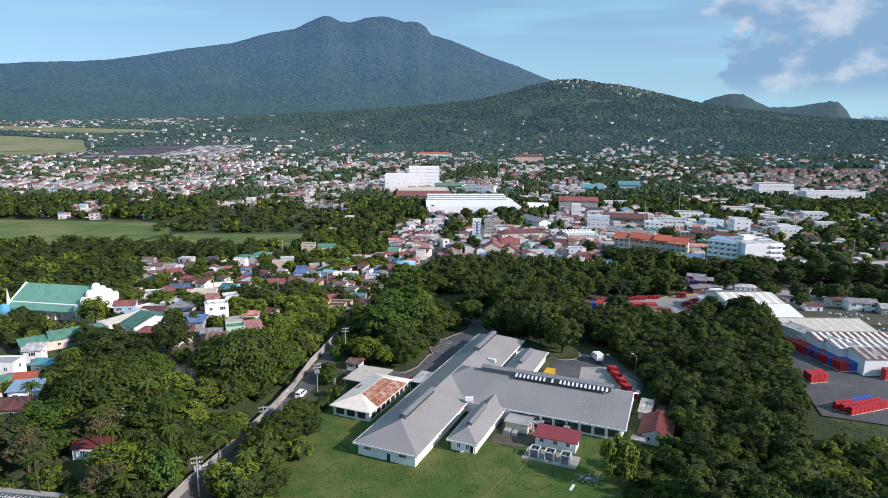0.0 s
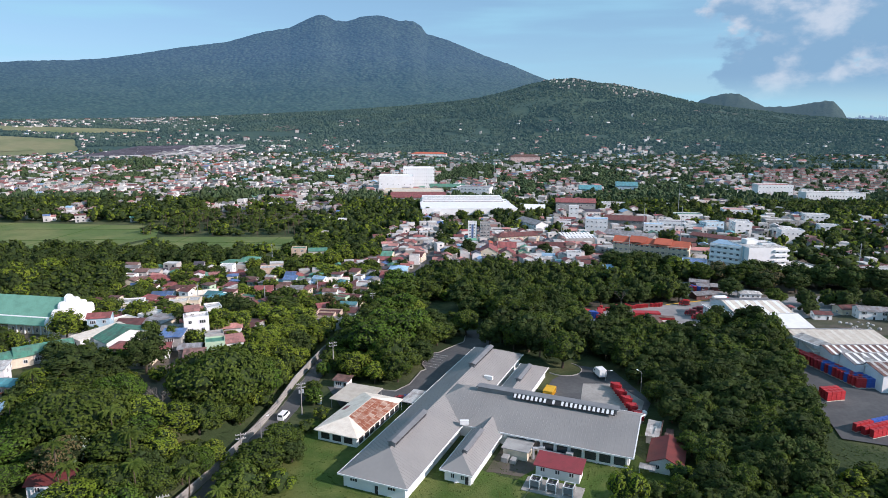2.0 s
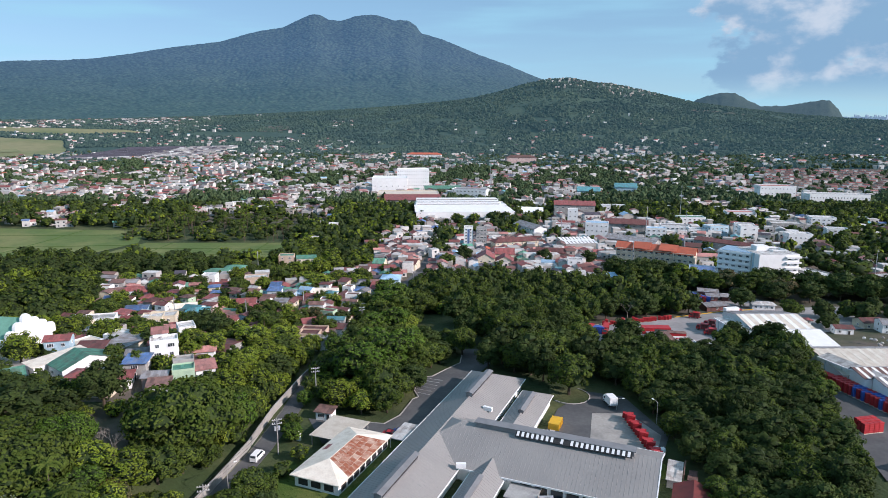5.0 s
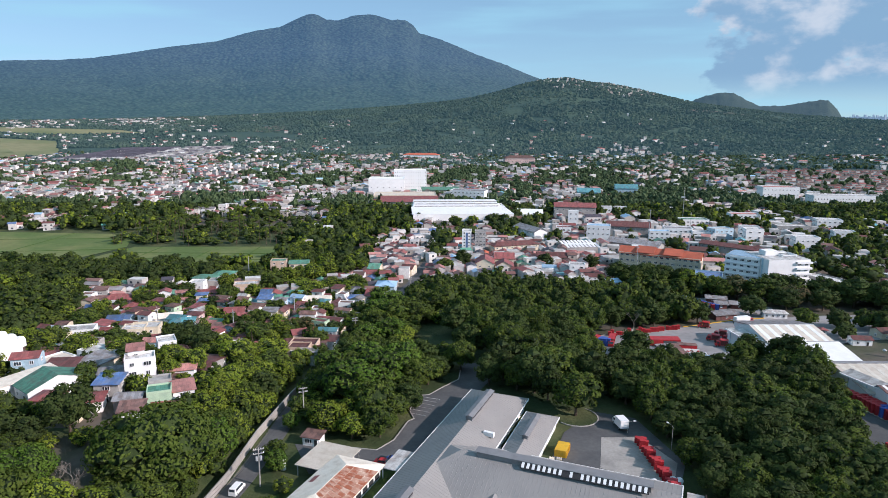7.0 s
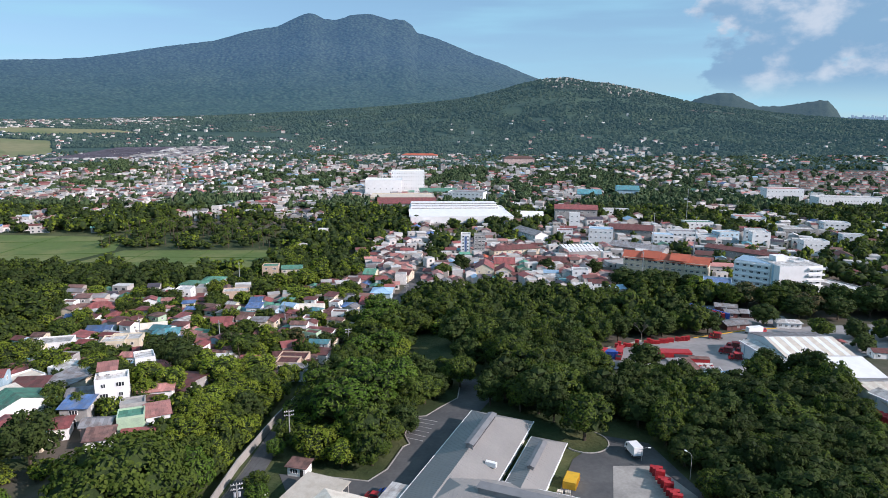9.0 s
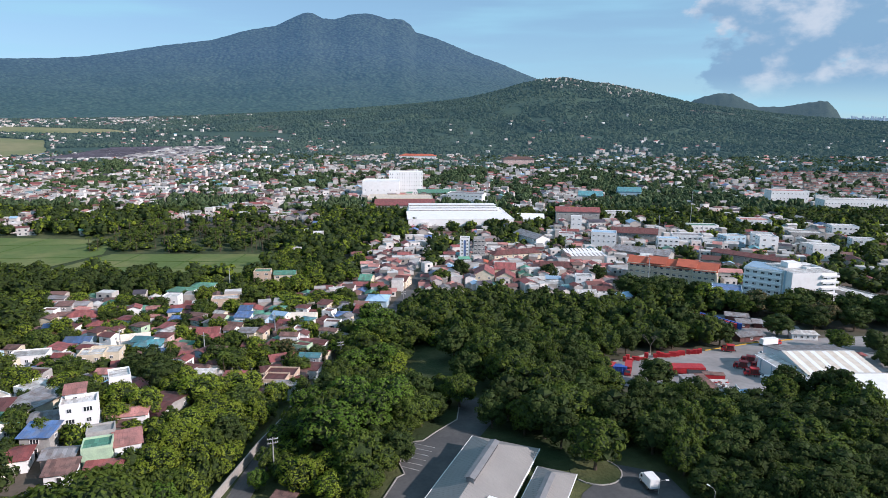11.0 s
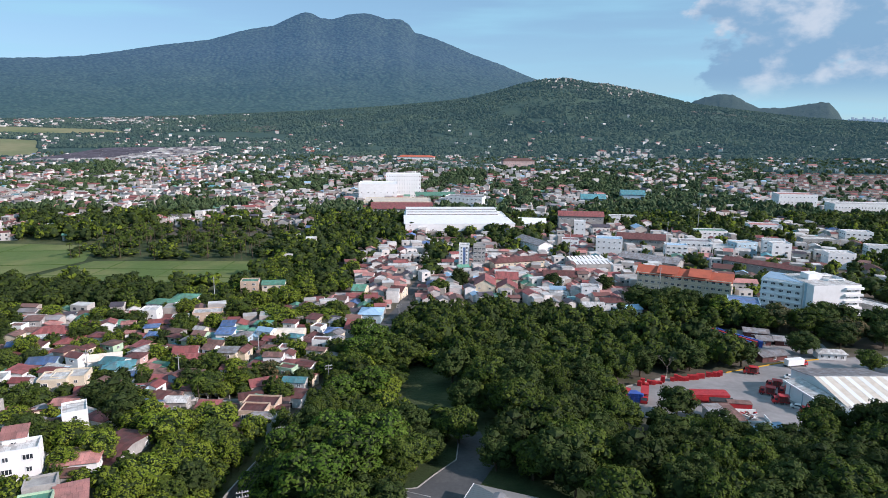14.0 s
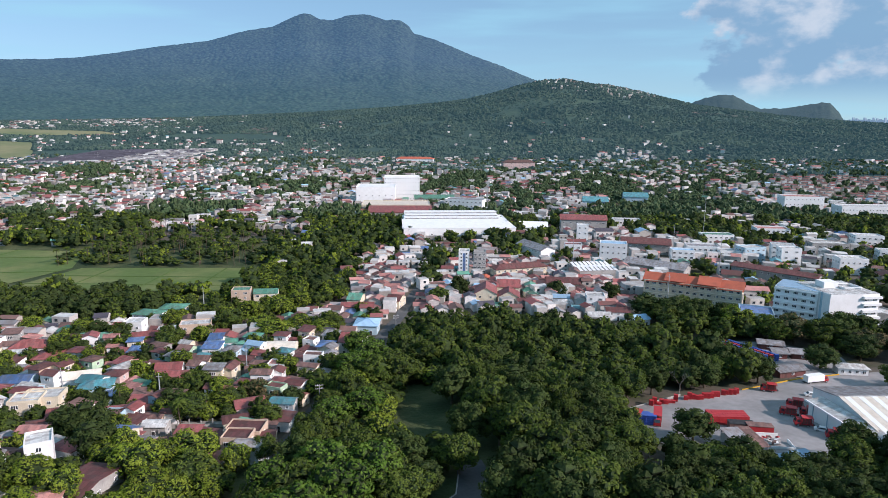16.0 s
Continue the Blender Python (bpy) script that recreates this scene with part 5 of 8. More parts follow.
for k, (x, y) in enumerate(((-51, 125), (-44.5, 152), (-36.8, 181), (-33.4, 214), (-32.6, 244), (-29, 296), (-20, 345), (-10.5, 384))):
    utility_pole(x, y, 9.5, 20, k % 2 == 0)
# overhead wires from pole to pole
POLES = [(-51, 125), (-44.5, 152), (-36.8, 181), (-33.4, 214), (-32.6, 244), (-29, 296)]
for s in (-1.0, 0.0, 1.0):
    pts = []
    for (xa, ya), (xb, yb) in zip(POLES, POLES[1:]):
        for i in range(8):
            k = i / 8
            x, y = xa + (xb - xa) * k + s * 0.94, ya + (yb - ya) * k + s * 0.34
            pts.append((x, y, ground(xa, ya) * (1 - k) + ground(xb, yb) * k + 8.9 - 2.0 * k * (1 - k)))
    tagged(new("overhead_wire", Build().tube(pts, [0.025] * len(pts), 3).mesh("overhead_wire", ["dark"])), "thin black overhead power line along the street", "wire")


def lamp_post(x, y, h=8.0, rot=0):
    p = thing("street_lamp", x, y, ground(x, y) - 0.1, rot, "slim grey lamp post with a single arm", "lamp post", "lamp posts")
    part("pole", Build().tube([(0, 0, -0.3), (0, 0, h), (0.5, 0, h + 0.5), (1.6, 0, h + 0.6)], [0.09, 0.06, 0.045, 0.04], 6), "grey", p)
    part("lamp_head", Build().box(1.4, 2.1, -0.14, 0.14, h + 0.5, h + 0.66), "white", p)


for x, y, h, r in ((61, 197, 6, 120), (52.5, 205.5, 3, 0), (-41.6, 158, 10, 30)):
    lamp_post(x, y, h, r)
tank = thing("white_gas_tank", -33.2, 188, 0, 0, "upright white cylinder tank by the street", "tank")
part("tank", Build().tube([(0, 0, -0.2), (0, 0, 2.6), (0, 0, 3.0)], [0.6, 0.6, 0.2], 12), "white", tank)

van = thing("van", -41.2, 178.5, ground(-40.6, 178.5) + 0.16, -12, "white passenger van driving down the narrow street", "van")
v = [(sx * (0.85 if z < 1.3 else 0.74), y_, z) for sx in (-1, 1) for y_, z in ((-2.2, 0.35), (-2.2, 1.2), (-2.0, 1.95), (1.0, 1.95), (1.75, 1.2), (2.2, 1.0), (2.2, 0.35))]
body = part("body", Build().add(v, [tuple(range(7))[::-1], tuple(range(7, 14))] + [(i, (i + 1) % 7, 7 + (i + 1) % 7, 7 + i) for i in range(7)]), "white", van)
part("windscreen", Build().add([(-0.68, 1.12, 1.9), (0.68, 1.12, 1.9), (0.76, 1.74, 1.28), (-0.76, 1.74, 1.28)], [(0, 3, 2, 1)]), "glass", body, at=Matrix.Translation((0, 0.04, 0.03)))
part("rear_window", Build().box(-0.62, 0.62, -2.19, -2.1, 1.3, 1.85), "glass", body)
for sx in (-1, 1):
    part("side_window", Build().add([(sx * 0.775, -1.8, 1.88), (sx * 0.775, 0.9, 1.88), (sx * 0.865, 1.4, 1.3), (sx * 0.865, -1.9, 1.3)], [(0, 1, 2, 3) if sx > 0 else (3, 2, 1, 0)]), "glass", body)
    for yy in (-1.4, 1.4):
        wheel(van, sx * 0.78, yy, 0.34, 0.22)

# rubble, boards and a decorative block wall on the near ground
rubble = thing("rubble_heap", 33, 135, ground(33, 135), 0, "heap of white broken boards and rubble in the grass", "rubble")
rr_ = random.Random(8)
for i in range(60):
    q = Build(pose(rr_.gauss(0, 1.5), rr_.gauss(0, 0.9), 0.15 + 0.3 * rr_.random(), rr_.uniform(-30, 30), rr_.uniform(-30, 30), rr_.uniform(0, 180)))
    part("rubble_piece", q.box(-0.28, 0.28, -0.1, 0.1, -0.05, 0.05), rr_.choice(("white", "grey", "r_pale", "bark", "grey")), rubble)
for x, y, r in ((28.5, 131.5, 62), (5.5, 147.2, 10), (7.2, 146.8, -5)):
    board = thing("white_board", x, y, ground(x, y) + 0.1, r, "white board lying in the grass", "board", "loose boards")
    part("board", Build().box(-1.3, 1.3, -0.3, 0.3, 0.05, 0.18), "white", board)
    part("batten", Build().box(-1.2, 1.2, -0.05, 0.05, 0.185, 0.24), "grey", board)
bw = thing("block_wall", -94, 117.4, ground(-84, 116) - 0.3, -8, "long low wall of white decorative blocks under a grey coping", "wall")
part("backing", Build().box(0, 22, 0.14, 0.3, -1, 2.5), "dark", bw)
part("coping", Build().box(-0.2, 22.2, -0.3, 1.1, 2.5, 2.7), "concrete", bw, "weathered grey coping")
for i in range(44):
    for j in range(3):
        part("block", Build().box(0.08 + i * 0.5, 0.36 + i * 0.5, -0.05, 0.135, 0.5 + j * 0.65 + 0.2 * (i % 2), 0.85 + j * 0.65 + 0.2 * (i % 2)), "white", bw)
PLACED += [(-90, 116, 3), (-84, 115, 3), (-77, 114, 3), (-80, 108, 6), (-88, 108, 6), (-74, 108, 5)]


# ---- houses ----
TINT = {"deep_red": "deep red", "r_red": "red", "r_maroon": "dark red", "r_rust": "rusty brown", "r_pink": "faded pink", "r_green": "green", "r_teal": "teal", "r_blue": "blue", "r_pale": "pale grey", "r_grey": "grey", "r_orange": "orange", "r_lblue": "light blue", "r_cream": "cream"}
hr = random.Random(5)


def house(x, y, w, d, h, rot=0, roof="gable", rc="r_red", wc="white", rise=None, name="house", group="houses of the town", category="house", storeys=None, lift=0.0):
    """A house of w by d metres with walls h high above its ground."""
    if x < -30 and y > 245:  # the crowded quarter west of the street
        w, d = w * 0.84, d * 0.84
    n = storeys or max(1, round(h / 3.0))
    z = floor_of(x, y, w, d) + lift
    word = {1: "single-storey", 2: "two-storey", 3: "three-storey", 4: "four-storey"}.get(n, "tall")
    t = thing(name, x, y, z, rot, f"{word} {wc} house with a {TINT.get(rc, rc)} {roof} roof", category, group)
    rise = rise if rise is not None else d * 0.17
    b = Build().box(-w / 2, w / 2, -d / 2, d / 2, -0.8, h)
    if roof == "gable":
        for s in (-1, 1):
            b.add([(s * w / 2, -d / 2, h), (s * w / 2, d / 2, h), (s * w / 2, 0, h + rise)], [(0, 1, 2) if s > 0 else (2, 1, 0)])
    part("wall", b, wc, t)
    if roof == "gable":
        part("roof", gable(Build(), w, d, h, rise, 0.4), rc, t)
    elif roof == "hip":
        part("roof", hip(Build(), -w / 2 - 0.6, w / 2 + 0.6, -d / 2 - 0.6, d / 2 + 0.6, h, rise), rc, t)
    elif roof == "shed":
        part("roof", Build().slab([(-w / 2 - 0.5, -d / 2 - 0.6, h + 0.08), (w / 2 + 0.5, -d / 2 - 0.6, h + 0.08), (w / 2 + 0.5, d / 2 + 0.5, h + 0.9), (-w / 2 - 0.5, d / 2 + 0.5, h + 0.9)], [(0, 1, 2, 3)], 0.12), rc, t)
    else:
        p = 0.55
        part("parapet", Build().box(-w / 2, w / 2, -d / 2, -d / 2 + 0.2, h, h + p).box(-w / 2, w / 2, d / 2 - 0.2, d / 2, h, h + p).box(-w / 2, -w / 2 + 0.2, -d / 2 + 0.2, d / 2 - 0.2, h, h + p).box(w / 2 - 0.2, w / 2, -d / 2 + 0.2, d / 2 - 0.2, h, h + p), wc, t)
        part("roof", Build().box(-w / 2 + 0.2, w / 2 - 0.2, -d / 2 + 0.2, d / 2 - 0.2, h, h + 0.12), rc, t)
    fh = h / n
    for k in range(n):
        zc = fh * k + min(1.6, fh * 0.55)
        m = max(1, int(w / 3.4))
        for i in range(m):
            xx = -w / 2 + w * (i + 0.5) / m
            if k == 0 and i == m // 2:
                part("door", DOOR, None, t, at=on_wall(xx, -d / 2 - 0.02, 0.03, 0))
            else:
                part("window", WINDOWS["wide" if (i + k) % 2 else "small"], None, t, at=on_wall(xx, -d / 2 - 0.02, zc, 0))
        for i in range(max(1, int(d / 4.2))):
            q = max(1, int(d / 4.2))
            yy = -d / 2 + d * (i + 0.5) / q
            part("window", WINDOWS["small"], None, t, at=on_wall((w / 2 + 0.02) * (1 if x < 0 else -1), yy, zc, 90 if x < 0 else 270))
    PLACED.append((x, y, max(w, d) * 0.52))
    return t


# houses that stand out, west of the street
house(-78.4, 218.6, 7.6, 5.2, 7.8, 22, "flat", "r_pale", "white", storeys=3)
house(-80.6, 221.4, 4.0, 3.8, 9.2, 22, "shed", "r_pink", "white", storeys=3)
house(-82.4, 209.6, 6.2, 5.6, 4.8, 4, "shed", "r_blue", "grey")
house(-67.8, 204.8, 5.8, 5.2, 4.4, 20, "flat", "r_green", "mint")
house(-64.0, 198.5, 6.6, 5.4, 3.2, 12, "shed", "r_red", "white")
house(-70.2, 211.2, 5.6, 4.2, 4.4, 22, "flat", "grey", "grey")
house(-63.4, 208.8, 5.2, 5.6, 4.8, 25, "shed", "r_pink", "white")
house(-96, 230, 9, 9, 3.8, -28, "shed", "r_grey", "cream")
house(-103, 243, 8, 7, 5.0, -20, "flat", "r_pale", "white", storeys=2)
house(-108, 215, 6, 15, 3.4, -38, "shed", "r_cream", "white")
house(-99.5, 213, 8.5, 15, 3.6, -38, "gable", "r_green", "white")
house(-110, 233, 7, 9, 3.4, -30, "flat", "r_cream", "white")
house(-74.5, 203, 6.4, 5.0, 3.4, 8, "gable", "r_grey", "pink")
house(-71.5, 197.5, 5.5, 4.5, 2.8, 14, "shed", "r_rust", "white")
house(-86, 197, 6, 5, 3.0, 2, "gable", "r_teal", "cream")
house(-66.5, 233, 7.5, 16, 3.2, -10, "gable", "r_maroon", "grey", rise=1.2)
house(-44.5, 272.5, 11.5, 8.5, 5.4, -4, "flat", "r_maroon", "peach", storeys=2)
house(-63.5, 261, 13, 9, 3.6, 24, "gable", "r_rust", "cream", rise=1.9)
house(-85.5, 327, 10, 8, 5.0, 8, "gable", "r_red", "white", rise=1.8)
house(-104.5, 313, 9, 8, 5.6, -12, "gable", "r_teal", "white", storeys=2)
house(-115.5, 296, 10, 9, 5.6, 12, "flat", "r_pale", "cream", storeys=2)
house(-151, 358, 16, 9, 3.8, 10, "hip", "r_red", "white", rise=2.4)
house(-80, 360, 6, 6, 6.4, 5, "shed", "r_blue", "white", storeys=2)
house(-83, 247.5, 8.0, 6.5, 7.6, -62, "flat", "r_pale", "white", storeys=3)
house(-89, 246, 9, 7, 4.0, 20, "gable", "r_rust", "cream")
house(-136, 294, 14, 9, 5.6, 15, "flat", "r_pale", "white")
house(-128, 277, 10, 8, 4.6, 15, "gable", "r_blue", "white")
house(-120, 254, 13, 9, 4.2, 15, "gable", "r_rust", "cream")
house(-105, 256, 12, 9, 4.2, 15, "gable", "r_maroon", "pink")
house(-112, 299, 12, 9, 5.6, 8, "flat", "r_pale", "cream")
house(-112.5, 322, 13, 9, 4.2, 20, "gable", "r_cream", "white")
house(-102, 310, 11, 9, 5.0, 15, "hip", "r_teal", "skyblue")
house(-135, 346, 15, 12, 4.0, 10, "hip", "r_red", "cream")
house(-131, 317, 11, 9, 4.4, 5, "gable", "r_blue", "skyblue")
house(-101, 291, 12, 8, 3.4, 20, "gable", "r_red", "cream")
house(-104, 279, 12, 8, 3.4, 20, "gable", "r_maroon", "cream")
house(-124.5, 350, 9, 8, 3.6, -8, "hip", "r_maroon", "peach")
house(-132, 371, 14, 9, 4.2, 8, "gable", "r_green", "mint")
house(-121, 382, 9, 8, 7.4, 0, "flat", "r_pale", "white")
house(-113, 373, 12, 9, 4.2, 18, "gable", "r_red", "skyblue")
house(-124, 403, 14, 10, 5.4, -12, "hip", "r_green", "white")
house(-117, 414, 13, 10, 5.2, 0, "hip", "r_green", "white")
house(-96, 383, 15, 9, 6.2, 12, "flat", "r_pale", "peach")
house(-77.5, 348, 7.5, 7, 6.4, 0, "shed", "r_blue", "white")
house(-82, 321, 12.5, 9, 4.4, 4, "gable", "r_red", "pink")
house(-77, 311, 6.5, 5, 3.0, 10, "shed", "r_blue", "grey")
house(-106, 336, 12, 8, 3.4, 15, "gable", "r_pink", "cream")
house(-86, 289, 9, 7, 4.4, 12, "gable", "r_red", "white")
house(-58, 259, 8.5, 7, 3.4, -6, "gable", "r_rust", "cream")
house(-67.5, 262, 7.5, 7, 3.6, -6, "gable", "r_grey", "cream")
house(-45, 267, 8.5, 7, 5.4, -4, "flat", "r_maroon", "peach")
house(-49.5, 257.5, 8, 4.6, 3.0, -4, "shed", "r_pink", "cream")
house(-38.5, 270, 5, 9, 3.8, 5, "gable", "r_maroon", "cream")
house(-92, 439, 11, 9, 7.6, 6, "flat", "r_green", "peach", storeys=3)
house(-80, 441, 14, 10, 6.2, 6, "gable", "r_green", "cream")
house(-26.5, 363, 9, 12, 5.8, -8, "gable", "r_red", "white")
house(-23.5, 391, 10, 11, 4.4, -4, "hip", "r_lblue", "skyblue")
house(-34, 421, 11, 9, 4.4, 0, "gable", "r_red", "pink")
house(-33.5, 438, 8, 14, 4.2, -8, "gable", "r_green", "cream")
house(-13, 434, 7, 11, 4.6, -16, "gable", "r_maroon", "cream")
house(-1.5, 368, 6.5, 5, 3.2, -6, "gable", "r_red", "white")
house(-50, 296, 10, 8, 4.2, 24, "gable", "r_red", "pink")
house(-51, 285, 8, 6, 3.2, 20, "gable", "r_maroon", "cream")
house(-56.5, 262 + 68, 9, 7, 3.6, 12, "gable", "r_rust", "cream")

dome = thing("domed_hall", -54, 357, floor_of(-54, 357, 12, 9), 0, "cream round-topped covered court among the houses", "hall")
b = Build()
n = 12
v = [(x, 4.6 * math.cos(math.pi * i / n), 2.6 + 2.8 * math.sin(math.pi * i / n)) for x in (-6, 6) for i in range(n + 1)]
b.add(v, [(i, i + 1, n + 2 + i, n + 1 + i) for i in range(n)] + [tuple(range(n + 1))[::-1], tuple(range(n + 1, 2 * n + 2))])
part("vault", b, "r_cream", dome)
part("wall", Build().box(-5.8, 5.8, -4.4, 4.4, -0.6, 2.7), "cream", dome)
PLACED.append((-54, 357, 7))
# unfinished frame of concrete posts beside the lane
frame_ = thing("unfinished_building", -62, 281, floor_of(-62, 281, 16, 7), 4, "bare concrete posts and low walls of an unfinished house", "unfinished building")
for i in range(6):
    for y in (-3, 3):
        part("post", Build().box(-8 + i * 3.2, -7.7 + i * 3.2, y, y + 0.3, -0.5, 2.9 - 0.4 * (i % 2)), "concrete", frame_)
part("low_wall", Build().box(-8, 8.3, 3.35, 3.55, -0.5, 1.1), "concrete", frame_)
PLACED.append((-62, 281, 7))

# cluster of houses near the western edge
house(-119, 182, 4.6, 4.6, 4.6, 12, "shed", "r_pale", "white")
house(-117.5, 200.5, 15, 8.5, 3.6, 36, "gable", "r_green", "grey")
house(-123.5, 193, 12, 4.5, 3.2, 40, "shed", "r_green", "cream")
house(-110.5, 175.5, 9, 5.0, 3.0, -8, "gable", "r_teal", "grey")
house(-112, 166, 6.5, 5.5, 2.8, 14, "gable", "r_orange", "cream")
house(-106.5, 158, 7.0, 5.5, 3.0, 12, "shed", "r_lblue", "white")
house(-116.5, 160.5, 6, 5, 3.0, 4, "shed", "r_green", "grey")
house(-105, 148, 9.5, 7, 3.0, 8, "hip", "r_maroon", "grey")
house(-120, 170, 8, 6, 5.2, 4, "flat", "grey", "white")
house(-113.5, 152, 6, 5, 3.0, 4, "gable", "r_rust", "cream")
house(-110, 141, 7, 5.5, 3.0, 10, "gable", "r_red", "cream")
house(-74.5, 130.5, 8, 5, 2.6, 8, "gable", "deep_red", "white", name="hut", category="hut")
PLACED += [(-99, 142, 5), (-100, 152, 4), (-101, 135, 4), (-74, 125, 4)]

# church with a green roof and a scalloped white front
church = thing("church", -140.4, 234.1, 7.6, -10, "cream church with a large green roof and white scalloped front", "church")
part("nave_wall", Build().box(-13.6, 13.6, -9.6, 9.6, -4, 4.8), "cream", church)
part("roof", Build().slab([(-14.4, -10.9, 4.3), (13.6, -10.9, 4.3), (13.6, 0, 11), (-14.4, 0, 11), (13.6, 10.9, 4.3), (-14.4, 10.9, 4.3)], [(0, 1, 2, 3), (3, 2, 4, 5)], 0.3), "church_roof", church, "large green metal roof")
part("roof_edge", Build().slab([(-15.0, -11.2, 4.4), (-14.4, -11.2, 4.4), (-14.4, 0, 11.3), (-15.0, 0, 11.3), (-14.4, 11.2, 4.4), (-15.0, 11.2, 4.4)], [(0, 1, 2, 3), (3, 2, 4, 5)], 0.5), "white", church)
part("roof_step", Build().slab([(-14.3, -8.2, 6.05), (13.5, -8.2, 6.05), (13.5, -7.85, 6.27), (-14.3, -7.85, 6.27)], [(0, 1, 2, 3)], 0.1), "white", church, "pale roof flashing")
part("front", Build().box(13.6, 14.6, -9.8, 9.8, -4, 4.6).add([(x, y, z) for x in (13.6, 14.6) for y, z in ((-9.8, 4.6), (9.8, 4.6), (0, 10.6))], [(2, 1, 0), (3, 4, 5), (0, 3, 5, 2), (1, 2, 5, 4)]), "white", church, "white scalloped gable front")
for i in range(7):
    y, r = -9.6 + i * 3.2, 1.75
    z = 10.6 - abs(y) * 0.58
    pts = [(q, y + r * math.cos(math.pi * j / 8), z + r * math.sin(math.pi * j / 8)) for q in (13.61, 14.63) for j in range(9)]
    q = Build().add(pts + [(13.61, y - r, z - 1.8), (13.61, y + r, z - 1.8), (14.63, y - r, z - 1.8), (14.63, y + r, z - 1.8)], [(*range(8, -1, -1), 19, 18), (*range(9, 18), 20, 21), *((j, j + 1, 10 + j, 9 + j) for j in range(8)), (0, 9, 21, 19), (8, 18, 20, 17)])
    part("scallop", q, "white", church, "rounded white scallop of the front")
for i in range(9):
    part("window", WINDOWS["tall"], None, church, at=on_wall(-12 + i * 3.0, -9.63, 2.2, 0))
for i in range(10):
    part("pier", Build().box(-13.65 + i * 3.0, -13.35 + i * 3.0, -10.0, -9.6, -3, 3.6), "white", church)
PLACED += [(-150, 240, 13), (-138, 238, 13), (-130, 236, 12), (-131, 222, 6), (-127, 214, 5)]
drape("church_yard", [(-124, 226), (-121, 236), (-112, 228), (-116, 216), (-126, 208), (-134, 212)], "concrete", 0.25, "pale concrete forecourt of the church", "paving", 5)
globe = thing("globe_monument", -156.5, 225, ground(-156.5, 225), 0, "blue globe monument on a low white base", "monument")
v, f = ball(2.2, 3)
part("globe", Build().add([(x, y, z + 3.0) for x, y, z in v], f), "globe", globe, smooth=True)
part("base", Build().tube([(0, 0, -0.6), (0, 0, 1.1)], [1.8, 1.4], 12), "white", globe)
part("spire", Build().tube([(0, 3, -0.5), (0, 3, 6), (0, 3, 10)], [0.8, 0.6, 0.05], 8), "white", globe)


# ---- large buildings of the town ----
def block(name, x, y, w, d, h, rot, wall, roofm, label, category, rows, cols, side_cols=0, roof="flat", rise=2.0, win="small", lift=0.0, blank=False, frame_bands=False):
    z = floor_of(x, y, w, d) + lift
    t = thing(name, x, y, z, rot, label, category)
    part("wall", Build().box(-w / 2, w / 2, -d / 2, d / 2, -2, h), wall, t)
    if roof == "flat":
        part("roof", Build().box(-w / 2 + 0.3, w / 2 - 0.3, -d / 2 + 0.3, d / 2 - 0.3, h, h + 0.15), roofm, t)
        for q in ((-w / 2, w / 2, -d / 2, -d / 2 + 0.3), (-w / 2, w / 2, d / 2 - 0.3, d / 2), (-w / 2, -w / 2 + 0.3, -d / 2 + 0.3, d / 2 - 0.3), (w / 2 - 0.3, w / 2, -d / 2 + 0.3, d / 2 - 0.3)):
            part("parapet", Build().box(*q, h, h + 0.8), wall, t)
    elif roof == "gable":
        part("roof", gable(Build(), w, d, h, rise, 0.8, 0.25), roofm, t)
        for s in (-1, 1):
            part("gable_end", Build().add([(s * w / 2, -d / 2, h), (s * w / 2, d / 2, h), (s * w / 2, 0, h + rise * 0.97)], [(0, 1, 2) if s > 0 else (2, 1, 0)]), wall, t)
    else:
        part("roof", hip(Build(), -w / 2 - 0.8, w / 2 + 0.8, -d / 2 - 0.8, d / 2 + 0.8, h, rise, t=0.25), roofm, t)
    fh = h / max(rows, 1)
    for k in range(rows):
        for i in range(cols):
            part("window", WINDOWS[win], None, t, at=on_wall(-w / 2 + w * (i + 0.5) / cols, -d / 2 - 0.02, fh * (k + 0.55), 0))
        for i in range(side_cols):
            s = -1 if x > 0 else 1
            part("window", WINDOWS[win], None, t, at=on_wall(s * (w / 2 + 0.02), -d / 2 + d * (i + 0.5) / side_cols, fh * (k + 0.55), 90 if s > 0 else 270))
        if frame_bands:
            part("band", Build().box(-w / 2 - 0.25, w / 2 + 0.25, -d / 2 - 0.5, -d / 2 - 0.03, fh * (k + 1) - 0.35, fh * (k + 1)), wall, t)
    r = min(w, d) * 0.5
    k = 0.0
    q = math.radians(rot)
    while k <= max(w, d) - 2 * r + 0.01:
        s = -max(w, d) / 2 + r + k
        PLACED.append((x + s * (math.cos(q) if w > d else -math.sin(q)), y + s * (math.sin(q) if w > d else math.cos(q)), r + 1.5))
        k += r
    return t


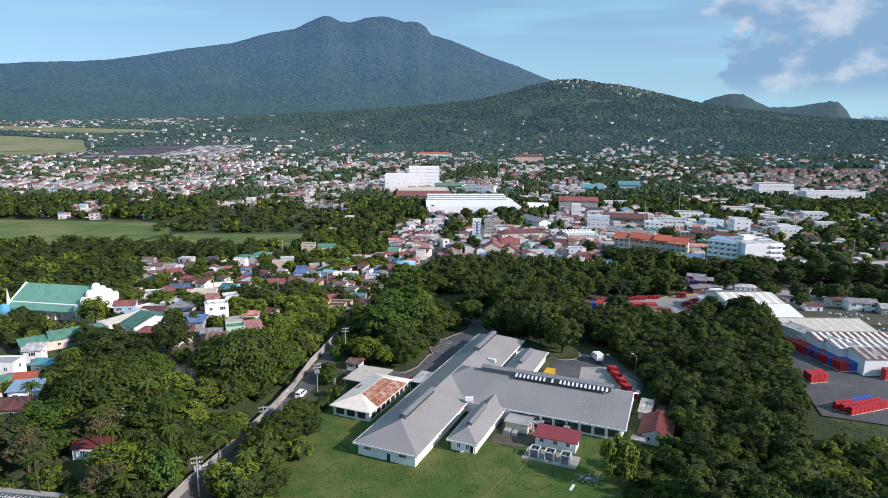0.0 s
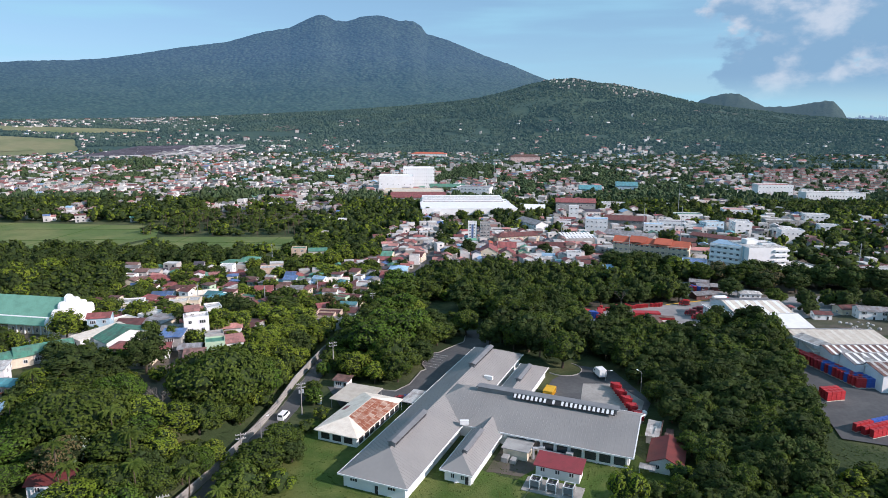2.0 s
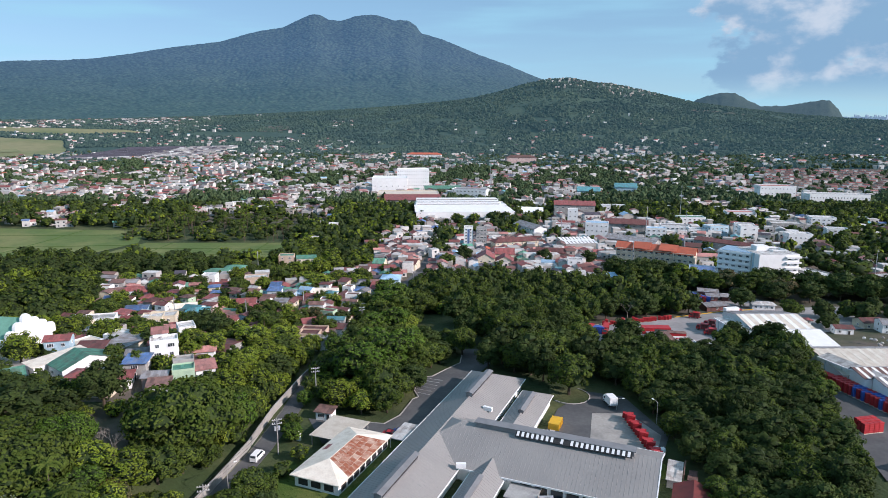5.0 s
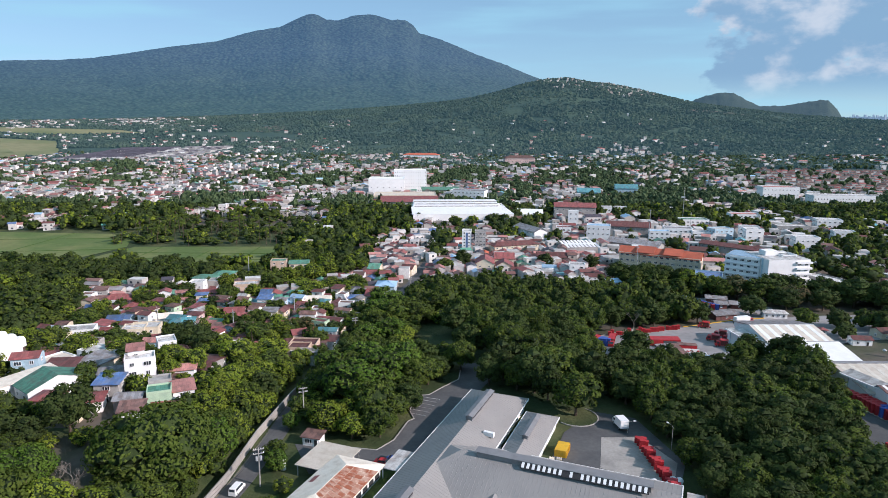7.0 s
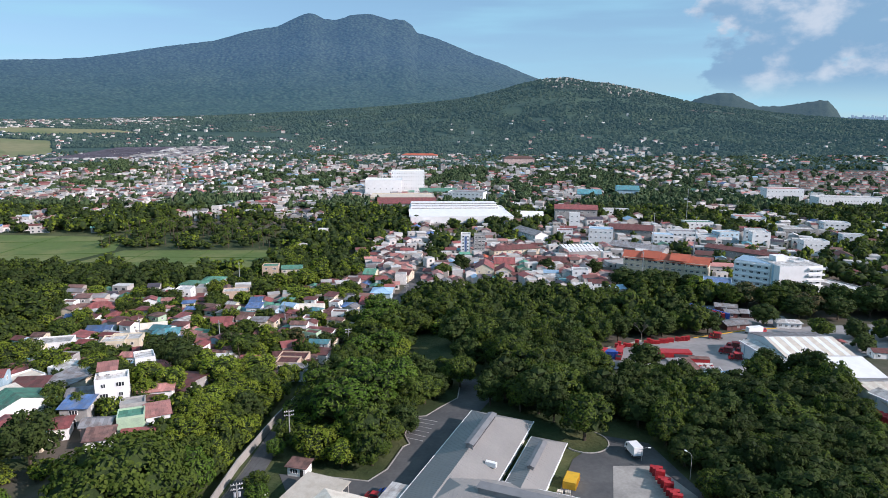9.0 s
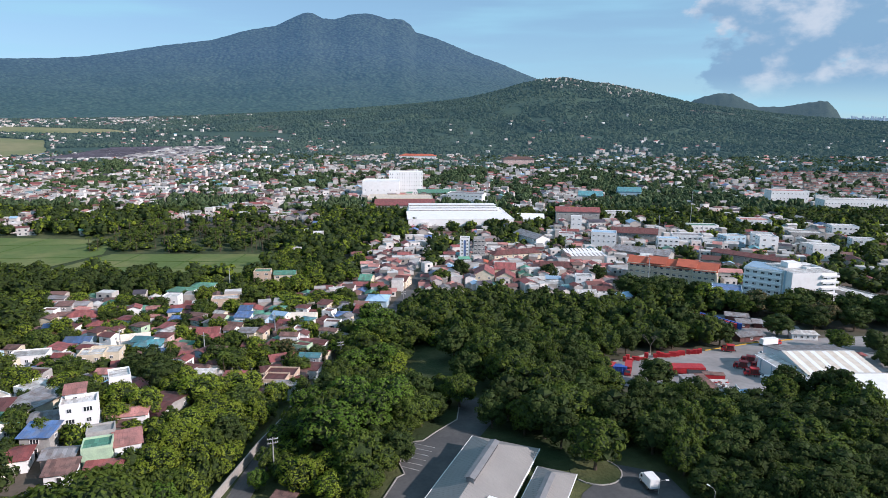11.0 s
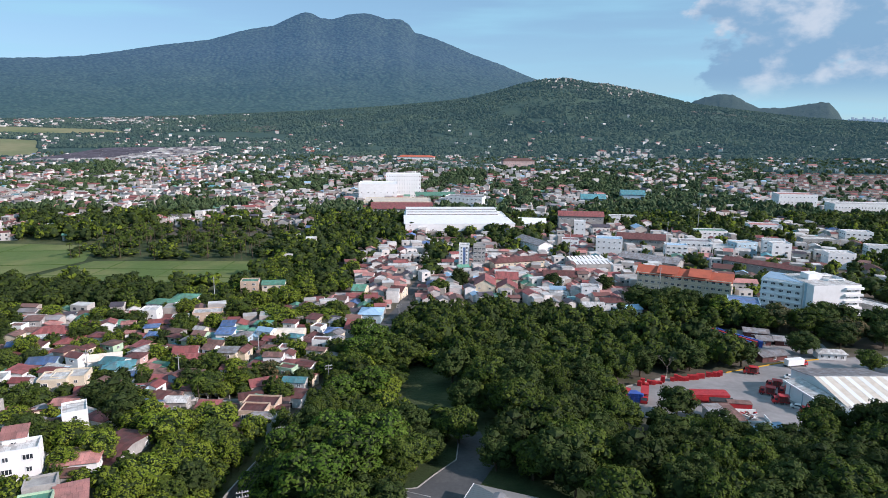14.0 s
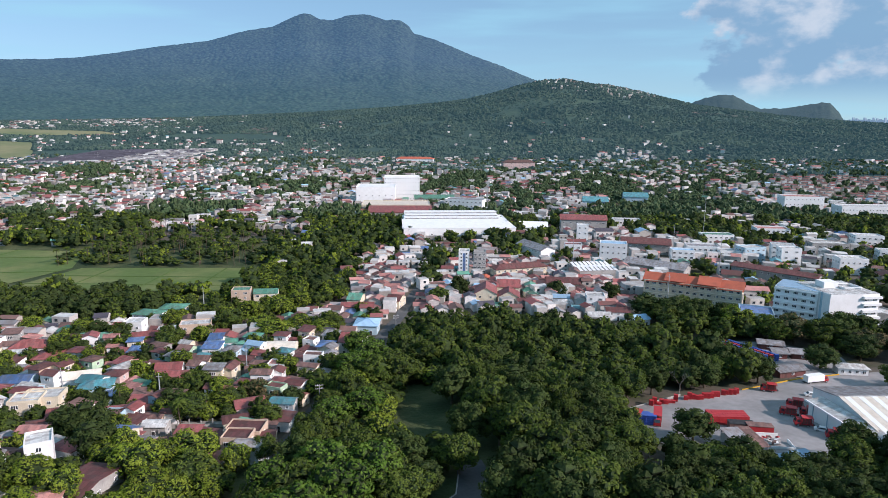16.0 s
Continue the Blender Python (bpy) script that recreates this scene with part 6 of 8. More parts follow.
# white hospital-like block: a front of windows and balconies, and a tall blank flank
hosp = thing("hospital", 178, 391, -13.0, 6, "six-storey white concrete hospital with balcony bands and a blank flank", "hospital")
HZ = 19.4
LEFT = pose(0.6, 1.0, 0, 0, 0, -46)  # the front wing runs back at an angle
part("front_wall", Build(LEFT).box(-18, 0, 0, 16, -2, HZ), "white", hosp)
part("flank_wall", Build().box(1.2, 25, -6, 18, -2, HZ + 0.4), "white", hosp)
part("roof", Build(LEFT).box(-17.7, -0.3, 0.3, 15.7, HZ, HZ + 0.15), "r_lblue", hosp, "pale blue roof deck")
part("roof", Build().box(1.6, 24.6, -5.6, 17.6, HZ + 0.4, HZ + 0.55), "r_pale", hosp)
part("stair_head", Build().box(6, 13, 5, 11, HZ + 0.5, HZ + 3.2), "white", hosp)
part("roof_frame", Build().box(13.5, 22, 1, 1.3, HZ + 1.2, HZ + 1.6).box(13.5, 22, 9, 9.3, HZ + 1.2, HZ + 1.6).box(13.5, 13.8, 1.3, 9, HZ + 0.5, HZ + 1.6).box(21.7, 22, 1.3, 9, HZ + 0.5, HZ + 1.6), "white", hosp)
for k in range(6):
    z = 3.1 * k + 1.7
    for i in range(5):
        part("window", WINDOWS["wide"], None, hosp, at=LEFT @ on_wall(-16.3 + i * 3.6, -0.03, z, 0))
    part("balcony_band", Build(LEFT).box(-18.2, 0.0, -0.7, -0.05, 3.1 * (k + 1) - 0.55, 3.1 * (k + 1) + 0.05), "white", hosp, "white projecting band")
    for i in range(3):
        part("window", WINDOWS["wide"], None, hosp, at=LEFT @ on_wall(-18.03, 3 + i * 5, z, 270))
    part("side_balcony", Build().box(16.8, 25.6, -7.3, -6.02, 3.1 * (k + 1) - 0.9, 3.1 * (k + 1) + 0.1), "white", hosp, "white balcony slab")
    for i in range(2):
        part("window", WINDOWS["wide"], None, hosp, at=on_wall(18.8 + i * 4.0, -6.04, z, 0))
part("corner_pier", Build().box(1.0, 1.6, -1.2, 0.0, -2, HZ + 0.4), "skyblue", hosp)
PLACED += [(178, 398, 14), (195, 392, 15), (168, 402, 10)]
block("hospital_annex", 153, 396, 14, 14, 8.5, -22, "skyblue", "r_blue", "low pale blue hospital annex with a blue roof", "annex", 2, 4, 3)
# school with orange roof
school = block("school_building", 139, 434, 47, 10, 13, -30, "cream", "r_orange", "long four-storey cream school building with an orange roof", "school", 4, 14, 3, "gable", 3.2, "wide", frame_bands=True)
for s in (-8, 8):
    part("dormer_roof", Build().slab([(s - 5.4, -7.0, 14.0), (s + 5.4, -7.0, 14.0), (s + 5.4, 0, 17.0), (s - 5.4, 0, 17.0)], [(0, 1, 2, 3)], 0.25), "r_orange", school, "raised orange roof bay")
for i in range(5):
    part("pier", Build().box(-23.3 + i * 11.5, -22.7 + i * 11.5, -5.9, -5.05, -2, 13), "cream", school)
block("long_grey_shed", 149, 516, 38, 14, 5.5, -38, "grey", "r_grey", "long shed with a dark grey roof", "shed", 1, 8, 2, "gable", 2.5)
block("red_roofed_terrace", 211, 489, 48, 10, 8, -46, "grey", "r_maroon", "long two-storey terrace with a dark red roof", "terrace", 2, 12, 2, "gable", 1.6)
# red-gabled chapel
for i, (x, y, w, d, h, r) in enumerate(((33.5, 442, 11, 15, 7.0, -6), (45, 438, 11, 11, 5.6, -6), (46.5, 452, 10, 12, 7.5, -6))):
    house(x, y, d, w, h, r + 90 if i < 2 else r, "gable", "r_red", "cream", rise=3.0, name="red_gabled_building", category="building", storeys=2)
house(21.5, 443, 10, 6, 3.4, -6, "gable", "r_red", "cream")
tw = block("apartment_tower", 25.5, 506, 6.5, 8, 15.5, -4, "white", "r_pale", "slim white apartment tower with blue glass strips", "tower", 7, 2, 2, win="small")
part("glass_strip", Build().box(-0.6, 0.9, -4.12, -4.02, 1, 14.8), "r_blue", tw, "blue glass strip")
block("concrete_frame_tower", 35, 504, 7.5, 8, 15.5, -4, "grey", "grey", "unfinished grey concrete tower with open floors", "tower", 6, 3, 3, win="wide")
block("long_school_wing", 59, 502, 34, 9, 7, 18, "cream", "r_maroon", "long two-storey building with a dark red roof", "building", 2, 9, 2, "hip", 2.2)
block("red_roofed_hall", 80, 473, 18, 12, 5, -6, "cream", "r_maroon", "cream hall with a dark pinkish red roof", "hall", 1, 6, 2, "gable", 2.2)
slat = block("slatted_roof_market", 106, 507, 26, 22, 5, 8, "grey", "r_grey", "market shed with rows of white roof sheets", "market", 1, 6, 2)
for i in range(9):
    for j in range(2):
        part("roof_sheet", Build().slab([(-12 + i * 2.75, -10 + j * 10.5, 5.6), (-10.1 + i * 2.75, -10 + j * 10.5, 5.6), (-10.1 + i * 2.75, -0.6 + j * 10.5, 6.9), (-12 + i * 2.75, -0.6 + j * 10.5, 6.9)], [(0, 1, 2, 3)], 0.12), "white", slat, "white roof sheet")
house(87, 427, 9, 8, 8, -8, "flat", "r_pale", "white", storeys=3)
house(82, 400, 10, 8, 5.5, -4, "gable", "r_pale", "white")
house(94, 412, 11, 8, 4.5, -6, "gable", "r_maroon", "white")
house(101, 402, 8, 8, 3.6, 18, "gable", "r_lblue", "white")
# the great white sheds
house(72, 432, 9, 7, 3.4, -4, "hip", "r_pale", "white")
mall = block("white_market_hall", 27, 664, 90, 72, 9.5, 3, "white", "white", "very large white market hall with stepped white roof", "market hall", 1, 10, 3)
part("upper_roof", Build().box(-44, 38, 4, 33, 9.6, 13.0), "white", mall)
part("roof_line", Build().box(-43, 37, 3.8, 3.95, 11.6, 12.4), "r_grey", mall, "grey clerestory strip")
part("roof_slope", Build().slab([(-46, -34.5, 9.8), (46, -34.5, 9.8), (43, 4, 11.6), (-46, 4, 11.6)], [(0, 1, 2, 3)], 0.3), "white", mall)
for yy, zz in ((10, 13.0), (20, 13.9)):
    part("roof_step", Build().box(-43.5, 37.5, yy, 32.8, zz, zz + 0.9), "white", mall, "raised white roof step")
    part("roof_line", Build().box(-43, 37, yy - 0.12, yy - 0.02, zz + 0.1, zz + 0.75), "r_grey", mall, "grey clerestory strip")
# shade along the lower front wall, added as a grey strip
part("front_band", Build().box(-45.3, 45.3, -36.25, -36.02, 0.5, 4.2), "grey", mall, "grey band painted as shade on the lower wall")
block("white_shed", 93, 672, 26, 30, 6, -8, "white", "white", "white shed with a shallow pitched roof", "shed", 1, 5, 2, "gable", 3)
block("red_shed", -24, 752, 60, 34, 7, 2, "grey", "r_red", "wide shed with bright red roofs", "shed", 1, 8, 2, "gable", 4)
block("white_shop_block", -54, 838, 42, 32, 20, 2, "white", "white", "plain white block-like department store", "store", 1, 6, 0)
block("white_hotel", -27, 872, 40, 18, 27, 2, "white", "white", "white multi-storey block with rows of windows", "building", 6, 14, 3, win="tall")
block("cream_store", -30, 795, 70, 34, 7, 2, "cream", "r_cream", "wide cream low store", "store", 1, 10, 2)
block("grey_office", 42, 790, 40, 18, 12, -18, "white", "r_grey", "grey and white office building", "office", 3, 9, 3, win="wide")
block("green_roofed_court", 10, 850, 44, 18, 6, 4, "grey", "r_green", "covered court with a green roof", "court", 1, 6, 2, "gable", 3)
block("pink_school", 150, 1190, 52, 18, 13, 4, "pink", "r_rust", "long pink multi-storey school", "school", 3, 14, 2, "hip", 4)
block("cream_long_building", -20, 1280, 66, 18, 9, -4, "white", "r_orange", "long white building with an orange-brown roof", "building", 2, 12, 2, "hip", 3)
block("blue_hall", 185, 820, 26, 20, 8, -10, "skyblue", "r_teal", "blue hall with a teal roof", "hall", 1, 7, 2, "gable", 4)
block("blue_hall", 238, 850, 26, 22, 9, -10, "skyblue", "r_teal", "blue hall with a teal roof", "hall", 1, 7, 2, "gable", 4)
block("grey_roofed_hall", 79, 563, 30, 12, 8, -65, "white", "r_grey", "long white hall with a grey gable roof", "hall", 2, 8, 2, "gable", 2.5)
block("red_roofed_block", 136, 666, 38, 18, 13, -8, "grey", "r_red", "grey block with a red roof", "building", 2, 7, 3, "gable", 3, "wide")
block("white_slab_block", 126.5, 626, 9, 6, 13, -10, "white", "r_pale", "narrow white slab building", "building", 3, 2, 0)
block("white_office", 131, 553, 18, 12, 12, -14, "white", "r_lblue", "white three-storey office with a pale blue roof", "office", 3, 5, 3)
block("red_roofed_block", 163, 582, 34, 16, 8, -16, "grey", "r_maroon", "grey two-storey block with dark red roof", "building", 2, 8, 3, "gable", 3)
block("white_house_block", 245, 537, 13, 9, 12, -6, "white", "r_pale", "narrow white three-storey building", "building", 3, 2, 2, win="wide")
block("white_house_block", 273, 515, 17, 11, 10, -8, "white", "r_pale", "plain white two-storey town building", "building", 2, 5, 3)
block("long_low_warehouse", 229, 388, 10, 52, 5, 24, "grey", "r_pale", "long low warehouse with a pale roof", "warehouse", 1, 2, 8, "flat")
for x, y, w, d, h, r, wc, rc, lab in ((213, 553, 16, 9, 7, -10, "white", "r_pale", "white two-storey shop with a flat roof"), (226, 551, 17, 10, 10, 14, "skyblue", "r_pale", "pale blue three-storey town building"), (198, 566, 22, 12, 8, -12, "white", "r_grey", "white two-storey office with a grey roof"), (297, 579, 26, 12, 8, -8, "grey", "r_pale", "low grey town building with a pale roof"), (181, 690, 24, 14, 8, -6, "white", "r_pale", "white two-storey shop with a flat roof"), (253, 560, 15, 10, 10, -20, "white", "r_pale", "white three-storey town building"), (176, 545, 15, 9, 9, -12, "white", "r_lblue", "white three-storey town building with a pale blue roof"), (232, 620, 24, 12, 7, -4, "white", "r_green", "long white building with a green roof"), (320, 545, 16, 10, 9, -14, "white", "r_pale", "white three-storey town building"), (286, 640, 26, 14, 9, -8, "white", "r_pink", "white town building with a faded pink roof"), (108, 575, 12, 9, 7, -10, "white", "r_red", "white two-storey shop with a red roof"), (340, 600, 20, 12, 10, -12, "white", "r_pale", "white three-storey town building")):
    block("town_building", x, y, w, d, h, r, wc, rc, lab, "building", max(1, round(h / 3.2)), max(2, int(w / 3.5)), 3, win="wide")
house(253, 504, 14, 9, 4.5, -8, "hip", "r_maroon", "cream")
block("colonnaded_building", 442, 750, 64, 20, 13, -4, "white", "r_pale", "long white civic building with a row of columns", "civic building", 2, 20, 4, win="tall")
block("white_civic_building", 400, 800, 40, 20, 16, -6, "white", "r_pink", "white civic building behind the long one", "civic building", 3, 10, 3)
block("open_market_shed", 262, 372, 30, 40, 7, 10, "r_maroon", "r_pale", "shed with a pale roof on dark posts", "shed", 1, 4, 5, "flat")

# ---- depot: warehouses, trucks, crates ----
def shed_bay(x0, x1, ridge, north, south, z, h, rise, roof_s, roof_n, label, bands=0, band=None):
    """A shed with its ridge running east; north, south: distances of the eaves from the ridge."""
    t = thing("warehouse", (x0 + x1) / 2, ridge, z, 0, label, "warehouse", "depot warehouses")
    w = (x1 - x0) / 2
    b = Build().box(-w, w, -south, north, -3, h)
    for s in (-1, 1):
        b.add([(s * w, -south, h), (s * w, north, h), (s * w, 0, h + rise * 0.98)], [(0, 1, 2) if s > 0 else (2, 1, 0)])
    part("wall", b, "white", t)
    part("roof", Build().slab([(-w - 0.5, -south - 0.4, h), (w + 0.5, -south - 0.4, h), (w + 0.5, 0, h + rise), (-w - 0.5, 0, h + rise)], [(0, 1, 2, 3)], 0.15), roof_s, t)
    part("roof", Build().slab([(-w - 0.5, 0.02, h + rise), (w + 0.5, 0.02, h + rise), (w + 0.5, north + 0.3, h), (-w - 0.5, north + 0.3, h)], [(0, 1, 2, 3)], 0.15), roof_n, t)
    for i in range(bands):
        xa = -w + (i + 0.25) * 2 * w / bands
        xb = xa + w / bands * 0.8
        part("roof_band", Build().slab([(xa, -south - 0.4, h + 0.04), (xb, -south - 0.4, h + 0.04), (xb, -0.05, h + rise + 0.03), (xa, -0.05, h + rise + 0.03)], [(0, 1, 2, 3)], 0.03), band, t, "differently coloured roof sheets")
    part("ridge_cap", Build().box(-w - 0.5, w + 0.5, -0.25, 0.25, h + rise - 0.02, h + rise + 0.08), "r_pale", t)
    k = -w
    while k <= w:
        PLACED.append(((x0 + x1) / 2 + k, ridge + (north - south) / 2, (north + south) / 2 + 1))
        k += 5
    return t


def lean_to(xa, ya, xb, yb, deep, z, h, label):
    """A low side aisle along a line that runs south, with a white gutter."""
    t = thing("warehouse_aisle", xa, ya, z, math.degrees(math.atan2(yb - ya, xb - xa)), label, "aisle", "depot warehouses")
    L = math.hypot(xb - xa, yb - ya)
    part("wall", Build().box(0, L, 0, deep, -3, h), "white", t, "long white wall")
    part("roof", Build().slab([(-0.4, -0.6, h), (L + 0.4, -0.6, h), (L + 0.4, deep, h + 0.9), (-0.4, deep, h + 0.9)], [(0, 1, 2, 3)], 0.12), "r_pale", t)
    part("gutter", Build().box(-0.4, L + 0.4, -1.0, -0.62, h - 0.35, h + 0.1), "white", t, "white gutter")
    for i in range(int(L / 6)):
        part("downpipe", Build().box(2 + i * 6, 2.2 + i * 6, -0.2, -0.02, -2, h - 0.3), "skyblue", t)
    return t


shed_bay(123, 147, 286.5, 13, 20, -5.2, 6.0, 2.6, "r_cream", "r_grey", "white warehouse with a cream gable roof and white sheets", 6, "white")
shed_bay(127, 143, 264, 2.0, 16, -4.0, 6.2, 2.3, "white", "r_grey", "white warehouse with a bright white roof")
shed_bay(126.5, 157, 239.5, 7, 18, -1.8, 5.8, 2.0, "r_cream", "r_grey", "long warehouse with a cream sheeted roof", 9, "cream_sheet")
shed_bay(128, 162, 220.4, 0.9, 6.6, 0, 6.0, 1.0, "r_rust", "r_grey", "long warehouse with brown and white striped roof", 14, "white")
shed_bay(130, 166, 212.7, 0.8, 7.0, 0, 6.0, 1.0, "r_grey", "r_grey", "long warehouse with grey and white striped roof", 14, "white")
shed_bay(133, 170, 204.6, 0.8, 8.0, 0, 6.0, 1.1, "r_rust", "r_grey", "long warehouse with pale and rusty striped roof", 14, "r_pale")
lean_to(116.6, 290.5, 119.6, 263.5, 4.5, -5.0, 5.4, "low side aisle of a warehouse with white wall and gutter")
lean_to(120.6, 262.6, 124.4, 247.0, 5.0, -3.2, 5.6, "low side aisle of a warehouse with white wall and gutter")
lean_to(125.0, 232, 136.0, 198, 3.5, 0, 5.9, "long side aisle of the warehouses with white wall and gutter")
house(168, 289, 7, 5, 3.0, -8, "gable", "r_maroon", "white", name="gate_house", category="gate house")
house(162, 304, 2.6, 2.6, 2.6, 0, "hip", "r_red", "white", name="kiosk", category="kiosk", rise=0.8)
house(191, 291, 12, 8, 4.5, -12, "gable", "r_grey", "white")
house(186, 300, 9, 7, 3.4, 5, "gable", "r_maroon", "cream")
house(200, 283, 11, 8, 3.4, -10, "gable", "r_pale", "grey")
# pale lumps added in place of the grey gear and tanks back here
gear_stand_in = thing("white_sack_heap", 170, 250, ground(170, 250), 0, "long heap of pale rounded lumps standing in for tanks and gear behind the warehouses", "sacks")
for i in range(34):
    v, f = BALL2
    x, y, s = hr.uniform(-5, 7), hr.uniform(-13, 22), hr.uniform(0.45, 0.85)
    part("sack", Build().add([(x + q[0] * s, y + q[1] * s, max(-0.3, 0.3 + q[2] * s * 0.8)) for q in v], f), "r_pale", gear_stand_in, smooth=True)
PLACED += [(172, 245, 8), (172, 258, 8), (172, 268, 6), (166, 240, 6)]
kb = thing("small_office", 157, 333, ground(157, 333), -10, "small white office with a pale hip roof", "office")
part("wall", Build().box(-5, 5, -2.5, 2.5, -0.5, 3), "white", kb)
part("roof", hip(Build(), -5.6, 5.6, -3.1, 3.1, 3, 1.0), "r_pale", kb)
for i in range(4):
    part("window", WINDOWS["small"], None, kb, at=on_wall(-3.6 + i * 2.4, -2.52, 1.7, 0))
PLACED.append((157, 333, 6))
truck(141, 323.5, -78, "red_plastic", "white", 8.0, label="white box truck with a red cab")
for x, y, r in ((111.5, 293.5, 62), (117.5, 300.5, 66), (117.5, 293, 64), (111, 284.5, 75), (114.5, 275, 70), (116.5, 314.5, 72)):
    truck(x, y, r, "red_plastic", "red_plastic", 4.0, True, "red open-sided delivery truck loaded with crates")
car(114.8, 280, 62, "white", "white car parked in the depot yard")
car(129, 309.5, 80, "white", "white car parked in the depot yard")
truck(61.5, 282.5, 150, "red_plastic", "red_plastic", 9.0, True, "red open-sided delivery truck loaded with blue crates")
truck(69.5, 285, 160, "red_plastic", "red_plastic", 8.0, True, "red open-sided delivery truck loaded with crates")
for i in range(4):
    for j in range(3):
        stack_at(63.5 + i * 1.3 + j * 0.5, 288.5 - j * 1.4 - i * 0.3, -24, "blue", 1.7)
part_wall = thing("yard_wall", 66, 299.5, ground(70, 303) - 0.2, 0, "low pale kerb wall along the edge of the depot yard", "wall")
part("wall", Build(pose(0, 0, 0, 0, 0, 27)).box(0, 22, -0.12, 0.12, -1.0, 0.9), "concrete", part_wall)
for i in range(26):
    k = i / 25
    if i not in (8, 9, 20):
        stack_at(73.5 + 32 * k, 301.8 + 10 * k + hr.uniform(-0.7, 0.7), -20 + hr.uniform(-10, 10), "red", hr.choice((0.5, 0.8, 1.0, 1.3)))
for i in range(8):
    for j in range(4):
        stack_at(85.5 + i * 1.4 + j * 0.25, 285.5 + j * 1.5 - i * 0.1, -6, "red", 1.5)
for x, y, r, c in ((92.2, 281.6, -8, "dark"), (96.5, 279.6, -10, "r_rust")):
    t = thing("flat_container", x, y, ground(x, y) + 0.3, r, "dark low flat-topped container in the yard", "container", "flat containers")
    part("body", Build().box(-3.4, 3.4, -1.4, 1.4, 0.1, 2.1), "r_rust" if c == "dark" else "red_plastic", t)
    part("lid", Build().box(-3.5, 3.5, -1.5, 1.5, 2.11, 2.25), c, t)
pen = thing("scrap_pen", 96, 271.5, ground(96, 271) + 0.1, -6, "low white wall round a pen of red scrap", "pen")
for q in ((-4.4, 4.4, -3.9, -3.7), (-4.4, 3.0, 4.0, 4.2), (-4.4, -4.2, -3.7, 4.0), (4.2, 4.4, -3.7, 1.0)):
    part("pen_wall", Build().box(*q, -0.6, 1.1), "white", pen)
low = thing("low_shed", 93.8, 256.8, ground(94, 257), 18, "low shed with a pale blue-grey sheet roof", "shed")
part("wall", Build().box(-5.2, 5.2, -2, 2, -1, 2.4), "grey", low)
part("roof", Build().slab([(-5.8, -2.6, 2.45), (5.8, -2.6, 2.45), (5.8, 2.6, 3.1), (-5.8, 2.6, 3.1)], [(0, 1, 2, 3)], 0.12), "r_lblue", low)
PLACED.append((93.8, 256.8, 5))
ks = thing("repair_shed", 86.6, 268.4, ground(87, 268), 5, "open repair shed with a dark rusty flat roof", "shed")
part("roof", Build().slab([(-4.2, -5.2, 3.2), (1.0, -5.2, 3.2), (1.0, 5.2, 3.7), (-4.2, 5.2, 3.7)], [(0, 1, 2, 3)], 0.18), "r_grey", ks)
part("roof", Build().slab([(1.0, -5.2, 3.2), (4.2, -5.2, 3.2), (4.2, 5.2, 3.7), (1.0, 5.2, 3.7)], [(0, 1, 2, 3)], 0.18), "r_rust", ks, "rusty roof sheets")
for x in (-3.8, 0, 3.8):
    for y in (-4.6, 4.6):
        part("post", Build().box(x - 0.1, x + 0.1, y - 0.1, y + 0.1, -0.5, 3.3), "steel", ks)
part("back_wall", Build().box(-4, 4, 4.2, 4.4, -0.5, 2.6), "white", ks)
PLACED.append((87, 269, 6))
scrap = thing("scrap_heap", 95.5, 271.5, ground(96, 271) + 0.3, 0, "heap of red and white scrap crates and boards", "scrap heap")
for i in range(26):
    q = Build(pose(hr.uniform(-3, 3), hr.uniform(-2, 2), hr.uniform(0.2, 0.9), hr.uniform(-30, 30), hr.uniform(-30, 30), hr.uniform(0, 180)))
    part("scrap_piece", q.box(-0.6, 0.6, -0.35, 0.35, -0.2, 0.2), hr.choice(("red_plastic", "white", "r_rust", "r_pale")), scrap)
# blue and red crate rows behind the trees
for i in range(13):
    for j in range(5):
        stack_at(119 + j * 2.3 + i * 0.75, 366 - i * 1.7 + j * 0.3, -24, "red" if j in (1, 3) and hr.random() < 0.7 else "blue", 1.6)
for i in range(4):
    block("loading_shed", (133, 141, 149.5, 144)[i], (332, 353, 352, 365)[i], (11, 5, 8, 9)[i], 6, 3.2, (14, -10, -14, -20)[i], "r_maroon", "r_grey", "small dark red storage shed in the depot", "shed", 1, 1, 0, "gable", 0.8)
# crate rows south of the long warehouses
for i in range(20):
    for j in range(5):
        if 121.5 + i * 0.36 + j * 1.45 < 124.0 + i * 0.49:
            stack_at(121.5 + i * 0.36 + j * 1.45, 228 - i * 1.45, -14, "red" if i < 9 or hr.random() < 0.35 else "blue", 1.7)
for i in range(4):
    for j in range(3):
        stack_at(113.5 + i * 1.5, 194 - j * 1.6 + i * 0.3, 10, "red", 1.6)
for i in range(9):
    for j in range(3):
        stack_at(110 + i * 1.5 + j * 1.2, 172 + i * 0.55 - j * 1.7, 18, "blue" if j == 0 and i > 3 else "red", 1.3)
for i in range(18):
    for j in range(2):
        stack_at(138.5 + i * 1.5 - j * 0.3, 195.0 - j * 1.4 + i * 0.1, 4, "red" if i < 11 else "blue", 1.9)
PLACED += [(113, 190, 6), (112, 172, 5), (120, 176, 5), (123, 218, 5), (127, 206, 6), (128, 195, 8), (125, 185, 8), (118, 230, 3), (120, 200, 6)]
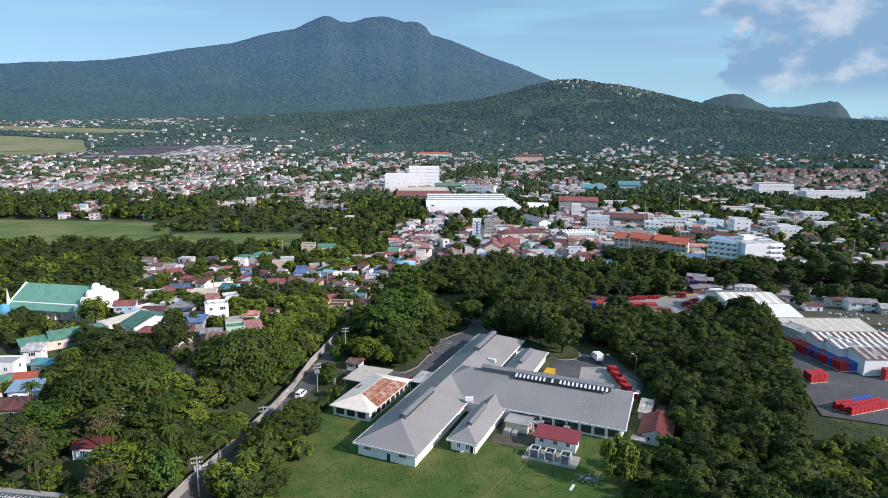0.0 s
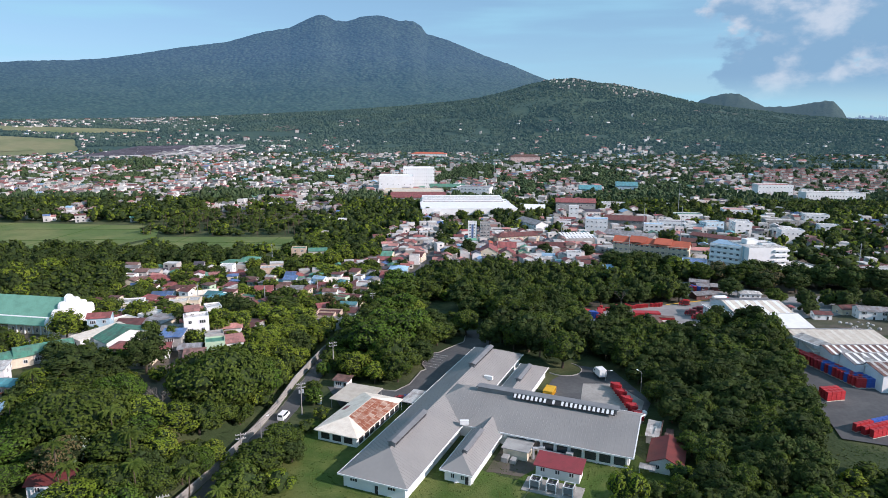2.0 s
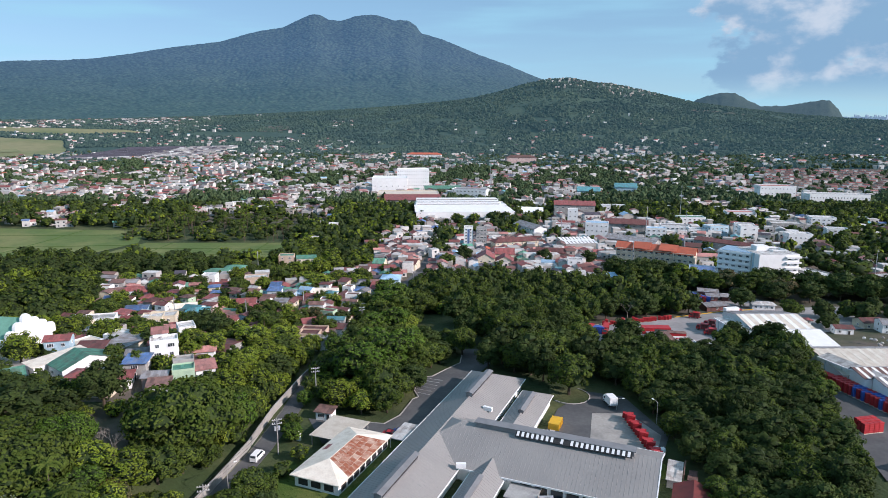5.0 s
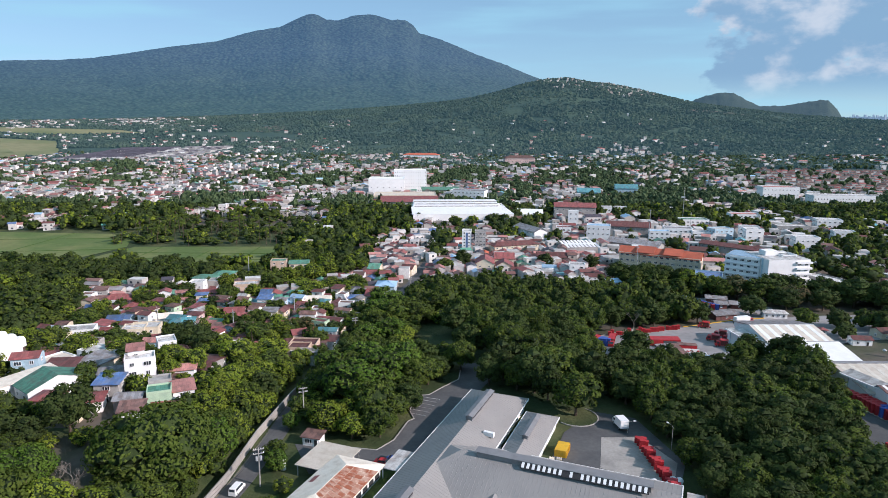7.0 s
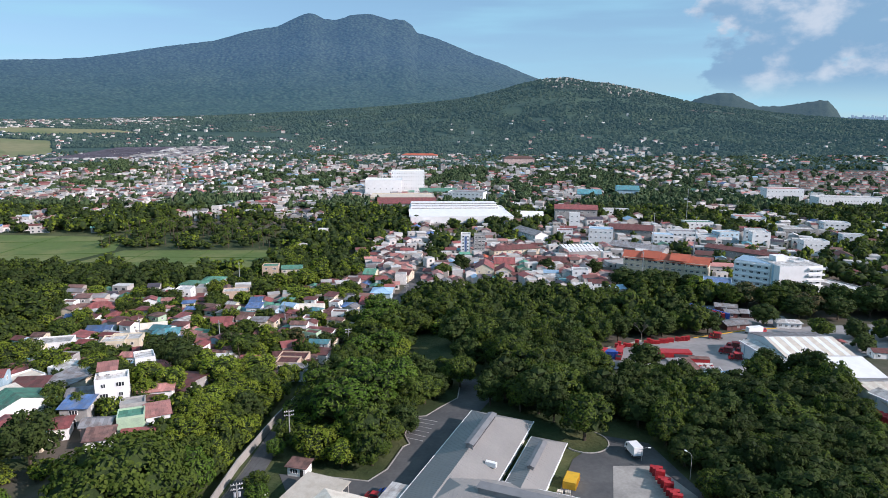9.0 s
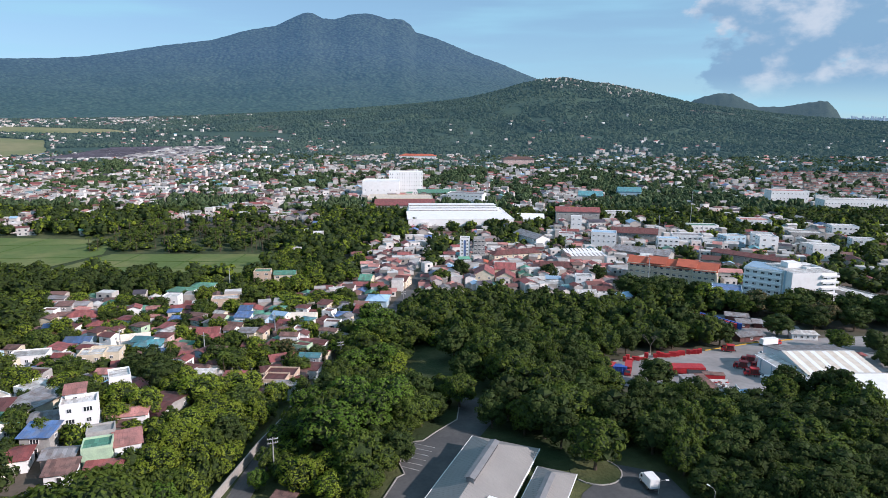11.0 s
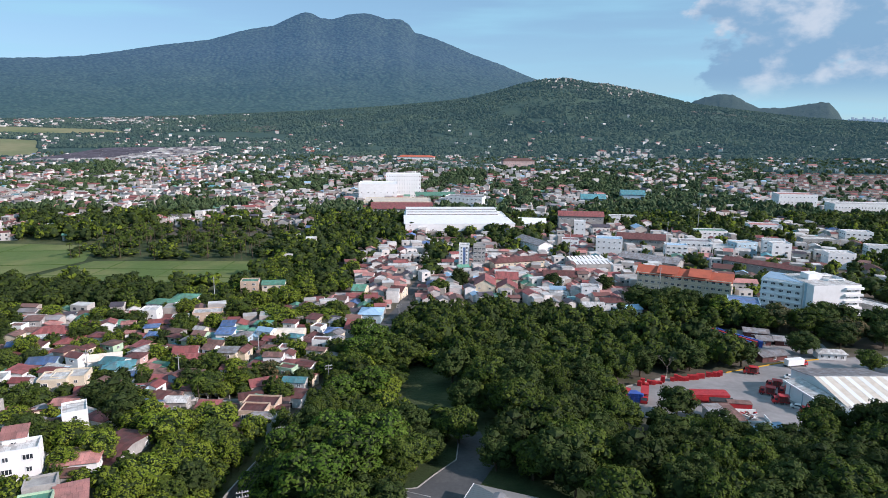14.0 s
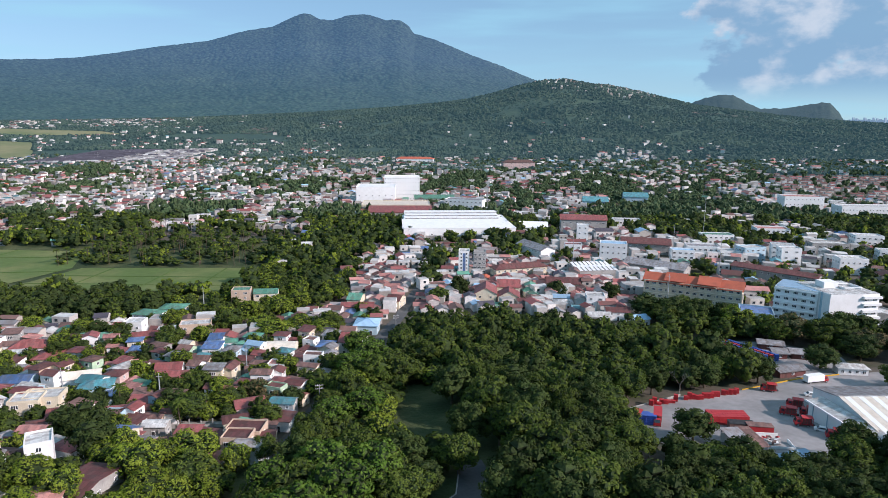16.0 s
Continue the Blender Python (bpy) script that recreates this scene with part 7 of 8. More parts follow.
PLACED += [(x, y, 6) for x, y in ((66, 290), (75, 296), (85, 296), (95, 292), (105, 300), (115, 300), (112, 285), (100, 272), (85, 275), (106, 306), (120, 312), (140, 320), (150, 318), (76, 282), (100, 285), (124, 366), (132, 354), (128, 345), (150, 345), (140, 340), (175, 325), (160, 320))]
# tall thin masts over the town
for x, y, h in ((118, 412, 22), (236, 372, 24), (160, 520, 30), (182, 500, 30), (62, 760, 45), (-105, 420, 14), (-78, 300, 12), (-60, 330, 12), (-110, 305, 12), (96, 520, 24), (-330, 900, 40), (230, 640, 34)):
    t = thing("mast", x, y, ground(x, y) - 0.3, 0, "tall thin steel mast", "mast", "masts over the town")
    part("mast", Build().tube([(0, 0, -0.5), (0, 0, h)], [0.28, 0.12], 5), "steel", t)
    part("crossbar", Build().box(-0.8, 0.8, -0.06, 0.06, h - 1.2, h - 1.05), "steel", t)

# ---- small houses of the town beyond, joined ----
fr = random.Random(23)
ROOF_KEYS = ["far_red", "far_maroon", "far_rust", "far_pink", "far_green", "far_teal", "far_blue", "far_pale", "far_grey", "far_orange", "far_lblue"]
TOWN_MATS = ["far_white", "far_wall", "glass", *ROOF_KEYS, "far_slate"]
ROOF_PICK = [3] * 9 + [4] * 8 + [5] * 7 + [6] * 9 + [7] * 2 + [8] + [9] + [10] * 4 + [11] * 4 + [12] + [13] + [14] * 4
houses_ = Build()


def far_house(b, x, y, w, d, h, rot, roof, wall, windows):
    z = floor_of(x, y, w, d)
    b.m = pose(x, y, z, 0, 0, rot)
    b.add([(sx * w / 2, sy * d / 2, q) for q in (-1.5, h) for sx, sy in ((-1, -1), (1, -1), (1, 1), (-1, 1))], [(0, 1, 5, 4), (1, 2, 6, 5), (2, 3, 7, 6), (3, 0, 4, 7)], wall)
    rise, o = d * 0.2, 0.5
    if h > 4.5 and fr.random() < 0.5:
        b.add([(-w / 2, -d / 2, h), (w / 2, -d / 2, h), (w / 2, d / 2, h), (-w / 2, d / 2, h)], [(0, 1, 2, 3)], 10)
    else:
        b.add([(-w / 2 - o, -d / 2 - o, h - 0.15), (w / 2 + o, -d / 2 - o, h - 0.15), (w / 2 + o, 0, h + rise), (-w / 2 - o, 0, h + rise), (w / 2 + o, d / 2 + o, h - 0.15), (-w / 2 - o, d / 2 + o, h - 0.15)], [(0, 1, 2, 3), (3, 2, 4, 5)], roof)
        for s in (-1, 1):
            b.add([(s * w / 2, -d / 2, h), (s * w / 2, d / 2, h), (s * w / 2, 0, h + rise - 0.05)], [(0, 1, 2) if s > 0 else (2, 1, 0)], wall)
    if windows:
        for k in range(max(1, int(h / 3))):
            for i in range(max(1, int(w / 3))):
                xx = -w / 2 + w * (i + 0.5) / max(1, int(w / 3))
                b.add([(xx - 0.7, -d / 2 - 0.06, 0.9 + 3 * k), (xx + 0.7, -d / 2 - 0.06, 0.9 + 3 * k), (xx + 0.7, -d / 2 - 0.06, 2.1 + 3 * k), (xx - 0.7, -d / 2 - 0.06, 2.1 + 3 * k)], [(0, 1, 2, 3)], 2)


# ---- close-set small houses, by rows ----
ROOFS = ["r_red"] * 8 + ["r_maroon"] * 11 + ["r_rust"] * 9 + ["r_pink"] * 3 + ["r_pale"] * 3 + ["r_grey"] * 5 + ["r_green"] * 3 + ["r_teal"] * 2 + ["r_blue"] * 2 + ["r_lblue"] * 2
WALLS = ["white"] * 7 + ["cream"] * 4 + ["grey"] * 3 + ["pink", "peach", "skyblue", "mint"]
QUARTERS = [
    ([(-36, 262), (-30, 300), (-22, 340), (-15, 372), (-40, 376), (-100, 350), (-152, 330), (-150, 290), (-128, 262), (-95, 250), (-60, 252)], 5.7, -12),
    ([(-40, 376), (-18, 380), (-13, 420), (-40, 430), (-70, 400), (-160, 400), (-192, 400), (-172, 372), (-160, 330), (-100, 350)], 7.6, 4),
    ([(-8, 412), (25, 420), (84, 408), (112, 430), (112, 500), (60, 540), (-40, 530), (-38, 450)], 7.4, 2),
    ([(-145, 262), (-110, 205), (-86, 195), (-60, 205), (-60, 250), (-100, 252)], 9.5, 8),
]


def annex(x, y, w, d, rot):
    """A tin-roofed lean-to beside a small house."""
    q, a = hr.choice((0, 90, 180, 270)), math.radians(rot)
    k = (w if q in (0, 180) else d) / 2 + 1.5
    px, py = x + k * math.cos(a + math.radians(q)), y + k * math.sin(a + math.radians(q))
    rc, wc = hr.choice(("r_rust", "r_rust", "r_grey", "r_pale", "r_maroon")), hr.choice(("grey", "cream", "white"))
    t = thing("lean_to_shed", px, py, floor_of(px, py, 4, 4), rot + q, f"small {wc} lean-to with a {TINT[rc]} tin roof", "shed", "lean-to sheds")
    e = hr.uniform(1.4, 2.2)
    part("wall", Build().box(-1.2, 1.3, -e, e, -0.8, 2.0), wc, t)
    part("roof", Build().slab([(-1.5, -e - 0.3, 2.5), (1.8, -e - 0.3, 2.05), (1.8, e + 0.3, 2.05), (-1.5, e + 0.3, 2.5)], [(0, 1, 2, 3)], 0.08), rc, t)


# trees standing among the small houses west of the street
for x, y, r, k in ((-167.7, 387, 5, "bright"), (-134.8, 348, 5.5, "broad"), (-143, 381, 5.5, "bright"), (-125, 375, 5.5, "broad"), (-101, 367, 6, "broad"), (-83, 267, 7.5, "dark"), (-114, 274, 6, "broad"), (-107.5, 273, 5, "broad"), (-70.5, 308, 6.5, "broad"), (-76, 305, 5.2, "dark"), (-58, 296, 4.5, "bright"), (-50.5, 307, 5, "dry"), (-59.3, 242, 6, "bright"), (-52.4, 257, 6.2, "bright"), (-75.5, 231, 5, "bright"), (-55.5, 221, 5.5, "bright"), (-40.2, 386, 7, "broad"), (-83.6, 389, 7, "broad"), (-79, 403, 7, "bright"), (-66.7, 410, 7.5, "bright"), (-60.4, 424, 6.5, "bright"), (-142, 311, 6.5, "broad"), (-104, 302, 3.8, "broad"), (-90, 300, 3.2, "dark"), (-138, 326, 3, "bright"), (-125, 336, 3.4, "broad"), (-106, 345, 3.6, "dry"), (-49.7, 246, 6, "broad")):
    tree(x, y, r, max(5.5, r * 1.55), k)

for poly, step, rot in QUARTERS:
    xs, ys = [p[0] for p in poly], [p[1] for p in poly]
    q = math.radians(rot)
    span = int(260 / step)
    cx, cy = sum(xs) / len(xs), sum(ys) / len(ys)
    for i in range(-span, span):
        for j in range(-span, span):
            u, v = i * step + hr.uniform(-1.2, 1.2) + (j % 2) * step / 2, j * step * 0.92 + hr.uniform(-1.0, 1.0)
            x, y = cx + u * math.cos(q) - v * math.sin(q), cy + u * math.sin(q) + v * math.cos(q)
            w, d = hr.uniform(5.0, 8.4), hr.uniform(4.4, 6.4)
            if not inside(x, y, poly) or not clear(x, y, 2.2) or not off_street(x, y, 6.2) or hr.random() < 0.12:
                continue
            two = hr.random() < 0.38
            if y > 372:
                far_house(houses_, x, y, w, d, hr.uniform(5.0, 6.4) if hr.random() < 0.4 else hr.uniform(3, 3.8), rot + hr.choice((0, 90)) + hr.uniform(-14, 14), hr.choice(ROOF_PICK), hr.choice((0, 0, 1)), True)
                PLACED.append((x, y, 3.1))
                continue
            house(x, y, w, d, hr.uniform(5.2, 6.6) if two else hr.uniform(2.9, 4.0), rot + hr.choice((0, 0, 90)) + hr.uniform(-14, 14), hr.choice(("gable", "gable", "gable", "hip", "shed", "flat" if two else "shed")), hr.choice(ROOFS), hr.choice(WALLS), rise=d * hr.uniform(0.10, 0.19), storeys=2 if two else 1)
            if hr.random() < 0.22:
                annex(x, y, w, d, rot)
            PLACED[-1] = (x, y, 2.4)


# ---- trees of the near ground ----
for x, y, r, h, k in (
    (-22, 222, 8.5, 14, "fresh"), (-14, 232, 8, 14, "fresh"), (-8, 243, 7.5, 13, "fresh"), (-3, 238, 6, 9.5, "broad"), (-20, 211, 5, 8, "bright"), (-11, 222, 5, 7.5, "dark"), (-24, 236, 7, 12, "broad"),
    (41, 215.5, 7.8, 13.5, "broad"), (32, 232, 7.5, 13.5, "dark"), (39, 236, 8, 14, "broad"), (24, 244, 7, 13, "dark"), (33, 250, 8, 15, "broad"), (50, 232, 7, 13, "dark"), (28, 264, 8, 15, "broad"), (14, 272, 6, 12, "dark"), (21, 285, 8, 15, "broad"), (31, 280, 8, 15, "dark"),
    (38.8, 133, 4.4, 11.5, "bright"), (45, 138, 4, 6, "dark"), (52, 136, 4.5, 7, "broad"), (60, 142, 5, 8, "dark"), (64, 152, 5, 8, "broad"), (48, 128, 4, 5, "broad"),
    (-36, 192, 3.2, 5.5, "broad"), (-31, 178, 2.5, 4.5, "shrub"), (-33.5, 171, 3, 4, "shrub"), (-40, 150, 4.5, 6.5, "broad"), (-34, 156, 3.5, 5, "dark"), (-38, 142, 3.5, 5, "dark"),
    (-57.5, 177, 13.5, 13.5, "rain"), (-50, 190, 6.5, 11, "fresh"), (-60, 187, 5, 9, "broad"), (-80, 149, 12.5, 11.5, "rain"), (-97, 180, 9.5, 10.5, "dark"), (-89, 164, 8, 9.5, "broad"), (-78, 158, 5, 8, "dry"), (-75, 138.5, 5, 7, "pale"), (-66, 140, 6.5, 8.5, "broad"), (-90, 138, 7, 8.5, "fresh"), (-85, 123.5, 4.6, 8, "dry"), (-52, 199, 5.5, 8.5, "broad"), (-56, 205, 5, 8, "bright"), (-50, 213, 5, 8.5, "bright"), (-56, 217, 4.5, 8, "bright"), (-48, 226, 5, 9, "dark"), (-53, 228, 5, 8.5, "bright"), (-44.5, 240, 4.5, 8, "bright"), (-50, 246, 4.2, 7, "bright"), (-60, 244, 4.5, 7.5, "bright"), (-68, 246, 4, 6, "bright"),
    (-82, 189, 6.5, 12.5, "dark"), (-121, 219, 5.6, 9.5, "bright"), (-111, 196, 5, 7, "dark"), (-59, 112, 5, 9, "broad"), (-57, 122, 5, 9, "fresh"), (-55.8, 132, 4.8, 9, "broad"), (-54, 141, 4.4, 8.5, "broad"), (-51, 152, 3.6, 6, "bright"), (-51, 172, 4, 7, "broad"), (-50.5, 192, 4.5, 8, "broad"), (-49.6, 201, 4.3, 8, "bright"), (-42, 140, 4.6, 8, "broad"), (-39.5, 154, 4.2, 7, "broad"), (-110, 247, 6, 9, "bright"), (-147, 209, 4, 6, "bright"), (-103, 188, 6, 8.5, "dark"), (-142, 268, 6.5, 10, "bright"), (-133, 262, 6, 9.5, "bright"), (-136, 276, 6, 10, "broad"), (-148, 262, 6, 10, "bright"),
    (-65, 290, 6, 9, "broad"), (-73, 296, 5, 8, "dark"), (-88, 268, 6, 11, "dark"), (-82, 264, 5, 10, "dark"), (-56, 300, 4.5, 7.5, "broad"), (-70, 252, 4.6, 7.5, "bright"), (-70, 336, 5.5, 8, "broad"), (-62, 378, 8, 9, "bright"), (-52, 386, 8, 9, "bright"), (-42, 378, 7, 9, "bright"), (-70, 388, 7, 8, "bright"), (-125, 332, 5.5, 8, "bright"), (-136, 380, 5, 8, "dark"), (-141, 360, 5, 8, "bright"), (-100, 360, 5, 8, "broad"), (-45, 300, 4.5, 6, "dry"), (-37, 262, 4, 7, "broad"), (-41, 284, 4, 7, "broad"), (-38, 300, 4, 7, "dark"),
    (-88, 127, 4.6, 8, "dry"), (-60, 148, 4, 6, "dry"), (-76, 134, 5, 9, "dry"), (-66, 116, 4.5, 9, "dry"), (-53, 112, 3.5, 8, "dry"), 
    (75, 273, 6.0, 9.5, "dark"), (104, 324, 6, 10, "broad"), (111, 333, 6.5, 11, "dark"), (118, 323, 6, 10.5, "dark"), (97, 318, 6, 10, "dark"), (77, 312, 6, 11, "dark"), (67, 306, 6.5, 12, "broad"), (57, 292, 6, 11, "broad"), (109, 258, 6, 11.5, "dark"), (117, 251, 6.5, 13, "dark"), (104, 252, 5.5, 11, "broad"), (118, 246, 6.5, 14, "dark"), (119, 238, 6.5, 13.5, "broad"), (114, 232, 6, 11, "dark"), (116, 222, 5, 9, "broad"), (112, 242, 6, 11, "broad"), (113, 210, 5, 8, "broad"), (158, 372, 9, 13, "dry"), (166, 366, 8, 13, "broad"), (176, 372, 9, 14, "dark"), (186, 372, 8, 13, "dark"), (148, 378, 7, 12, "broad"), (140, 386, 8, 13, "bright"), (150, 372, 7, 11, "broad"), (196, 362, 8, 14, "dark"), (206, 352, 9, 15, "dark"), (216, 346, 9, 15, "dark"), (226, 342, 9, 15, "dark"), (162, 317, 5.5, 8.5, "broad"), (212, 362, 8, 13, "dark"), (238, 346, 8, 13, "dark"),
    (108, 412, 8, 12, "dark"), (118, 404, 8, 13, "dark"), (128, 400, 8, 13, "dark"), (138, 396, 7, 12, "dark"), (112, 400, 7, 11, "broad"), (20, 452, 6, 12, "dark"), (9, 436, 6, 10, "broad"), (100, 446, 6, 10, "dark"), (72, 450, 6, 10, "dark"),
):
    tree(x, y, r, h, k)
for x, y, r in ((-66, 251, 4.4), (-57.5, 250, 4.2), (-49, 249.5, 4.2), (-42.5, 256, 3.8), (-76, 268, 4.4), (-92, 276, 4.4), (-62, 306, 4.6), (-84, 334, 4.6), (-118, 340, 4.6), (-46, 330, 4.4), (-96, 326, 4), (-145, 330, 5), (-110, 392, 5), (-88, 366, 5)):
    tree(x, y, r, r * 1.9, "bright")
for x, y, h in ((-67.5, 163, 9), (-72, 166, 7), (86.5, 313, 11), (158, 372, 10)):
    bare_tree(x, y, h)
tree(-23, 352, 6.5, 11, "fresh")
tree(-17, 336, 7, 12, "fresh")
tree(-22, 324, 6.5, 11, "fresh")
tree(-14, 318, 6.5, 12, "broad")
tree(-24, 306, 6, 11, "broad")

for x, y, r, h, k in (
    (-20, 245, 7.5, 13, "fresh"), (-29, 238, 6.5, 12, "fresh"), (149, 338, 6.5, 9.5, "dark"), (170, 347, 7, 11, "dark"), (178, 352, 8, 12, "dry"), (188, 347, 7, 11, "dark"), (-8, 248, 6.5, 11, "broad"), (0, 240, 5.5, 9, "broad"), (-15, 287, 6.5, 11, "fresh"), (-23, 281, 6, 10, "fresh"), (-26, 292, 5.5, 9, "broad"), (-5, 320, 6, 11, "broad"), (-20, 300, 6, 11, "broad"),
    (-27, 252, 6, 11, "dark"), (-26, 264, 6, 10, "broad"), (-13, 256, 6.5, 11, "broad"), (-2, 256, 6, 10, "dark"), (11, 254, 5.5, 11, "broad"), (26, 257, 5, 10, "broad"), (11, 304, 7, 13, "dark"), (23, 331, 7, 12, "broad"), (-27, 272, 5.5, 10, "broad"), (-9, 328, 6, 11, "broad"), (2, 336, 6.5, 12, "broad"), (-30, 228, 5.5, 10, "broad"), (-14, 211, 6.5, 12.5, "broad"), (-26, 206, 5, 9, "bright"), (-5, 219, 4.5, 8, "dark"),
    (-84, 212, 3.0, 7, "broad"), (-12, 204, 5, 9, "broad"), (-9, 213, 4.5, 8, "broad"), (-6, 225, 4.5, 8, "broad"), (-4, 236, 5, 9, "broad"), (3, 245, 4.5, 8, "dark"), (19, 239, 5, 10, "dark"), (27, 234, 5.5, 11, "broad"), (35, 226, 5, 11, "dark"), (-19, 203, 4, 7, "bright"), (-88, 236, 4.5, 8.5, "broad"), (-81, 229, 4, 8, "broad"), (-67, 227, 4, 7.5, "bright"), (-93, 217, 3.5, 6.5, "broad"), (-73, 252, 6, 10, "dark"), (-55, 236, 5, 8, "bright"), (-50, 236, 4.5, 8, "bright"), (-57, 213, 4.5, 8, "bright"), (-50, 218, 5, 8.5, "broad"), (-72, 222, 3.5, 6, "bright"), (-87, 234, 5, 8, "dark"), (-95, 243, 5, 8, "bright"),
    (-38, 161, 4.6, 7.5, "broad"), (-41, 138, 6, 9.5, "broad"), (-40, 150, 6, 9, "broad"), (-44, 126, 6, 9, "bright"), (-34, 143, 3.8, 6, "shrub"), (-42, 124, 5, 8, "dark"), (-44, 146, 4, 7, "broad"), (-36, 128, 4, 6, "broad"), (-46, 112, 5, 8, "broad"), (-33, 116, 4, 6, "shrub"), (-57, 160, 5.5, 8.5, "broad"), (-59, 143, 5, 8, "bright"), (-61, 128, 5, 8, "broad"), (-54.5, 167, 5, 8, "broad"),
    (-35.2, 216, 3.2, 6, "broad"), (-34.6, 226, 3.8, 7, "fresh"), (-33.4, 237, 4, 7.5, "broad"), (-35.6, 208, 2.6, 5, "fresh"), (-34.6, 187.5, 3.0, 5, "fresh"),
    (63.5, 177, 4.6, 7.5, "dark"), (67, 168, 5, 8, "dark"), (63, 189, 4.5, 7, "broad"), (62, 203, 4.5, 7.5, "dark"), (67, 185, 5, 8, "dark"), (61, 213, 5, 9, "broad"), (57, 223, 5.5, 10, "dark"), (62, 159, 4.2, 6.5, "broad"), (55, 148, 3.4, 5, "shrub"), (67, 158, 4.6, 7, "dark"), (70, 176, 5, 8.5, "broad"),
):
    tree(x, y, r, h, k)
EAST_WOOD = [(55, 230), (66, 264), (82, 258), (100, 254), (114, 252), (118, 234), (110, 196), (100, 174), (86, 152), (78, 110), (60, 106), (50, 118), (58, 140), (72, 150), (72, 166), (66, 176), (66, 200), (58, 216)]
MID_WOOD = [(-10, 350), (-4, 392), (30, 396), (76, 382), (98, 370), (112, 346), (122, 330), (112, 320), (97, 316), (84, 314), (70, 308), (56, 292), (58, 262), (48, 244), (30, 240), (20, 262), (14, 300), (12, 330), (-6, 338)]
wood([(30, 240), (48, 244), (58, 262), (56, 290), (66, 310), (20, 312), (20, 262)], 0.62, ["broad", "broad", "dark"], (5.0, 8.0), (11, 15.5), most=26)
wood(MID_WOOD, 0.52, ["broad", "broad", "broad", "dark"], (4.2, 7.5), (9, 15), most=190, loose=True)
wood(EAST_WOOD, 0.48, ["broad", "dark", "dark", "dark", "broad"], (4.0, 6.6), (7.5, 12), most=75)
wood(EAST_WOOD, 0.42, ["broad", "dark", "dark"], (3.0, 5.5), (6, 10), most=150, loose=True)
WEST_WOOD = [(-120, 168), (-104, 186), (-76, 186), (-60, 172), (-52, 156), (-56, 112), (-46, 92), (-92, 92), (-104, 120)]
wood(WEST_WOOD, 0.6, ["broad", "broad", "fresh", "dark", "bright", "rain"], (4.0, 7.5), (6, 9.5), most=44)
wood(WEST_WOOD, 0.45, ["broad", "shrub", "bright"], (1.8, 3.4), (2.5, 5), most=110, loose=True)
wood([(-34, 206), (-24, 203), (-14, 200), (-7, 216), (-4, 236), (-30, 240)], 0.42, ["broad", "bright", "shrub"], (2.6, 4.2), (3.5, 7), most=24, street=3.8, loose=True)
wood([(-44, 184), (-42, 206), (-38, 236), (-46, 240), (-52, 206), (-52, 180)], 0.36, ["broad", "bright", "broad"], (2.4, 3.8), (5, 8.5), most=24, street=8.0, loose=True)
wood([(-30, 166), (-38, 112), (-34, 92), (-52, 88), (-50, 110), (-47, 140), (-41, 168)], 0.5, ["shrub", "broad", "bright"], (2.2, 4.0), (3.5, 6.5), most=50, street=3.6, loose=True)
wood([(-56, 100), (-56, 148), (-44, 205), (-42, 246), (-62, 246), (-62, 190), (-64, 100)], 0.5, ["bright", "broad", "broad"], (2.6, 4.2), (5, 8), most=60, street=8.2, loose=True)
wood([(40, 126), (60, 104), (116, 104), (112, 150), (60, 150), (46, 142)], 0.5, ["shrub", "broad", "shrub", "bright"], (2.0, 4.0), (2.5, 5.5), most=90, loose=True)
wood([(-34, 206), (-34, 330), (-12, 345), (12, 330), (8, 322), (-6, 318), (-8, 272), (6, 262), (6, 246), (-12, 214)], 0.5, ["broad", "bright", "broad"], (3.5, 5.5), (6, 10), most=46, street=4.2, loose=True)
wood([(-262, 400), (-262, 452), (-130, 438), (-126, 408), (-200, 404)], 0.55, ["broad", "dark", "broad"], (5.5, 8), (9, 13), most=80, loose=True)
wood([(-240, 250), (-300, 400), (-196, 400), (-168, 345), (-160, 300), (-158, 268), (-190, 230)], 0.55, ["broad", "broad", "bright", "dark"], (5, 8.5), (10, 15), most=120, loose=True)
wood([(-200, 190), (-240, 260), (-170, 262), (-168, 216), (-150, 190)], 0.55, ["broad", "bright"], (4, 6.5), (7, 11), most=40, loose=True)
wood([(-90, 450), (-40, 445), (-30, 490), (-100, 520)], 0.55, ["broad", "dark", "bright"], (4, 6.5), (7, 11), most=40, loose=True)
wood([(-130, 425), (-100, 415), (-40, 436), (-42, 456), (-100, 460)], 0.5, ["broad", "bright"], (3, 5), (6, 9), most=30, loose=True)
wood([(-160, 250), (-20, 300), (-20, 430), (-200, 400)], 0.36, ["broad", "bright", "bright", "dark"], (2.4, 4.6), (5.5, 8.5), most=170, street=4.5, loose=True)
wood([(-150, 195), (-62, 195), (-62, 262), (-150, 262)], 0.5, ["broad", "bright", "dark"], (2.0, 3.8), (4, 7), most=50, street=4.5, loose=True)
wood([(120, 300), (210, 330), (300, 330), (300, 300), (200, 290)], 0.6, ["dark", "broad"], (4, 6.5), (7, 11), most=30, loose=True)
wood([(104, 380), (126, 380), (152, 376), (168, 356), (200, 366), (250, 330), (246, 356), (206, 386), (150, 408), (112, 416), (106, 396)], 0.55, ["dark", "broad", "broad"], (4.5, 7), (8, 13), most=70, loose=True)
for i in range(90):
    x, y = rnd.uniform(-235, -108), rnd.uniform(528, 650)
    if clear(x, y, 1.2):
        palm(x, y, rnd.uniform(10, 15), "palms of the grove")
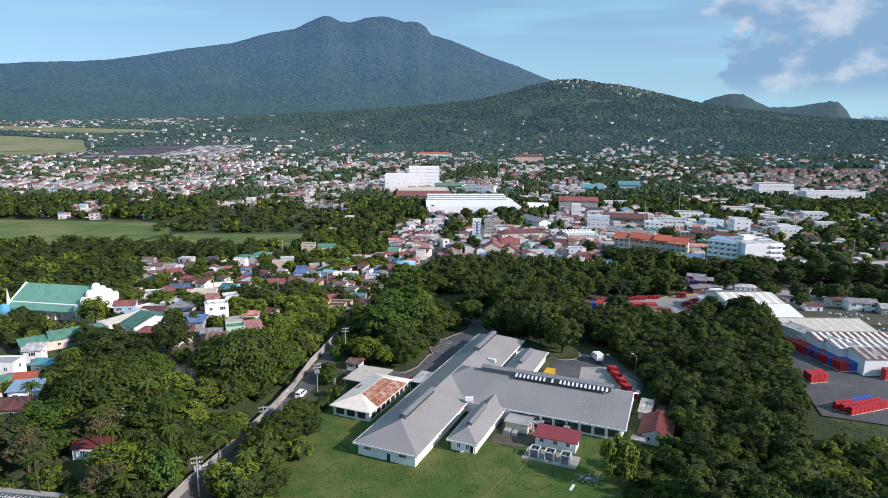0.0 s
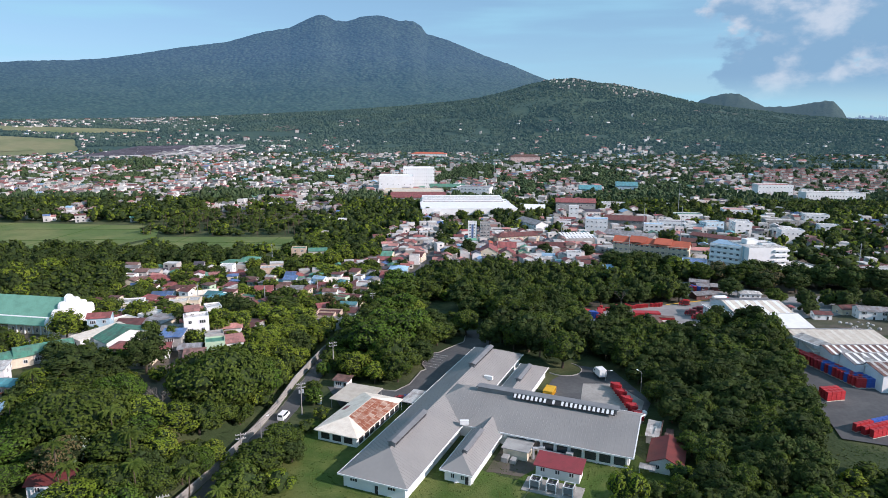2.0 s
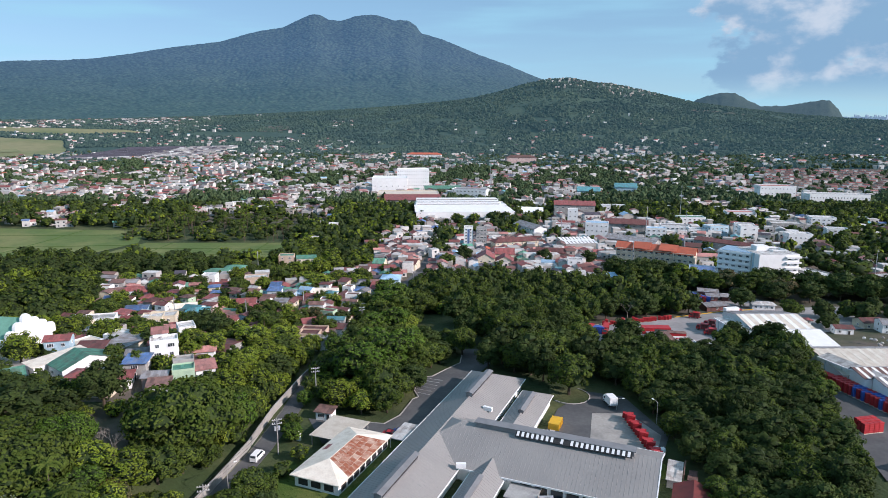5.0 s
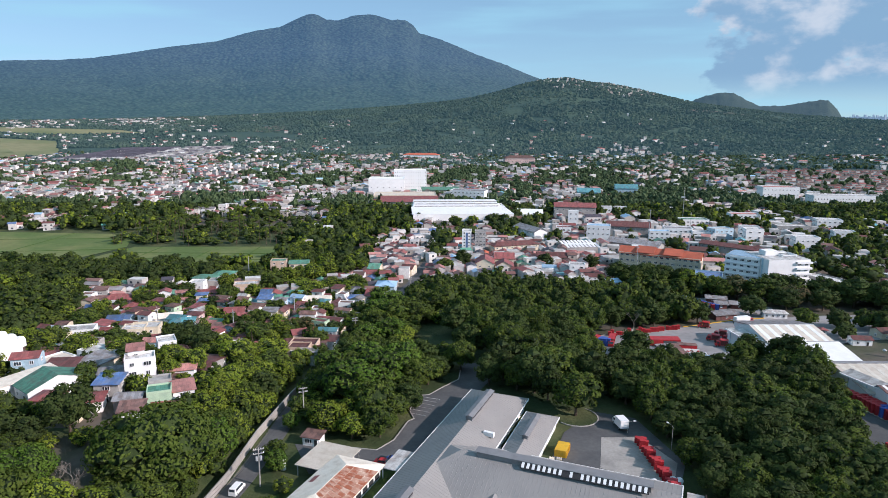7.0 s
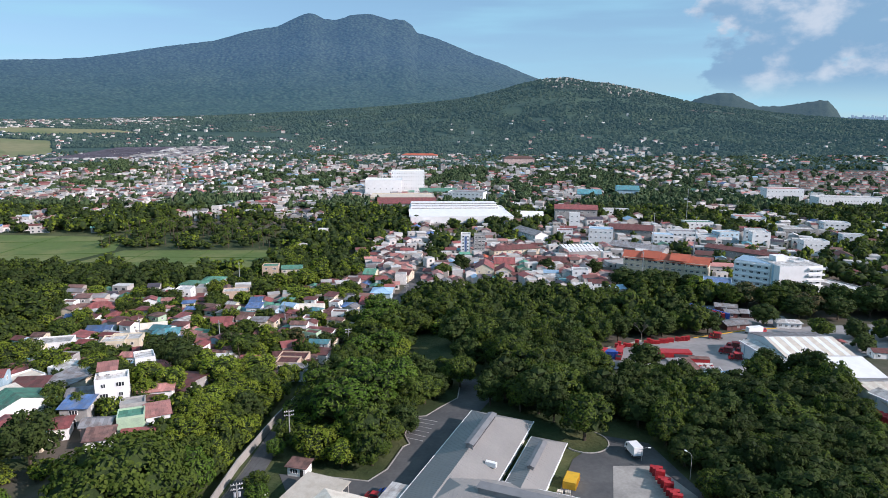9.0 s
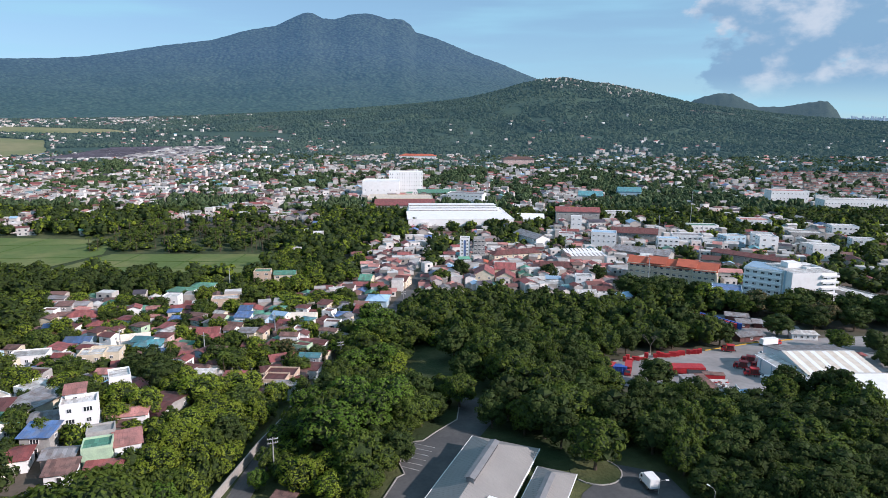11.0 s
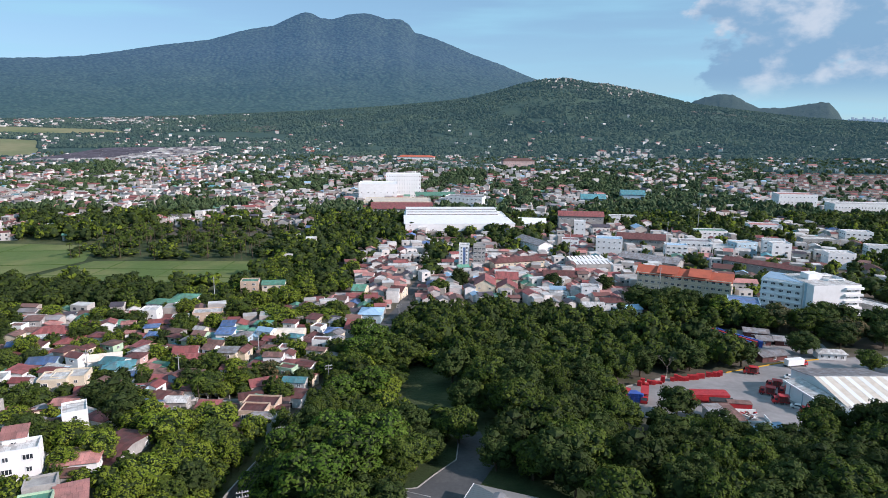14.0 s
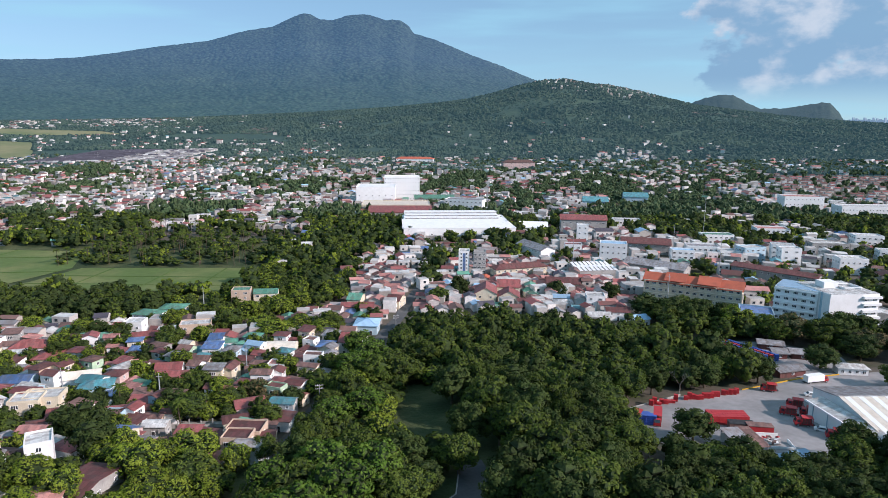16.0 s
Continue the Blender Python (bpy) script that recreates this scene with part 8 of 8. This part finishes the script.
for x, y, h in ((-72, 128, 11), (-66, 122, 11), (-62, 136, 10), (-57, 128, 11), (-84, 150, 11), (-98.2, 154, 8), (-99, 147.5, 8), (-60, 112, 10), (-42, 130, 9), (-78, 116, 10), (-100, 166, 10), (-68, 142, 11), (-50, 134, 10), (-36, 120, 4), (70, 126, 4.5), (64, 131, 4), (-66, 284, 8), (-90, 300, 8), (-176, 318, 9), (-60, 196, 6), (-52, 222, 6)):
    palm(x, y, h)

# ---- the town beyond, its trees, and the wooded hills: too many to count ----
FIELDS = [[(460, 868), (800, 826), (880, 1130), (540, 1150)], [(-680, 1190), (-440, 1245), (-395, 1480), (-640, 1430)], [(-245, 455), (-100, 455), (-100, 660), (-250, 660)], [(-460, 440), (-230, 460), (-230, 590), (-440, 600)], [(-1500, 1240), (-1420, 1650), (-830, 1540), (-690, 1290), (-820, 1200)], [(-640, 1660), (-600, 1760), (-320, 1720), (-330, 1630)], [(-1300, 1700), (-1250, 1800), (-800, 1760), (-700, 1690), (-900, 1640)]]
WIDE = math.tan(radians(40))


TURNED = [BALL0[0] @ np.array(pose(0, 0, 0, 40 + 37 * i, 23 * i, 51 * i))[:3, :3].T for i in range(8)]


def far_clump(b, x, y, r, h, fine):
    if fine:
        loose_tree(x, y, r * 1.25, h * 1.15, fr.choice(("broad", "broad", "dark", "bright")), True)
        return
    z = ground(x, y)
    for j in range(5 if h > 5.9 and y < 1400 else 2):  # uneven lumps
        w, k = TURNED[fr.randrange(8)], fr.uniform(0.45, 0.75)
        cx, cy, cz = x + fr.uniform(-0.5, 0.5) * r, y + fr.uniform(-0.5, 0.5) * r, z + h * fr.uniform(0.35, 0.7)
        o = len(b.v)
        b.v += [(cx + p[0] * r * k, cy + p[1] * r * k, cz + p[2] * h * k * 0.62) for p in w]
        b.f += [tuple(o + i for i in t) for t in BALL0[1]]
        b.k += [0] * 8


clumps_ = Build()
y = 392.0
while y < 1330:
    step = 8.7 + max(0, y - 450) * 0.005
    x = -WIDE * y - 20
    while x < WIDE * y + 20:
        px, py = x + fr.uniform(-4, 4), y + fr.uniform(-4, 4)
        x += step
        if (py < 452 and (-235 < px < 84 or 250 > px > 84 and py < 415)) or any(inside(px, py, p) for p in FIELDS) or not clear(px, py, 4.0):
            continue
        leafy = noise.fractal((px / 95, py / 130, 5), 1.0, 2.0, 3) + (0.12 * sm(60, 260, px) * sm(640, 900, py)) + 0.34 * sm(-20, -50, px) * sm(690, 600, py) + 0.22 * sm(-200, -260, px) * sm(760, 680, py) + 0.12 * sm(1050, 1330, py) * sm(-250, 50, px) - (0.12 if px < 0 and py > 640 else 0) - 0.24 * sm(60, 120, px) * sm(690, 620, py) + 0.16 * sm(100, 180, px) * sm(590, 660, py) * sm(900, 820, py)
        if fr.random() > 0.50 + leafy * 1.1:
            big = fr.random() < (0.10 if px > 90 and py < 720 else 0.05)
            two = fr.random() < 0.5
            far_house(houses_, px, py, fr.uniform(5.0, 8.8) * (1.7 if big else 1), fr.uniform(4.6, 7.0) * (1.4 if big else 1), fr.uniform(5.2, 7.8) if two or big else fr.uniform(3, 4.2), fr.choice((0, 90)) + 10 * round(noise.noise((px / 200, py / 200, 1)) * 4) + fr.uniform(-5, 5), fr.choice(ROOF_PICK), fr.choice((0, 0, 0, 1) if py < 640 or px > 0 else (0, 0, 1)), y < 900)
            if fr.random() < 0.5:
                far_clump(clumps_, px + fr.uniform(5, 7), py + fr.uniform(-5, 5), fr.uniform(2, 3.5), fr.uniform(4, 7), y < 620)
        else:
            for _ in range(2 if px < 40 or py > 600 else 1):
                far_clump(clumps_, px + fr.uniform(-5, 5), py + fr.uniform(-5, 5), fr.uniform(3.5, 6), fr.uniform(7, 11.5) * (1 if y < 800 else 0.75), y < 720)
    y += step
for i in range(170):
    far_clump(clumps_, fr.uniform(-240, -100), fr.uniform(530, 655), fr.uniform(3, 4.2), fr.uniform(4, 7), True)
# the terraced estate on the plain
for i in range(25):
    for j in range(19):
        px, py = -668 + i * 8.4 + j * 2.2, 1203 + i * 2.2 + j * 11.5
        dark = i < 13 and j > 2
        if fr.random() < 0.93 and (dark or j % 2 == 0 or fr.random() < 0.3):
            far_house(houses_, px, py, 8.0, 8.2 if dark else 6.5, 3.6, 9, 14 if dark else fr.choice((10, 11, 11, 14)), 0, False)
# houses scattered over the plain round it
for i in range(520):
    py = fr.uniform(1330, 1980)
    px = fr.uniform(-0.62, -0.12) * py
    if not any(inside(px, py, p) for p in FIELDS[:2] + FIELDS[4:]) and noise.fractal((px / 160, py / 240, 2), 1.0, 2.0, 3) > -0.12 + 0.5 * sm(1600, 2000, py):
        far_house(houses_, px, py, fr.uniform(5, 9), fr.uniform(5, 7.5), fr.uniform(3.5, 7), fr.uniform(-30, 30), fr.choice(ROOF_PICK + [10] * 8), 0, False)
# a red-roofed estate to the east
for i in range(26):
    for j in range(11):
        px, py = 470 + i * 12.5 + j * 6 + fr.uniform(-2, 2), 880 + j * 24 - i * 2 + fr.uniform(-3, 3)
        if fr.random() < 0.7:
            far_house(houses_, px, py, 7, 5.8, 4.0, -8 + fr.uniform(-6, 6), fr.choice((3, 4, 4, 4, 5, 5)), fr.choice((0, 0, 1)), False)
        else:
            far_clump(clumps_, px, py, fr.uniform(3.5, 5.5), fr.uniform(6, 9), False)
# the town climbs the foot of the eastern slope in a tongue
TONGUE = [(120, 1230), (250, 1330), (340, 1420), (430, 1550), (505, 1585), (535, 1470), (560, 1345), (540, 1150), (440, 1150)]
for i in range(420):
    px, py = fr.uniform(120, 560), fr.uniform(1150, 1585)
    if inside(px, py, TONGUE) and noise.noise((px / 60, py / 90, 4)) > -0.12:
        far_house(houses_, px, py, fr.uniform(5.5, 9.5), fr.uniform(5, 7.5), fr.uniform(4.5, 8.5), fr.choice((0, 90)) + fr.uniform(-14, 14), fr.choice(ROOF_PICK + [10] * 4), fr.choice((0, 0, 1)), False)
# scattered houses on the wooded slopes
for i in range(520):
    py = 1300 + 1250 * fr.random() ** 1.9
    px = fr.uniform(-WIDE * py, WIDE * py)
    if math.hypot(px, py) > 2560 or any(inside(px, py, p) for p in FIELDS[:2] + FIELDS[4:]) or noise.fractal((px / 300, py / 400, 9), 1.0, 2.0, 3) < 0.04 + 0.34 * sm(1500, 1900, py):
        continue
    far_house(houses_, px, py, fr.uniform(4.5, 8), fr.uniform(4, 7), fr.uniform(4.5, 8), fr.uniform(-30, 30), fr.choice(ROOF_PICK + [10] * 5), fr.choice((0, 0, 1)), False)
for i in range(110):
    az = radians(fr.choice((fr.gauss(14.5, 2.0), fr.uniform(9, 17))))
    r = fr.uniform(2180, 2610)
    far_house(houses_, r * math.sin(az), r * math.cos(az), fr.uniform(4, 6.5), fr.uniform(4, 6), fr.uniform(5, 9), fr.uniform(-30, 30), fr.choice((10, 10, 5, 11)), 1, False)
for i in range(230):
    az = radians(fr.choice((fr.uniform(-35, -14), fr.gauss(-23.5, 1.2), fr.gauss(-30, 2))))
    r = fr.uniform(2050, 2480)
    far_house(houses_, r * math.sin(az), r * math.cos(az), fr.uniform(7, 15), fr.uniform(7, 11), fr.uniform(3.5, 7), fr.uniform(-30, 30), fr.choice((10, 11, 11, 5, 4)), fr.choice((0, 1)), False)
houses_.m = Matrix()
tagged(new("far_houses", houses_.mesh("far_houses", TOWN_MATS)), "crowded small houses with red, rusty and pale roofs", "houses", kind="stuff")
tagged(new("far_trees", clumps_.mesh("far_trees", ["far_leaf"])), "dense green trees between the far houses", "trees", kind="stuff")
hg = np.random.default_rng(4)
v0, f0 = BALL0
vv, nn, ff, o = [], [], [], 0
for py, u in zip(1150 + 1490 * hg.random(52000) ** 1.15, hg.random(52000)):
    px = (2 * u - 1) * WIDE * py
    if math.hypot(px, py) > 2665 or any(inside(px, py, p) for p in FIELDS[:2] + FIELDS[4:]) or (px < -300 and py < 1500 and noise.noise((px / 90, py / 90, 3)) < -0.1) or noise.noise((px / 70, py / 110, 8)) > 0.42 or (u > 0.5 and inside(px, py, TONGUE) and hg.random() < 0.55):
        continue
    r, h = hg.uniform(3.6, 6.6), hg.uniform(4.5, 8.5)
    w = TURNED[len(vv) % 8]
    q = w * (1 + 0.2 * hg.standard_normal((6, 1)))
    nn.append(w)
    vv.append(q * (r, r, h * 0.6) + (px, py, ground(px, py) + h * 0.4))
    ff += [tuple(o + i for i in t) for t in f0]
    o += 6
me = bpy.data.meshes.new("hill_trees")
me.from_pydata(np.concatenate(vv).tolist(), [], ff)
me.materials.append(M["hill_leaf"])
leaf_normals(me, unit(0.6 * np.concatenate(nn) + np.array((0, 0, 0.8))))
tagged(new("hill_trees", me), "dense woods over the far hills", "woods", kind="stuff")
# tufts of long grass on the lawn and the open ground
tufts, tg = Build(), random.Random(3)
for i in range(9000):
    x, y = tg.uniform(-46, 116), tg.uniform(102, 192)
    if not (inside(x, y, LAWN) or (x > 60 and y < 165)):
        continue
    z, a, s = ground(x, y) + 0.05, tg.uniform(0, 6.28), tg.uniform(0.12, 0.32)
    for k in range(3):
        a += 2.1
        ca, sa = math.cos(a), math.sin(a)
        tufts.add([(x - sa * 0.16, y + ca * 0.16, z), (x + sa * 0.16, y - ca * 0.16, z), (x + ca * s * 0.7, y + sa * s * 0.7, z + s)], [(0, 1, 2)])
tagged(new("grass", leaf_normals(tufts.mesh("grass", ["tuft"]), np.tile((0.05, -0.05, 1.0), (len(tufts.v), 1)))), "tufts of long yellow-green grass on the lawn", "grass", kind="stuff")
CANOPY.link("wood_canopy", "leafy green trees of the woods and gardens", "trees")
